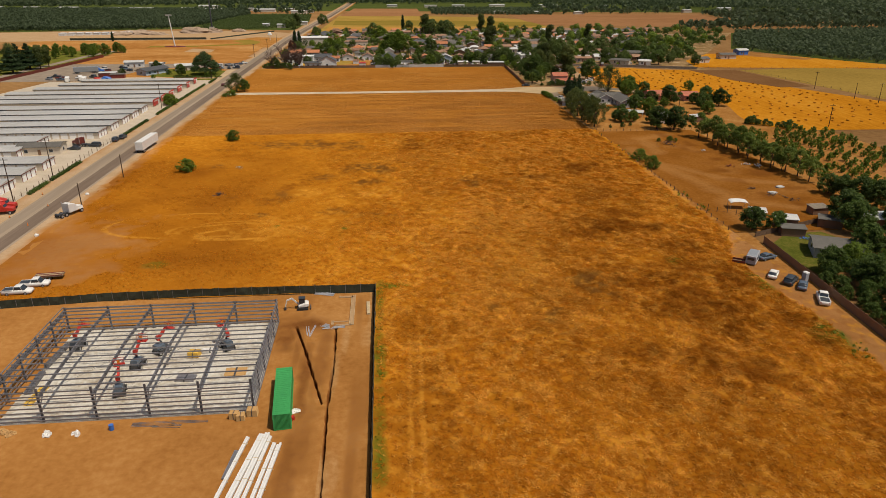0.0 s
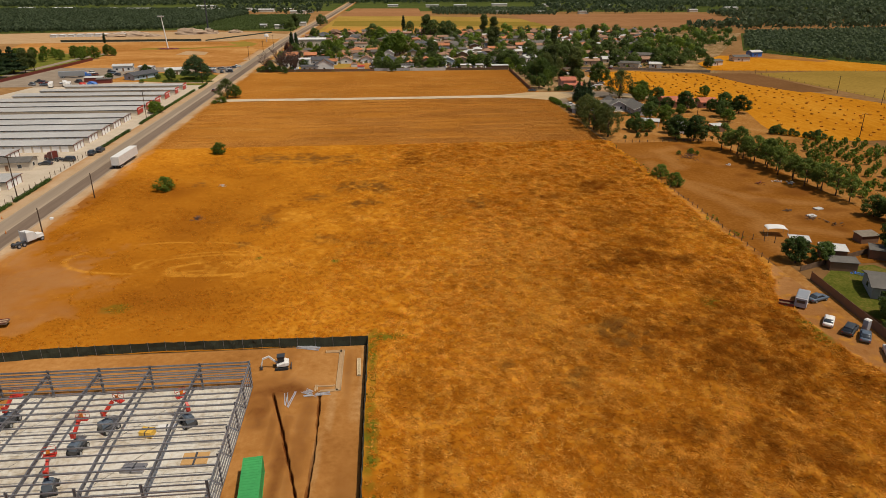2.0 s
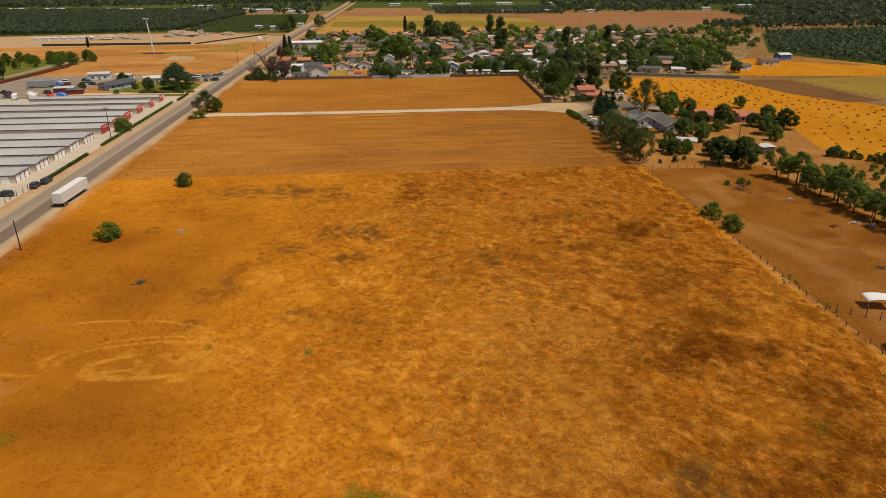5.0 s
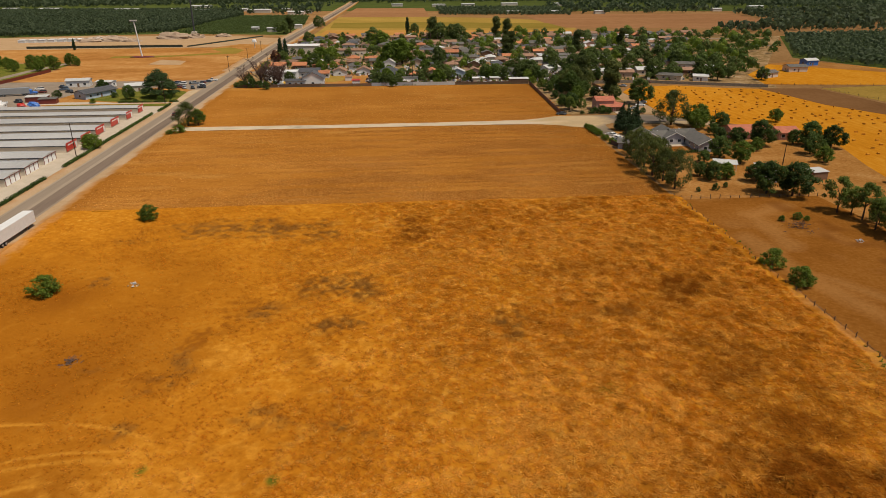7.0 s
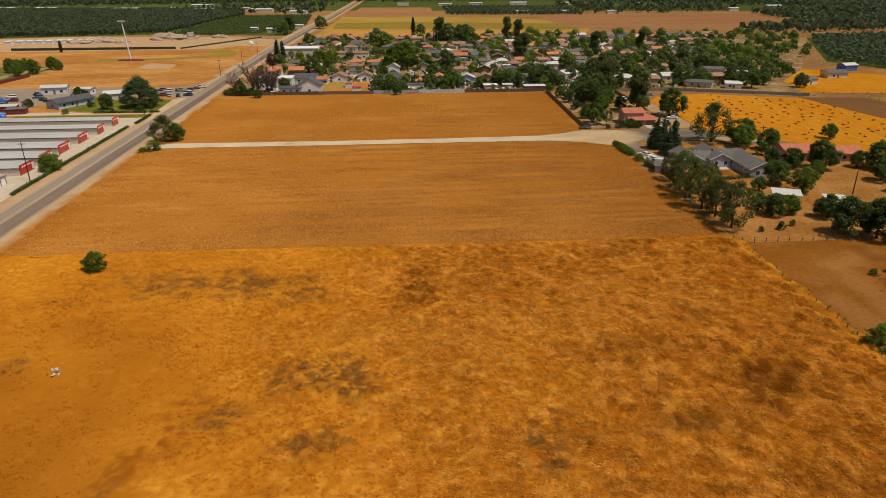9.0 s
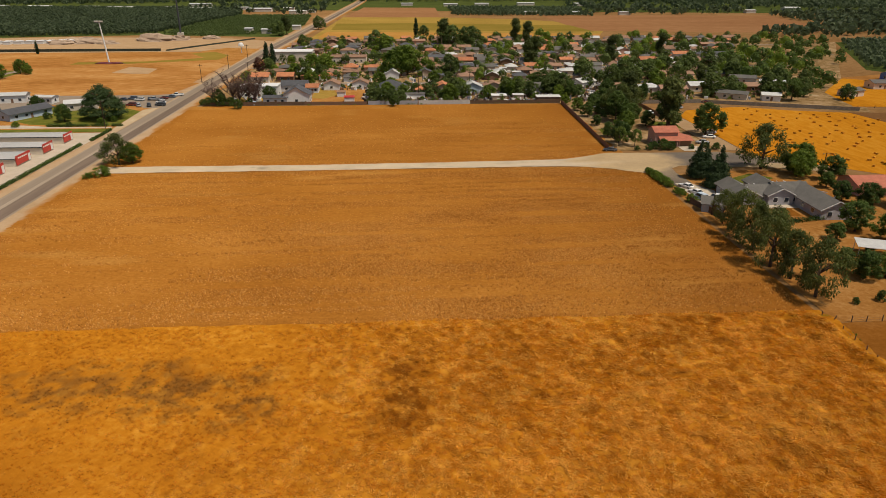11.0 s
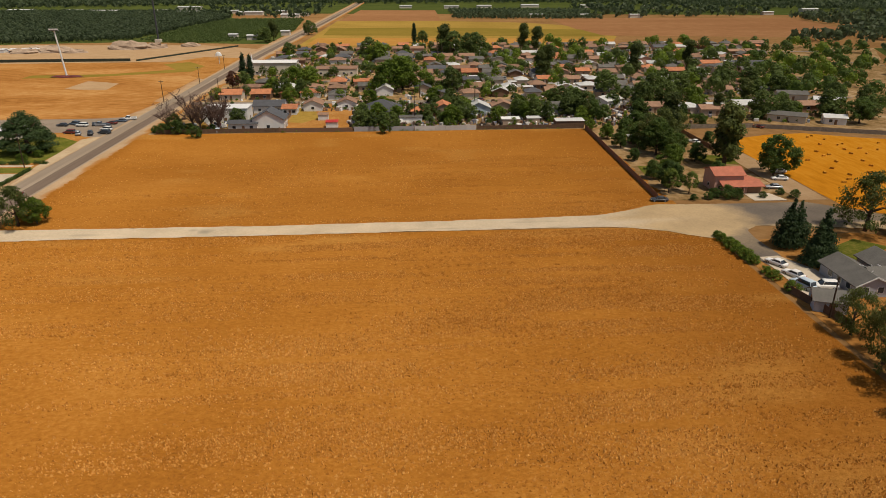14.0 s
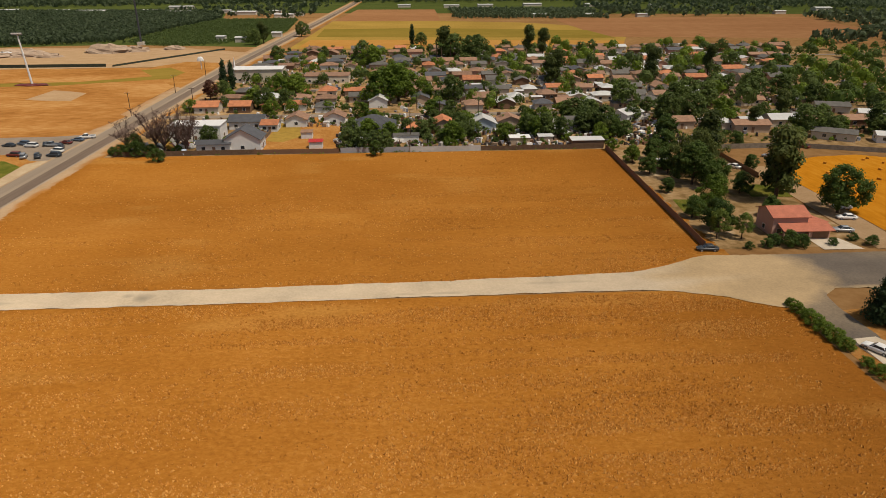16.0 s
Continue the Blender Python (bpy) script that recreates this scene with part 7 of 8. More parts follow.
ob = thing("radio_mast", -197.5, 842, 0, 0, "very tall thin dark radio mast", "mast")
part("mast", Geo().tube((0, 0, 0), (0, 0, 75), 0.9, 0.5, 6), M_DARK, ob)
part("mast_base", Geo().box(0, 0, 0, 5, 5, 2.5), M_CREAM, ob)
ob = thing("dish_antenna", -108, 690, 0, 0, "white dish on a short post", "dish antenna")
part("post", Geo().tube((0, 0, 0), (0, 0, 5), 0.3, 0.25, 8), M_WHITE, ob)
part("dish", Geo().lump(0, 0, 5, 2.2, 1.2, 2.6, random.Random(2), 0.05, 10, 4), M_WHITE, ob)
# rubble and soil heaps, far tents
hp = random.Random(12)
for x, y, r, h in ((-205, 790, 16, 6), (-185, 795, 10, 4), (-250, 770, 14, 3.5), (-272, 765, 12, 3), (-235, 765, 10, 2.5), (-262, 780, 14, 4), (-160, 806, 8, 3)):
    structure("rubble_heap", Geo().lump(x, y, 0, r, r * 0.7, h, hp, 0.25, 12, 5), M_ROCK, "pale heap of rubble and soil", "rubble heap")
for k in range(9):
    shed(-330 + k * 8, 760 + k * 1.5, 6, 6, 2.4, 0, M_WHITE, M_WHITE, "white tent in a dirt yard")
board_fence(-300, 704, -172, 706, 2.0, M_SCREEN, "dark screened fence across the yard", 12)
board_fence(-168, 706, -120, 800, 1.2, M_SCREEN, "dark screened fence beside the yard", 12)


# ---- vehicles ----
def ring_box(yy, hw, z0, z1, r=0.12):
    """A rounded rectangle across the vehicle at yy."""
    r = min(r, hw * 0.4, (z1 - z0) * 0.45)
    return [(-hw, yy, z0 + r), (-hw + r, yy, z0), (hw - r, yy, z0), (hw, yy, z0 + r), (hw, yy, z1 - r), (hw - r, yy, z1), (-hw + r, yy, z1), (-hw, yy, z1 - r)]


def wheel(parent, x, y, r=0.33, w=0.22):
    ob = part("wheel", Geo().tube((x - w / 2, y, r), (x + w / 2, y, r), r, None, 14), M_BLACK, parent, "black tyre")
    part("rim", Geo().tube((x - w / 2 - 0.01, y, r), (x + w / 2 + 0.01, y, r), r * 0.6, None, 10), M_SILVER, ob)


def car(x, y, rz, kind, material, label, name="car", group="", fine=True):
    """A car that looks to local +y; kind sedan, suv, pickup or van."""
    ob = thing(name, x, y, 0.03 if (x > 110 and y > 440) else 0.07, rz, label, "pickup truck" if kind == "pickup" else "car", group)
    L, hw, top, deck = {"sedan": (4.6, 0.88, 1.42, 0.92), "suv": (4.8, 0.94, 1.75, 1.05), "pickup": (5.6, 0.98, 1.82, 1.08), "van": (5.0, 0.98, 1.95, 1.10)}[kind]
    h = L / 2
    b = [ring_box(-h, hw * 0.86, 0.38, deck * 0.92), ring_box(-h + 0.18, hw * 0.97, 0.27, deck * 0.98), ring_box(-h * 0.4, hw, 0.24, deck), ring_box(h * 0.35, hw, 0.24, deck), ring_box(h * 0.62, hw * 0.98, 0.25, deck * 0.95),
         ring_box(h - 0.2, hw * 0.94, 0.28, deck * 0.83), ring_box(h, hw * 0.82, 0.36, deck * 0.70)]
    body = part("body", Geo().loft(b), material, ob, "", True)
    if kind == "pickup":
        c0, c1, c2, c3 = -0.35, -0.15, 0.95, 1.65
        part("cargo_bed", Geo().box(0, -h + 1.15, deck * 0.72, hw * 1.62, 1.9, deck * 0.30), M_CHARCOAL, body, "dark open cargo bed")
        for s in (-1, 1):
            part("bed_rail", Geo().box(s * hw * 0.93, -h + 1.15, deck - 0.05, 0.12, 2.1, 0.12), material, body)
    elif kind == "sedan":
        c0, c1, c2, c3 = -1.75, -1.05, 0.25, 1.0
    else:
        c0, c1, c2, c3 = -2.25, -2.0, 0.45, 1.15
    g = Geo().loft([ring_box(c0, hw * 0.86, deck - 0.05, deck + 0.04, 0.03), ring_box(c1, hw * 0.80, deck - 0.05, top - 0.05, 0.08), ring_box(c2, hw * 0.80, deck - 0.05, top - 0.05, 0.08), ring_box(c3, hw * 0.88, deck - 0.05, deck + 0.02, 0.03)])
    part("cabin_glass", g, M_GLASS, ob, "dark window glass", True)
    part("roof", Geo().loft([ring_box(c1 - 0.06, hw * 0.72, top - 0.10, top - 0.02, 0.04), ring_box(c1 + 0.12, hw * 0.76, top - 0.11, top, 0.04), ring_box(c2 - 0.12, hw * 0.76, top - 0.11, top, 0.04), ring_box(c2 + 0.06, hw * 0.72, top - 0.10, top - 0.03, 0.04)]), material, ob, "", True)
    for yy in (c1, c2) if fine else ():
        for s in (-1, 1):
            part("pillar", Geo().beam((s * hw * 0.81, yy + (0.5 if yy == c2 else -0.4) * (1 if kind == "sedan" else 0.6), deck), (s * hw * 0.76, yy, top - 0.05), 0.08, 0.08), material, ob)
    for s in (-1, 1):
        for yy in (-h * 0.6, h * 0.62):
            wheel(ob, s * (hw - 0.10), yy)
        if not fine:
            continue
        part("headlight", Geo().box(s * hw * 0.66, h - 0.09, deck * 0.58, 0.32, 0.12, 0.14), M_WHITE, ob)
        part("tail_light", Geo().box(s * hw * 0.72, -h + 0.05, deck * 0.68, 0.24, 0.12, 0.16), M_RED, ob)
    return ob


# by the dirt lane
car(81.8, 124.4, -38, "sedan", M_WHITE, "small white sedan parked on the dirt lane")
car(83.6, 121.0, -48, "suv", M_CHARCOAL, "dark suv parked beside the board fence")
car(84.8, 118.6, -36, "sedan", M_SLATE, "slate blue car parked on the dirt lane")
car(85.2, 112.5, -25, "pickup", M_WHITE, "white pickup truck parked on the dirt lane")
car(85.4, 133.5, -70, "sedan", M_SLATE, "grey-blue car parked beside the sheds")
ob = thing("camper_van", 81.6, 132.6, 0.05, -38, "grey and white motorhome parked by the field", "camper van")
part("body", Geo().loft([ring_box(-3.2, 1.05, 0.5, 2.7), ring_box(-3.0, 1.12, 0.45, 2.85), ring_box(1.3, 1.12, 0.45, 2.85), ring_box(2.0, 1.08, 0.45, 2.7), ring_box(2.3, 1.0, 0.45, 1.7), ring_box(3.2, 0.9, 0.5, 1.15)]), M_GREYW, ob)
part("roof_panel", Geo().loft([ring_box(-2.9, 1.0, 2.83, 2.92), ring_box(1.2, 1.0, 2.83, 2.92)]), M_SILVER, ob)
part("stripe", Geo().box(0, -0.9, 1.2, 2.28, 4.0, 0.3), M_DARK, ob)
part("skirt", Geo().box(0, -0.9, 0.55, 2.27, 4.0, 0.25), M_WHITE, ob)
part("rear_window", Geo().box(0, -3.2, 1.6, 1.5, 0.12, 0.7), M_GLASS, ob)
part("windscreen", Geo().box(0, 2.12, 1.75, 1.7, 0.25, 0.65), M_GLASS, ob)
for s in (-1, 1):
    part("side_window", Geo().box(s * 1.13, -0.8, 1.65, 0.04, 1.8, 0.6), M_GLASS, ob)
    for yy in (-1.9, 2.3):
        wheel(ob, s * 0.95, yy, 0.38)
ob.scale = (0.95, 0.95, 0.8)
ob = thing("utility_trailer", 77.8, 131.6, 0.03, 60, "small rusty flatbed utility trailer", "trailer")
part("bed", Geo().box(0, 0, 0.5, 1.6, 2.6, 0.12), M_WOOD, ob)
for s in (-1, 1):
    part("side_board", Geo().box(s * 0.8, 0, 0.6, 0.06, 2.6, 0.4), M_MAROON, ob)
    wheel(ob, s * 0.85, -0.1)
ob = thing("toilet_cabin", 87.2, 121.8, 0.02, 20, "pale grey portable toilet cabin", "toilet cabin")
part("cabin", Geo().box(0, 0, 0, 1.1, 1.1, 2.1), M_GREYW, ob)
part("roof", Geo().box(0, 0, 2.1, 1.2, 1.2, 0.2, 0, 0.7), M_WHITE, ob)
ob.scale = (0.85, 0.85, 0.9)
# driveway cars
car(91.0, 345.0, 30, "sedan", M_WHITE, "white car parked along the driveway hedge")
car(91.5, 339.3, 25, "sedan", M_WHITE, "white car parked along the driveway hedge")
car(90.6, 334.4, 20, "van", M_BLUEW, "pale van parked beside a shed")
car(94.5, 333.6, 80, "suv", M_WHITE, "white car parked before a garage")
car(123.5, 404.5, 80, "sedan", M_WHITE, "white car parked on a dirt track")
car(117.5, 396.5, 80, "sedan", M_SILVER, "silver car parked beside the pink house")
car(81.5, 387.4, 85, "sedan", M_CHARCOAL, "dark car parked at the lane's end")
car(127, 412, 80, "sedan", M_WHITE, "white car parked on a dirt track")
car(117, 451, 30, "sedan", M_WHITE, "white car parked in a yard")
# road and yards
car(-91.2, 402.0, 0, "sedan", M_MAROON, "dark car driving on the road")
car(-100.8, 268.5, 0, "suv", M_CHARCOAL, "dark suv parked at the roadside")
car(-102.0, 264.0, 5, "suv", M_CHARCOAL, "dark suv parked at the roadside")
car(-106.5, 255.5, 80, "suv", M_CHARCOAL, "dark car parked in the storage yard")
car(-112, 251.0, 90, "sedan", M_CHARCOAL, "dark car parked at the storage office")
pk = random.Random(8)
paints = [(M_WHITE, "white"), (M_CHARCOAL, "dark"), (M_SILVER, "silver"), (M_MAROON, "maroon"), (M_SLATE, "blue-grey"), (M_CHARCOAL, "dark")]
for k, (x, y) in enumerate(((-113, 493), (-109, 495), (-106, 493.5), (-103, 497), (-100.8, 501), (-98.8, 479), (-100.5, 485), (-103.5, 478), (-108, 478), (-112, 480), (-117, 496), (-121, 494), (-99, 505), (-101.5, 490))):
    m, word = paints[k % 6]
    car(x, y, pk.choice((70, 80, 100, 20)), pk.choice(("sedan", "suv", "pickup")), m, word + " car parked in a row beside the road", group="parked row", fine=False)
for k, (x, y) in enumerate(((2, 541), (28, 541.5), (-30, 561), (-18, 607), (50, 540), (70, 606), (14, 668), (90, 668), (-50, 606), (110, 536), (152, 474), (134, 462))):
    m, word = paints[(k * 5 + 1) % 6]
    car(x, y, 90 if k < 10 else 40, pk.choice(("sedan", "suv")), m, word + " car parked in town", fine=False)


def semi_trailer(x, y, rz, L, material, label):
    ob = thing("semi_trailer", x, y, 0.06, rz, label, "semi-trailer")
    box_ = part("cargo_box", Geo().box(0, 0, 1.15, 2.55, L, 2.85), material, ob)
    g = Geo()
    for i in range(int(L / 0.6)):
        for s in (-1, 1):
            g.box(s * 1.285, -L / 2 + 0.3 + i * 0.6, 1.2, 0.02, 0.06, 2.75)
    part("side_ribs", g, material, box_)
    part("rear_frame", Geo().box(0, -L / 2 - 0.03, 1.1, 2.6, 0.06, 0.25), M_SILVER, ob)
    for s in (-1, 1):
        for yy in (-L / 2 + 1.2, -L / 2 + 2.5):
            wheel(ob, s * 0.95, yy, 0.5, 0.55)
        part("landing_leg", Geo().box(s * 0.8, L / 2 - 3, 0, 0.15, 0.15, 1.2), M_DARK, ob)
    part("chassis", Geo().box(0, 0, 0.85, 1.0, L - 1, 0.3), M_DARK, ob)
    return ob


semi_trailer(-86.2, 251.5, -2, 16.1, M_WHITE, "long white semi-trailer parked on the road shoulder")
semi_trailer(-190, 462, -75, 14.5, M_SILVER, "silver semi-trailer in the truck yard")


def tractor_truck(x, y, rz, material, label):
    ob = thing("truck_tractor", x, y, 0.06, rz, label, "truck")
    part("hood", Geo().loft([ring_box(1.0, 1.0, 0.8, 2.0), ring_box(2.8, 0.85, 0.8, 1.75), ring_box(3.1, 0.75, 0.85, 1.6)]), material, ob)
    part("cab", Geo().loft([ring_box(-1.4, 1.2, 0.8, 3.2), ring_box(-0.2, 1.2, 0.8, 3.1), ring_box(0.6, 1.15, 0.8, 2.8), ring_box(1.1, 1.1, 0.8, 2.0)]), material, ob)
    part("windscreen", Geo().beam((0, 0.78, 2.5), (0, 1.14, 1.95), 1.9, 0.08), M_GLASS, ob)
    part("chassis", Geo().box(0, -2.4, 0.7, 0.9, 4.0, 0.3), M_DARK, ob)
    for s in (-1, 1):
        part("exhaust", Geo().tube((s * 1.1, -1.5, 0.8), (s * 1.1, -1.5, 3.6), 0.08, None, 8), M_SILVER, ob)
        part("fender", Geo().box(s * 0.98, 2.3, 0.9, 0.35, 1.2, 0.25), material, ob)
        for yy in (-3.6, -2.3, 2.3):
            wheel(ob, s * 1.0, yy, 0.5, 0.4)
    return ob


tractor_truck(-101.2, 179.5, -85, M_RED, "bright red truck tractor parked at the roadside")
tractor_truck(-102.4, 183.0, -85, M_RED, "bright red truck tractor parked at the roadside")
tractor_truck(-183.0, 464.5, -75, M_BLUE, "blue truck tractor before a silver trailer")
tractor_truck(-112.5, 257.5, 60, M_MAROON, "maroon truck tractor parked in the storage yard")
for x, y, rz in ((-186, 424, 20), (-180, 428, 25), (-176, 423, 15)):
    ob = thing("camper_trailer", x, y, 0.08, rz, "white travel trailer parked in the yard", "trailer", "yard trailers")
    part("body", Geo().loft([ring_box(-3.4, 1.1, 0.5, 2.6, 0.3), ring_box(-3.0, 1.2, 0.45, 2.9, 0.3), ring_box(3.0, 1.2, 0.45, 2.9, 0.3), ring_box(3.4, 1.0, 0.6, 2.4, 0.3)]), M_WHITE, ob)
    part("window", Geo().box(1.21, 0.4, 1.5, 0.04, 1.6, 0.6), M_GLASS, ob)
    for s in (-1, 1):
        wheel(ob, s * 1.0, 0)
for x, y in ((-168, 434), (-165, 430), (-171, 430)):
    ob = thing("tarped_heap", x, y, 0.06, 0, "heap under a blue tarpaulin", "tarpaulin heap", "yard clutter")
    part("tarp", Geo().lump(0, 0, 0, 2.4, 1.8, 1.6, random.Random(int(-x)), 0.25, 9, 4), M_BLUE if x > -170 else M_RED, ob)

for k, (x, y) in enumerate(((-200, 432), (-196, 438), (-192, 430), (-201, 444), (-184, 437), (-178, 441), (-174, 452), (-180, 470), (-172, 478), (-166, 470), (-186, 480), (-176, 486))):
    m, word = paints[(k * 7 + 2) % 6]
    car(x, y, pk.choice((10, 60, 100)), pk.choice(("pickup", "suv", "van")), m, word + " work vehicle parked in the truck yard", group="yard vehicles", fine=False)
tractor_truck(-83.0, 178.0, -28, M_WHITE, "white day-cab truck tractor parked on the road shoulder")
# sacks and cones at the roadside
for x, y in ((-84.5, 161.7), (-85.6, 195.0)):
    ob = thing("sand_bag_heap", x, y, 0.05, 0, "small pale heap of sacks on the shoulder", "sack heap", "roadside sacks")
    part("sacks", Geo().lump(0, 0, 0, 0.6, 0.45, 0.6, random.Random(3), 0.2), M_WHITE, ob)
for x, y in ((-92.0, 184.8), (-98.5, 196), (-90.1, 169.3), (-97.8, 176)):
    ob = thing("traffic_cone", x, y, 0.085, 0, "orange traffic cone on the road", "traffic cone", "traffic cones")
    part("base", Geo().box(0, 0, 0, 0.42, 0.42, 0.05), M_BLACK, ob)
    part("cone", Geo().tube((0, 0, 0.05), (0, 0, 0.75), 0.16, 0.03, 10), M_ORANGE, ob)
# pickups behind the site fence
car(-73.0, 128.6, -88, "pickup", M_WHITE, "white work pickup parked behind the site fence")
car(-71.3, 132.0, -84, "pickup", M_WHITE, "white work pickup loaded with tools")
ob = thing("flatbed_trailer", -70.0, 135.6, 0.06, -82, "flatbed trailer loaded with timber and pipes", "trailer")
part("bed", Geo().box(0, 0, 0.7, 2.0, 5.6, 0.18), M_WOOD, ob)
for k in range(5):
    part("pipe", Geo().tube((-0.8 + k * 0.4, -2.6, 0.98), (-0.75 + k * 0.4, 2.7, 0.98), 0.1, None, 8), M_LUMBER if k % 2 else M_MAROON, ob)
for s in (-1, 1):
    for yy in (-0.7, 0.3):
        wheel(ob, s * 1.1, yy)

# ---- building site ----
X0, X1, Y0, Y1 = -55.9, -19.4, 85.1, 112.0      # steel frame outline, turned a little about its south-east corner
SKEW = 0.5
turned_at = lambda x, y: (X1 + (x - X1) * math.cos(radians(SKEW)) - (y - Y0) * math.sin(radians(SKEW)), Y0 + (x - X1) * math.sin(radians(SKEW)) + (y - Y0) * math.cos(radians(SKEW)))
slab = thing("floor_slab", *turned_at((X0 + 0.8 + X1) / 2, (Y0 + Y1) / 2), 0, SKEW, "pale new concrete floor slab in panels", "floor slab")
W, D = X1 - X0 - 0.8, Y1 - Y0 + 0.4
for i in range(9):
    for j in range(6):
        part("slab_panel", Geo().box(-W / 2 + (i + 0.5) * W / 9, -D / 2 + (j + 0.5) * D / 6, -0.05, W / 9 - 0.06, D / 6 - 0.06, 0.22), M_SLAB, slab)
part("joint_bed", Geo().box(0, 0, -0.06, W - 0.1, D - 0.1, 0.19), M_CONCRETE, slab)

frame_ob = thing("steel_frame", *turned_at(X0, Y0), 0.17, SKEW, "grey steel portal frame of a building under construction", "steel frame")
LX, LY, EAVE, BACK, POST = X1 - X0, Y1 - Y0, 4.05, 3.95, 5.5


def i_beam(name, p0, p1, deep, parent, mat_=None):
    """An I section from p0 to p1."""
    g = Geo()
    p0, p1 = Vector(p0), Vector(p1)
    d = (p1 - p0).normalized()
    up = Vector((0, 0, 1)) if abs(d.z) < 0.9 else Vector((1, 0, 0))
    off = (up - d * up.dot(d)).normalized() * deep / 2
    g.beam(p0 + off, p1 + off, 0.2, 0.03) if abs(d.z) < 0.9 else g.box(p0.x + deep / 2, p0.y, p0.z, 0.03, 0.2, p1.z - p0.z)
    g.beam(p0 - off, p1 - off, 0.2, 0.03) if abs(d.z) < 0.9 else g.box(p0.x - deep / 2, p0.y, p0.z, 0.03, 0.2, p1.z - p0.z)
    g.beam(p0, p1, 0.03, deep) if abs(d.z) < 0.9 else g.box(p0.x, p0.y, p0.z, deep, 0.03, p1.z - p0.z)
    return part(name, g, mat_ or M_STEEL, parent)


for i in range(6):
    x = i * LX / 5
    i_beam("column", (x, 0, 0), (x, 0, POST), 0.28, frame_ob)
    i_beam("column", (x, LY, 0), (x, LY, POST - 0.75), 0.28, frame_ob)
    if 0 < i < 5:
        i_beam("rafter", (x, 0.1, EAVE), (x, LY * 0.5, EAVE + 0.55), 0.5, frame_ob)
        i_beam("rafter", (x, LY * 0.5, EAVE + 0.55), (x, LY - 0.1, BACK), 0.5, frame_ob)
        for yy, s in ((0, 1), (LY, -1)):
            part("knee_brace", Geo().beam((x, yy + s * 0.15, EAVE - 1.5), (x, yy + s * 1.6, EAVE + 0.0), 0.12, 0.12), M_STEEL, frame_ob)
    else:
        i_beam("rafter", (x, 0.1, EAVE), (x, LY - 0.1, BACK), 0.35, frame_ob)
        for k in range(1, 5):
            yy = k * LY / 5
            i_beam("end_column", (x, yy, 0), (x, yy, POST - 0.6), 0.2, frame_ob)
for k in range(18):
    yy = (k + 0.5) * LY / 18
    zz = EAVE + 0.35 + (0.55 * (1 - abs(yy / LY - 0.5) * 2)) + (BACK - EAVE) * yy / LY
    part("purlin", Geo().beam((0, yy, zz), (LX, yy, zz), 0.09, 0.2), M_STEEL2, frame_ob)
for yy in (0.0, LY):
    for zz in (0.35, 1.0, 1.7, 2.4, 3.2, 3.9, EAVE + 0.3):
        part("girt", Geo().beam((0, yy + (-0.2 if yy == 0 else 0.2), zz), (LX, yy + (-0.2 if yy == 0 else 0.2), zz), 0.08, 0.18), M_STEEL2, frame_ob)
    if yy:
        part("parapet_rail", Geo().beam((0, yy, POST - 0.9), (LX, yy, POST - 0.9), 0.07, 0.12), M_STEEL2, frame_ob)
for xx in (0.0, LX):
    for zz in (0.35, 1.0, 1.8, 2.6, 3.4, 4.2, POST - 0.7):
        s = -0.2 if xx == 0 else 0.2
        part("girt", Geo().beam((xx + s, 0, zz), (xx + s, LY, zz), 0.08, 0.18), M_STEEL2, frame_ob)
for xx, a, b in ((LX + 0.1, 0, LY / 5), (LX + 0.1, LY * 0.6, LY * 0.8), (-0.1, LY * 0.2, LY * 0.4)):
    part("cross_brace", Geo().beam((xx, a, 0.2), (xx, b, 4.8), 0.04, 0.04), M_STEEL, frame_ob)
    part("cross_brace", Geo().beam((xx, b, 0.2), (xx, a, 4.8), 0.04, 0.04), M_STEEL, frame_ob)
for i in (1, 3):
    for k in range(3):
        part("roof_brace", Geo().beam((i * LX / 5, k * LY / 3 + 0.2, EAVE + 0.3), ((i + 1) * LX / 5, (k + 1) * LY / 3 - 0.2, EAVE + 0.5), 0.03, 0.03), M_STEEL, frame_ob)


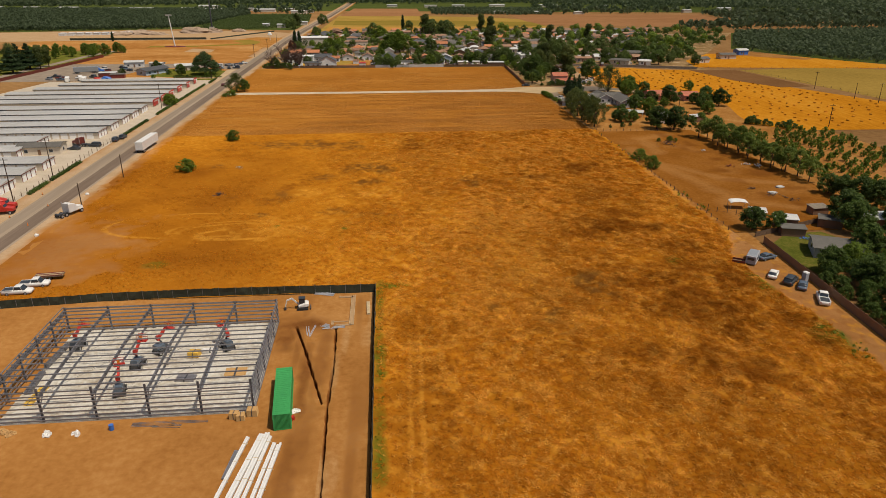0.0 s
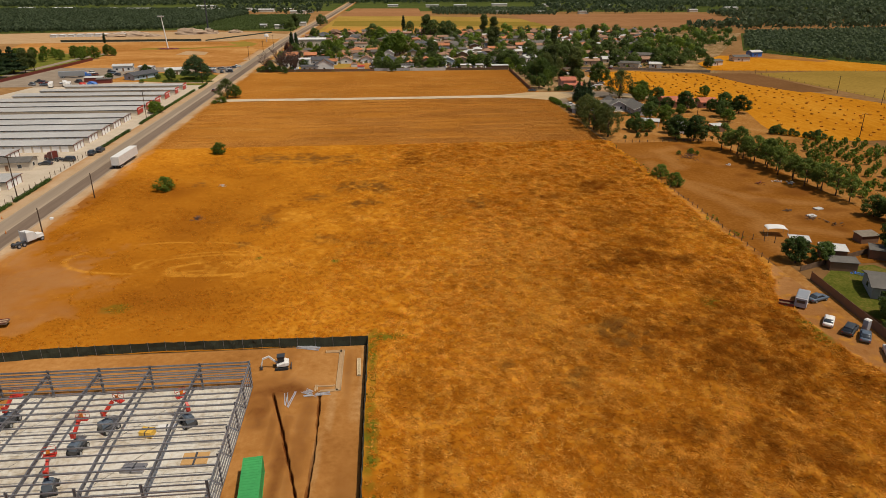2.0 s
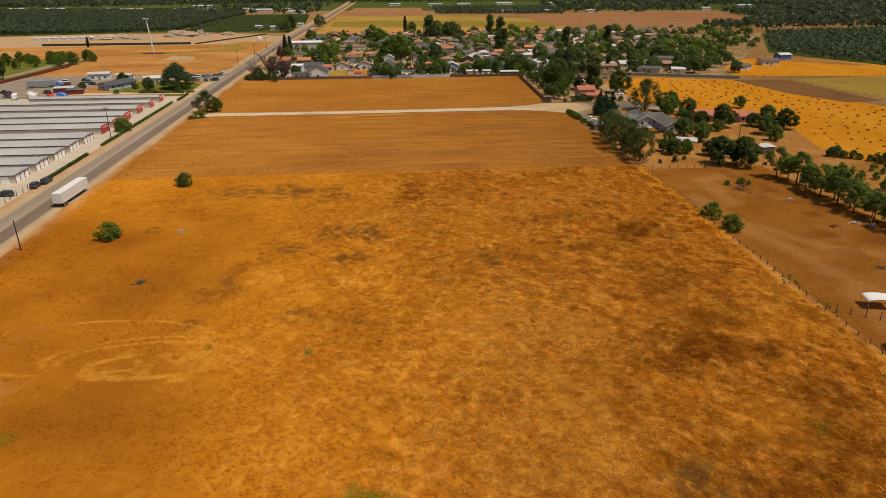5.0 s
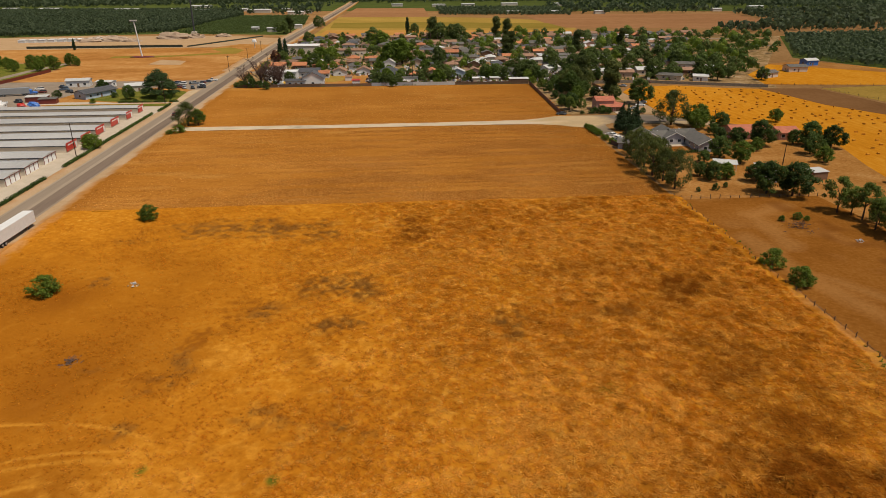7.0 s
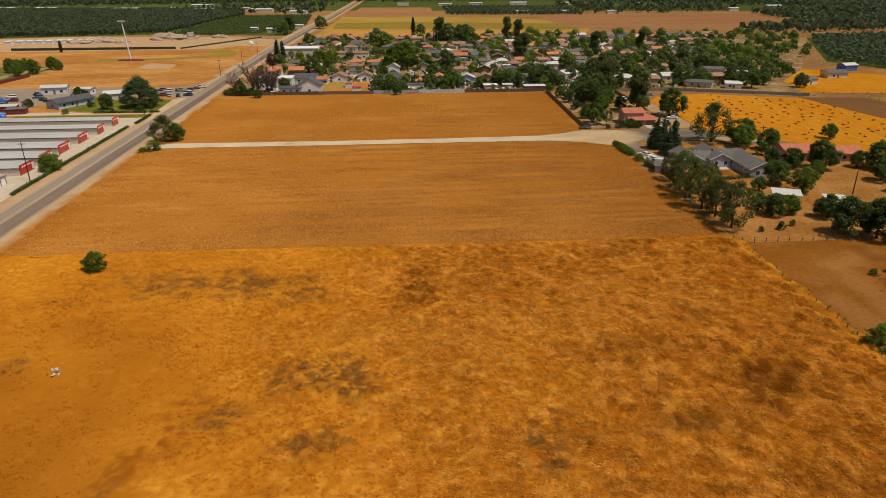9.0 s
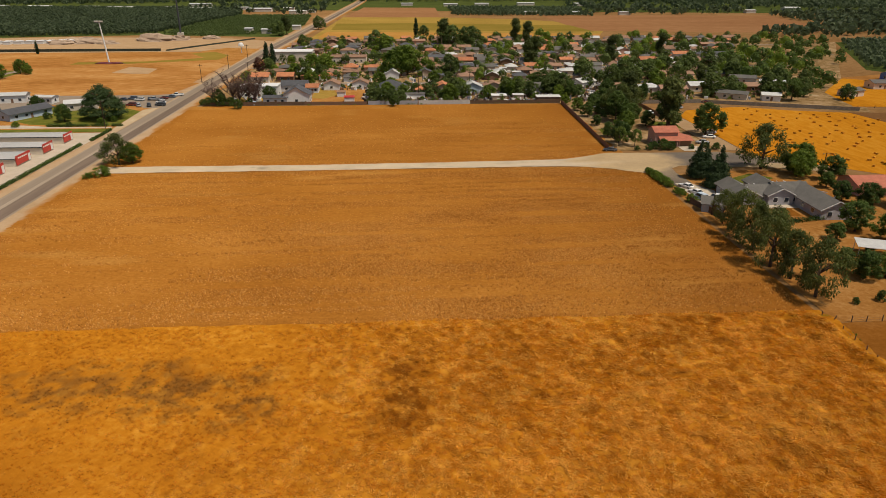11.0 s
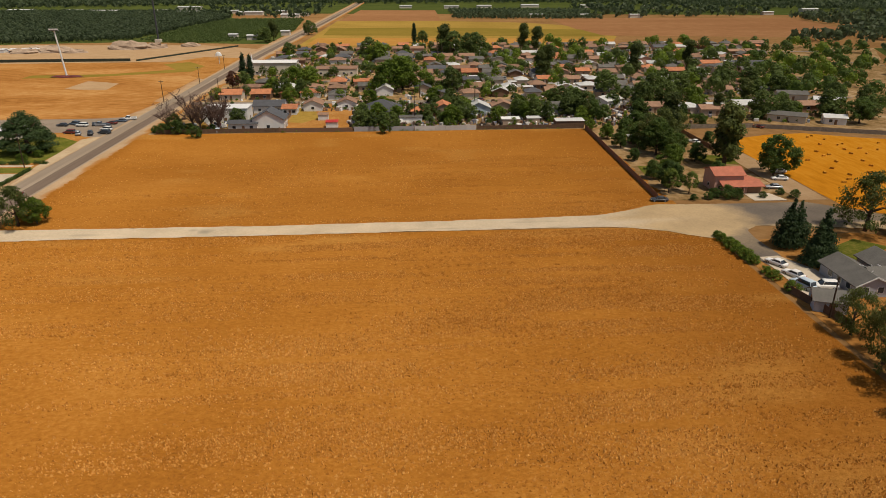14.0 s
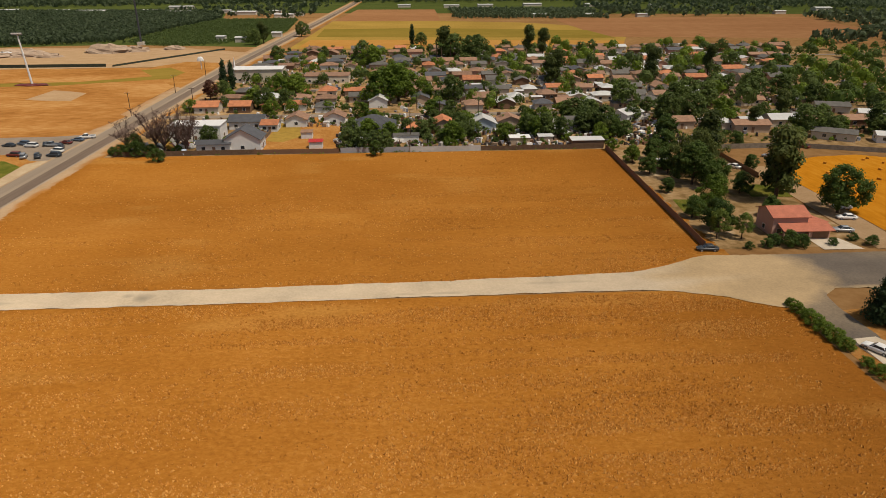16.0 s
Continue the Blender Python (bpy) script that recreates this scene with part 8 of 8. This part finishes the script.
def boom_lift(x, y, rz, reach, label):
    """A wheeled lift with a folded red boom and basket."""
    ob = thing("boom_lift", x, y, 0.17, rz, label, "boom lift", "boom lifts")
    ob.scale = (0.8, 0.8, 1.0)
    part("chassis", Geo().loft([ring_box(-1.5, 0.8, 0.35, 0.95), ring_box(1.5, 0.8, 0.35, 0.95)]), M_DARK, ob)
    for s in (-1, 1):
        for yy in (-1.1, 1.1):
            wheel(ob, s * 0.95, yy, 0.45, 0.35)
    part("turret", Geo().loft([ring_box(-1.5, 0.75, 0.95, 1.9, 0.2), ring_box(0.5, 0.75, 0.95, 1.8, 0.2)]), M_SLATE, ob)
    part("lower_boom", Geo().beam((0, 0.5, 1.4), (0, -0.5, reach * 0.72), 0.28, 0.28), M_DARK, ob, "dark grey boom")
    part("upper_boom", Geo().beam((0.3, -0.6, reach * 0.72), (0.3, 1.5, reach), 0.42, 0.42), M_RED, ob, "red boom")
    part("linkage", Geo().box(0.15, -0.6, reach * 0.72 - 0.4, 0.7, 0.5, 0.8), M_RED, ob)
    basket = part("basket", Geo().box(0.3, 2.6, reach - 0.5, 1.9, 1.0, 0.12), M_RED, ob, "red work basket")
    for a in (-0.6, 1.2):
        for b in (2.15, 3.05):
            part("basket_post", Geo().tube((a, b, reach - 0.4), (a, b, reach + 0.6), 0.035, None, 6), M_RED, basket)
    for zz in (reach + 0.1, reach + 0.6):
        part("basket_rail", Geo().beam((-0.6, 2.15, zz), (1.2, 2.15, zz), 0.05, 0.05), M_RED, basket)
        part("basket_rail", Geo().beam((-0.6, 3.05, zz), (1.2, 3.05, zz), 0.05, 0.05), M_RED, basket)
    part("control_box", Geo().box(0.3, 2.25, reach + 0.05, 0.5, 0.25, 0.5), M_ORANGE, basket)


boom_lift(-40.3, 91.2, 14, 4.2, "red boom lift standing on the slab")
boom_lift(-40.0, 98.6, -8, 4.2, "red boom lift with raised arm on the slab")
boom_lift(-37.6, 103.0, -35, 4.2, "red boom lift beside another on the slab")
boom_lift(-52.1, 105.6, -12, 3.8, "red boom lift near the rear columns")
boom_lift(-26.9, 103.4, 35, 4.0, "red boom lift near the rear corner")
for x, y, w, d, h, m, label in ((-31.9, 101.4, 1.8, 1.4, 0.9, M_YELLOW, "yellow tool chest on the slab"), (-29.6, 102.6, 2.6, 0.9, 0.5, M_WHITE, "white stack of sheets on the slab"), (-24.1, 95.9, 3.4, 2.4, 0.08, M_CARDBOARD, "brown plywood sheets on the slab"),
                                (-31.5, 94.5, 3.0, 1.8, 0.3, M_STEEL2, "stack of grey steel angles on the slab"), (-21.9, 83.7, 1.3, 1.0, 1.0, M_CARDBOARD, "opened cardboard crate beside the frame"), (-20.9, 83.3, 1.2, 1.1, 0.9, M_CARDBOARD, "cardboard crate beside the frame"),
                                (-19.4, 84.2, 1.5, 1.2, 1.1, M_CARDBOARD, "stacked pallet of boxes beside the frame"), (-54.4, 95, 0.9, 6, 0.5, M_STEEL, "bundle of dark steel on the slab"), (-52.6, 91.5, 1.2, 5, 0.3, M_YELLOW, "yellow steel bundle on the slab"),
                                (-54.5, 103, 0.8, 7, 0.6, M_STEEL, "bundle of dark steel on the slab")):
    ob = thing("material_stack", x, y, 0.17 if y > 84.4 else 0.1, pk.uniform(-15, 15), label, "stack")
    part("load", Geo().box(0, 0, 0, w, d, h, 0, 0.96), m, ob)
    part("strap", Geo().box(0, 0, 0.0, w * 0.08, d * 1.02, h + 0.015), M_DARK, ob)
for x, y, m, label in ((-46.9, 82.0, M_WHITE, "white plastic sacks heaped on the dirt"), (-43.1, 81.7, M_WHITE, "small pile of white scrap on the dirt"), (-51.9, 82.3, M_CARDBOARD, "crumpled packing material on the dirt"), (-53.5, 83.0, M_CARDBOARD, "crumpled packing material on the dirt"),
                       (-13.4, 84.6, M_WHITE, "white sack beside the container")):
    ob = thing("scrap_heap", x, y, 0.08, 0, label, "scrap heap", "site scrap")
    for k in range(4):
        part("sack", Geo().lump(pk.uniform(-0.5, 0.5), pk.uniform(-0.4, 0.4), 0, pk.uniform(0.3, 0.5), pk.uniform(0.3, 0.45), pk.uniform(0.3, 0.6), pk, 0.3), m, ob)
ob = thing("barrel", -38.4, 82.3, 0.08, 0, "blue plastic drum on the dirt", "barrel")
part("drum", Geo().tube((0, 0, 0), (0, 0, 0.85), 0.32, None, 14), M_BLUE, ob)
part("rim", Geo().tube((0, 0, 0.83), (0, 0, 0.89), 0.34, None, 14), M_BLUE, ob)
ob = thing("fuel_can", -13.5, 82.6, 0.08, 0, "red fuel drum beside the container", "drum")
part("drum", Geo().tube((0, 0, 0), (0, 0, 0.6), 0.3, None, 12), M_RED, ob)
part("cap", Geo().tube((0.1, 0, 0.6), (0.1, 0, 0.66), 0.06, None, 8), M_BLACK, ob)
for x, y, n, L in ((-33, 83.2, 5, 6.0), (-28.0, 83.4, 3, 5.0), (-31, 82.6, 3, 4.0)):
    ob = thing("rod_bundle", x, y, 0.1, 88, "loose grey steel rods on the dirt", "steel rods", "loose rods")
    for k in range(n):
        a = pk.uniform(-0.15, 0.15)
        part("rod", Geo().beam((k * 0.25 - n * 0.12 - a, -L / 2, 0.04), (k * 0.25 - n * 0.12 + a, L / 2, 0.04), 0.08, 0.06), M_STEEL, ob)

# green shipping container with corrugated sides
ob = thing("shipping_container", -15.2, 86.4, 0.10, 5.5, "bright green corrugated steel shipping container", "shipping container")
CW, CL, CH = 2.44, 12.19, 2.6
part("roof", Geo().box(0, 0, CH - 0.06, CW, CL, 0.06), M_CONTAINER, ob)
part("floor", Geo().box(0, 0, 0, CW, CL, 0.16), M_CONTAINER, ob)
for a in (-1, 1):
    for b in (-1, 1):
        part("corner_post", Geo().box(a * (CW / 2 - 0.07), b * (CL / 2 - 0.07), 0.0, 0.16, 0.16, CH + 0.01), M_CONTAINER, ob)
for a in (-1, 1):
    g = Geo()
    n = 40
    outer, inner = [], []
    for i in range(n * 4 + 1):
        yy = -CL / 2 + 0.15 + (CL - 0.3) * i / (n * 4)
        k = (0, 0, 1, 1)[i % 4]
        outer.append((a * (CW / 2 - 0.03 - k * 0.04), yy))
    for i in range(n * 4):
        (xa, ya), (xb, yb) = outer[i], outer[i + 1]
        g.add([(xa, ya, 0.1), (xb, yb, 0.1), (xb, yb, CH - 0.04), (xa, ya, CH - 0.04), (xa - a * 0.03, ya, 0.1), (xb - a * 0.03, yb, 0.1), (xb - a * 0.03, yb, CH - 0.04), (xa - a * 0.03, ya, CH - 0.04)], [(0, 1, 2, 3), (7, 6, 5, 4)])
    part("side_wall", g, M_CONTAINER, ob)
g = Geo()
for i in range(14):
    g.box(-CW / 2 + 0.2 + i * (CW - 0.4) / 13, CL / 2 - 0.06 if False else -CL / 2 + 0.05, 0.12, 0.09, 0.07, CH - 0.2)
g.box(0, -CL / 2 + 0.10, 0.1, CW - 0.2, 0.04, CH - 0.12)
part("end_wall", g, M_CONTAINER, ob)
for s in (-1, 1):
    d = part("door", Geo().box(s * 0.58, CL / 2 - 0.05, 0.15, 1.12, 0.06, CH - 0.25), M_CONTAINER, ob)
    part("lock_bar", Geo().tube((s * 0.35, CL / 2, 0.2), (s * 0.35, CL / 2, CH - 0.2), 0.025, None, 6), M_SILVER, d)
roofribs = Geo()
for i in range(24):
    roofribs.box(0, -CL / 2 + 0.4 + i * 0.495, CH - 0.005, CW - 0.3, 0.2, 0.025)
part("roof_ribs", roofribs, M_CONTAINER, ob)

# bundles of white wall panels
for k, (xa, ya, xb, yb, w) in enumerate(((-19.1, 78.6, -21.6, 62, 0.5), (-17.3, 79.2, -20.4, 61, 0.75), (-16.5, 79.6, -19.3, 61, 0.7), (-16.0, 78.8, -18.3, 61, 0.45), (-15.3, 77.0, -17.3, 60, 0.5), (-14.6, 76.9, -16.4, 60, 0.6))):
    ob = thing("panel_bundle", (xa + xb) / 2, (ya + yb) / 2, 0.12, math.degrees(math.atan2(yb - ya, xb - xa)) - 90, "long white bundle of metal wall panels on the dirt", "panel bundle", "panel bundles")
    L = math.hypot(xb - xa, yb - ya)
    for j in range(2):
        part("panel", Geo().box((j - 0.5) * w * 0.5, pk.uniform(-0.2, 0.2), 0.1, w * 0.46, L, 0.28), M_WHITE, ob)
    for j in range(5):
        part("bearer", Geo().box(0, -L / 2 + 1 + j * (L - 2) / 4, 0, w + 0.2, 0.1, 0.1), M_LUMBER, ob)
        part("strap", Geo().box(0, -L / 2 + 1.4 + j * (L - 2) / 4.2, 0.1, w + 0.02, 0.08, 0.29), M_LUMBER, ob)
ob = thing("purlin_stack", -20.2, 73.5, 0.1, -6, "small stack of grey purlins on the dirt", "steel stack")
for k in range(4):
    part("purlin", Geo().box(k * 0.22 - 0.4, 0, 0, 0.18, 5.5, 0.2), M_STEEL2, ob)

# formwork, lumber and pipes
ob = thing("footing_form", -7.5, 116.1, 0.05, 0, "pale footing trench with timber forms", "formwork")
for a, b, w, d in ((1.2, 0, 0.7, 12.0), (-0.2, 5.6, 2.6, 0.7), (-0.5, -5.9, 3.4, 0.5), (-2.2, -5.2, 0.35, 1.6), (-0.8, -4.6, 2.6, 0.3)):
    part("screed", Geo().box(a, b, 0.0, w, d, 0.16), M_SHOULDER, ob)
    part("board", Geo().box(a + w / 2 + 0.03, b, 0, 0.05, d, 0.3), M_LUMBER, ob)
    part("board", Geo().box(a - w / 2 - 0.03, b, 0, 0.05, d, 0.3), M_LUMBER, ob)
ob = thing("lumber_stack", -3.1, 116.4, 0.1, 2, "stack of pale timber planks beside the fence", "lumber")
for k in range(3):
    part("plank", Geo().box(k * 0.22 - 0.45, 0, 0, 0.19, 5.0, 0.28 + 0.05 * (k % 2)), M_LUMBER, ob)
for x, y, rz, n in ((-12.3, 122.8, 75, 6), (-11.2, 109.6, 60, 6), (-14.1, 108.0, 8, 3), (-13.2, 108.4, -5, 2), (-9.4, 109.0, 100, 3)):
    ob = thing("pipe_stack", x, y, 0.12, rz, "loose pale plastic pipes on the dirt", "pipes", "loose pipes")
    for k in range(n):
        a = pk.uniform(-0.3, 0.3)
        part("pipe", Geo().tube((k * 0.22 - a, -2.0, 0.08), (k * 0.22 + a, 2.0, 0.08), 0.07, None, 6), M_GREYW, ob)
# mini excavator
ob = thing("mini_excavator", -15.8, 117.4, 0.06, 95, "white and black mini excavator with lowered arm", "excavator")
for s in (-1, 1):
    part("track", Geo().loft([[(s * 0.75 + o, -1.1, 0.25), (s * 0.75 + o, -0.85, 0.02), (s * 0.75 + o, 0.85, 0.02), (s * 0.75 + o, 1.1, 0.25), (s * 0.75 + o, 0.85, 0.5), (s * 0.75 + o, -0.85, 0.5)] for o in (-0.18, 0.18)]), M_BLACK, ob)
part("house_body", Geo().loft([ring_box(-1.2, 0.6, 0.6, 1.4, 0.2), ring_box(-0.6, 0.85, 0.55, 1.5, 0.2), ring_box(0.7, 0.8, 0.55, 1.1, 0.2)]), M_WHITE, ob)
part("cab", Geo().loft([ring_box(-0.5, 0.5, 1.1, 2.3), ring_box(0.55, 0.5, 1.1, 2.3)]), M_GLASS, ob)
part("cab_roof", Geo().box(0, 0, 2.28, 1.15, 1.25, 0.12), M_CHARCOAL, ob)
part("boom", Geo().beam((0.1, 0.7, 1.0), (0.1, 1.9, 2.3), 0.2, 0.28), M_WHITE, ob)
part("boom", Geo().beam((0.1, 1.85, 2.3), (0.1, 2.9, 1.9), 0.2, 0.26), M_WHITE, ob)
part("dipper", Geo().beam((0.1, 2.85, 1.95), (0.1, 3.2, 0.6), 0.18, 0.2), M_WHITE, ob)
part("bucket", Geo().loft([[(-0.3, 3.0, 0.15), (-0.3, 3.5, 0.2), (-0.3, 3.25, 0.7)], [(0.5, 3.0, 0.15), (0.5, 3.5, 0.2), (0.5, 3.25, 0.7)]]), M_DARK, ob)
part("blade", Geo().box(0, -1.5, 0.1, 1.7, 0.12, 0.4), M_DARK, ob)

# ---- paddock and yard clutter ----
for x, y, w, h, label, m in ((114.7, 210.2, 2.2, 0.9, "rusty heap of scrap in the paddock", M_MAROON), (121.4, 211.8, 1.8, 0.7, "pale heap of scrap under the trees", M_LIGHTROOF), (124.1, 209.5, 1.8, 0.7, "pale heap of scrap under the trees", M_LIGHTROOF),
                             (109.2, 185.0, 1.4, 0.6, "heap of boards in the paddock", M_WOOD), (112.1, 179.2, 2.4, 0.5, "heap of boards in the paddock", M_WOOD), (115.9, 232.0, 1.3, 0.5, "small pale rock heap in the paddock", M_LIGHTROOF),
                             (107.0, 242.0, 6.0, 1.6, "grey brush pile of dead branches", M_TWIG), (115.6, 174, 2.6, 0.5, "heap of old timber in the paddock", M_WOOD), (101.2, 144.0, 1.8, 0.8, "heap under blue and white tarpaulins", M_BLUE),
                             (-47.6, 221.0, 1.7, 0.6, "small pale brush heap in dry grass", M_LIGHTROOF), (-47.7, 191.5, 1.9, 0.5, "grey heap of dead brush in dry grass", M_TWIG), (92.5, 117.5, 2.2, 0.9, "heap of pale dry palm fronds by the fence", M_LUMBER)):
    ob = thing("scrap_pile", x, y, 0.04, 0, label, "scrap pile")
    if m is M_TWIG:
        for k in range(48 if w < 3 else 80):
            a, r = pk.uniform(0, 6.28), w * abs(pk.gauss(0, 0.45))
            p = Vector((math.cos(a) * r, math.sin(a) * r, pk.uniform(0.0, h * max(0.1, 1 - r / w))))
            part("branch", Geo().beam(p, p + Vector((pk.uniform(-1, 1), pk.uniform(-1, 1), pk.uniform(-0.1, 0.5))) * 1.0, 0.08, 0.08), m, ob)
        continue
    for k in range(14):
        a, r = pk.uniform(0, 6.28), w * pk.uniform(0, 0.8)
        p = Vector((math.cos(a) * r, math.sin(a) * r, pk.uniform(0.02, h * (1 - r / w))))
        part("piece", Geo().beam(p, p + Vector((pk.uniform(-1, 1), pk.uniform(-1, 1), pk.uniform(-0.1, 0.4))) * w * 0.5, pk.uniform(0.06, 0.3), 0.08), m, ob)
for x, y in ((113.2, 180.6), (118.5, 186.0)):
    ob = thing("feed_board", x, y, 0.06, 20, "pale board lying in the paddock", "board", "paddock boards")
    part("sheet", Geo().box(0, 0, 0.0, 2.4, 1.5, 0.35), M_LIGHTROOF, ob)
    part("bearer", Geo().box(0, 0.82, 0.0, 2.2, 0.1, 0.3), M_WOOD, ob)
sheet("small_lawn", [(90.5, 141), (98, 148), (108, 149), (112, 140), (106, 127), (92, 124)], 0.06, M_LAWN, "green backyard lawn", "lawn")
sheet("house_lawn", [(104, 351), (116, 358), (121, 353), (110, 345)], 0.10, M_LAWN, "small green front lawn", "lawn")
for x, y in ((115, 428), (103, 455), (92, 416)):
    sheet("yard_lawn", [(x - 6, y - 5), (x + 5, y - 6), (x + 6, y + 5), (x - 5, y + 6)], 0.085, M_LAWN, "patchy backyard lawn", "lawn")
# junk beneath the bare trees at the town's corner
for k in range(34):
    x, y = pk.uniform(-79, -54), pk.uniform(478.4, 490)
    m, word = pk.choice(((M_YELLOW, "yellow"), (M_WHITE, "white"), (M_BLUEW, "pale blue"), (M_YELLOW, "yellow"), (M_MAROON, "rusty"), (M_WHITE, "white"), (M_DARK, "dark")))
    ob = thing("junk_item", x, y, 0.03, pk.uniform(0, 180), word + " junk machine part in a crowded yard", "junk", "yard junk")
    part("hull", Geo().loft([ring_box(-1.2, 0.6, 0.2, 0.9), ring_box(0.2, 0.8, 0.1, 1.9), ring_box(1.2, 0.6, 0.2, 0.8)]), m, ob)
    part("base", Geo().box(0, 0, 0, 1.0, 2.0, 0.2), M_DARK, ob)

# hay bales, in loose rows
bale = Geo().box(0, 0, 0, 1.2, 0.6, 0.55).mesh("bale", M_HAY)
hay = random.Random(17)
HAY_POLY = [(132, 392), (165, 356), (174, 322), (166, 297), (162, 278), (172, 268), (250, 264), (250, 318), (222, 378), (206, 440), (181, 451), (164, 459), (146, 456), (134, 446)]
row_y, made = 272.0, 0
while row_y < 460:
    x = 126 + hay.uniform(0, 6)
    while x < 252:
        px, py = x + hay.uniform(-1.5, 1.5), row_y + hay.uniform(-2.5, 2.5)
        if in_poly(np.array([px]), np.array([py]), HAY_POLY)[0] and hay.random() < 0.75:
            ob = new("hay_bale", bale)
            ob.matrix_basis = pose(px, py, 0.05, 0, 0, hay.uniform(0, 180))
            tagged(ob, "small rectangular straw bale on cut stubble", "hay bale", "hay bales")
            made += 1
        x += hay.uniform(3.9, 7.2)
    row_y += 7.2
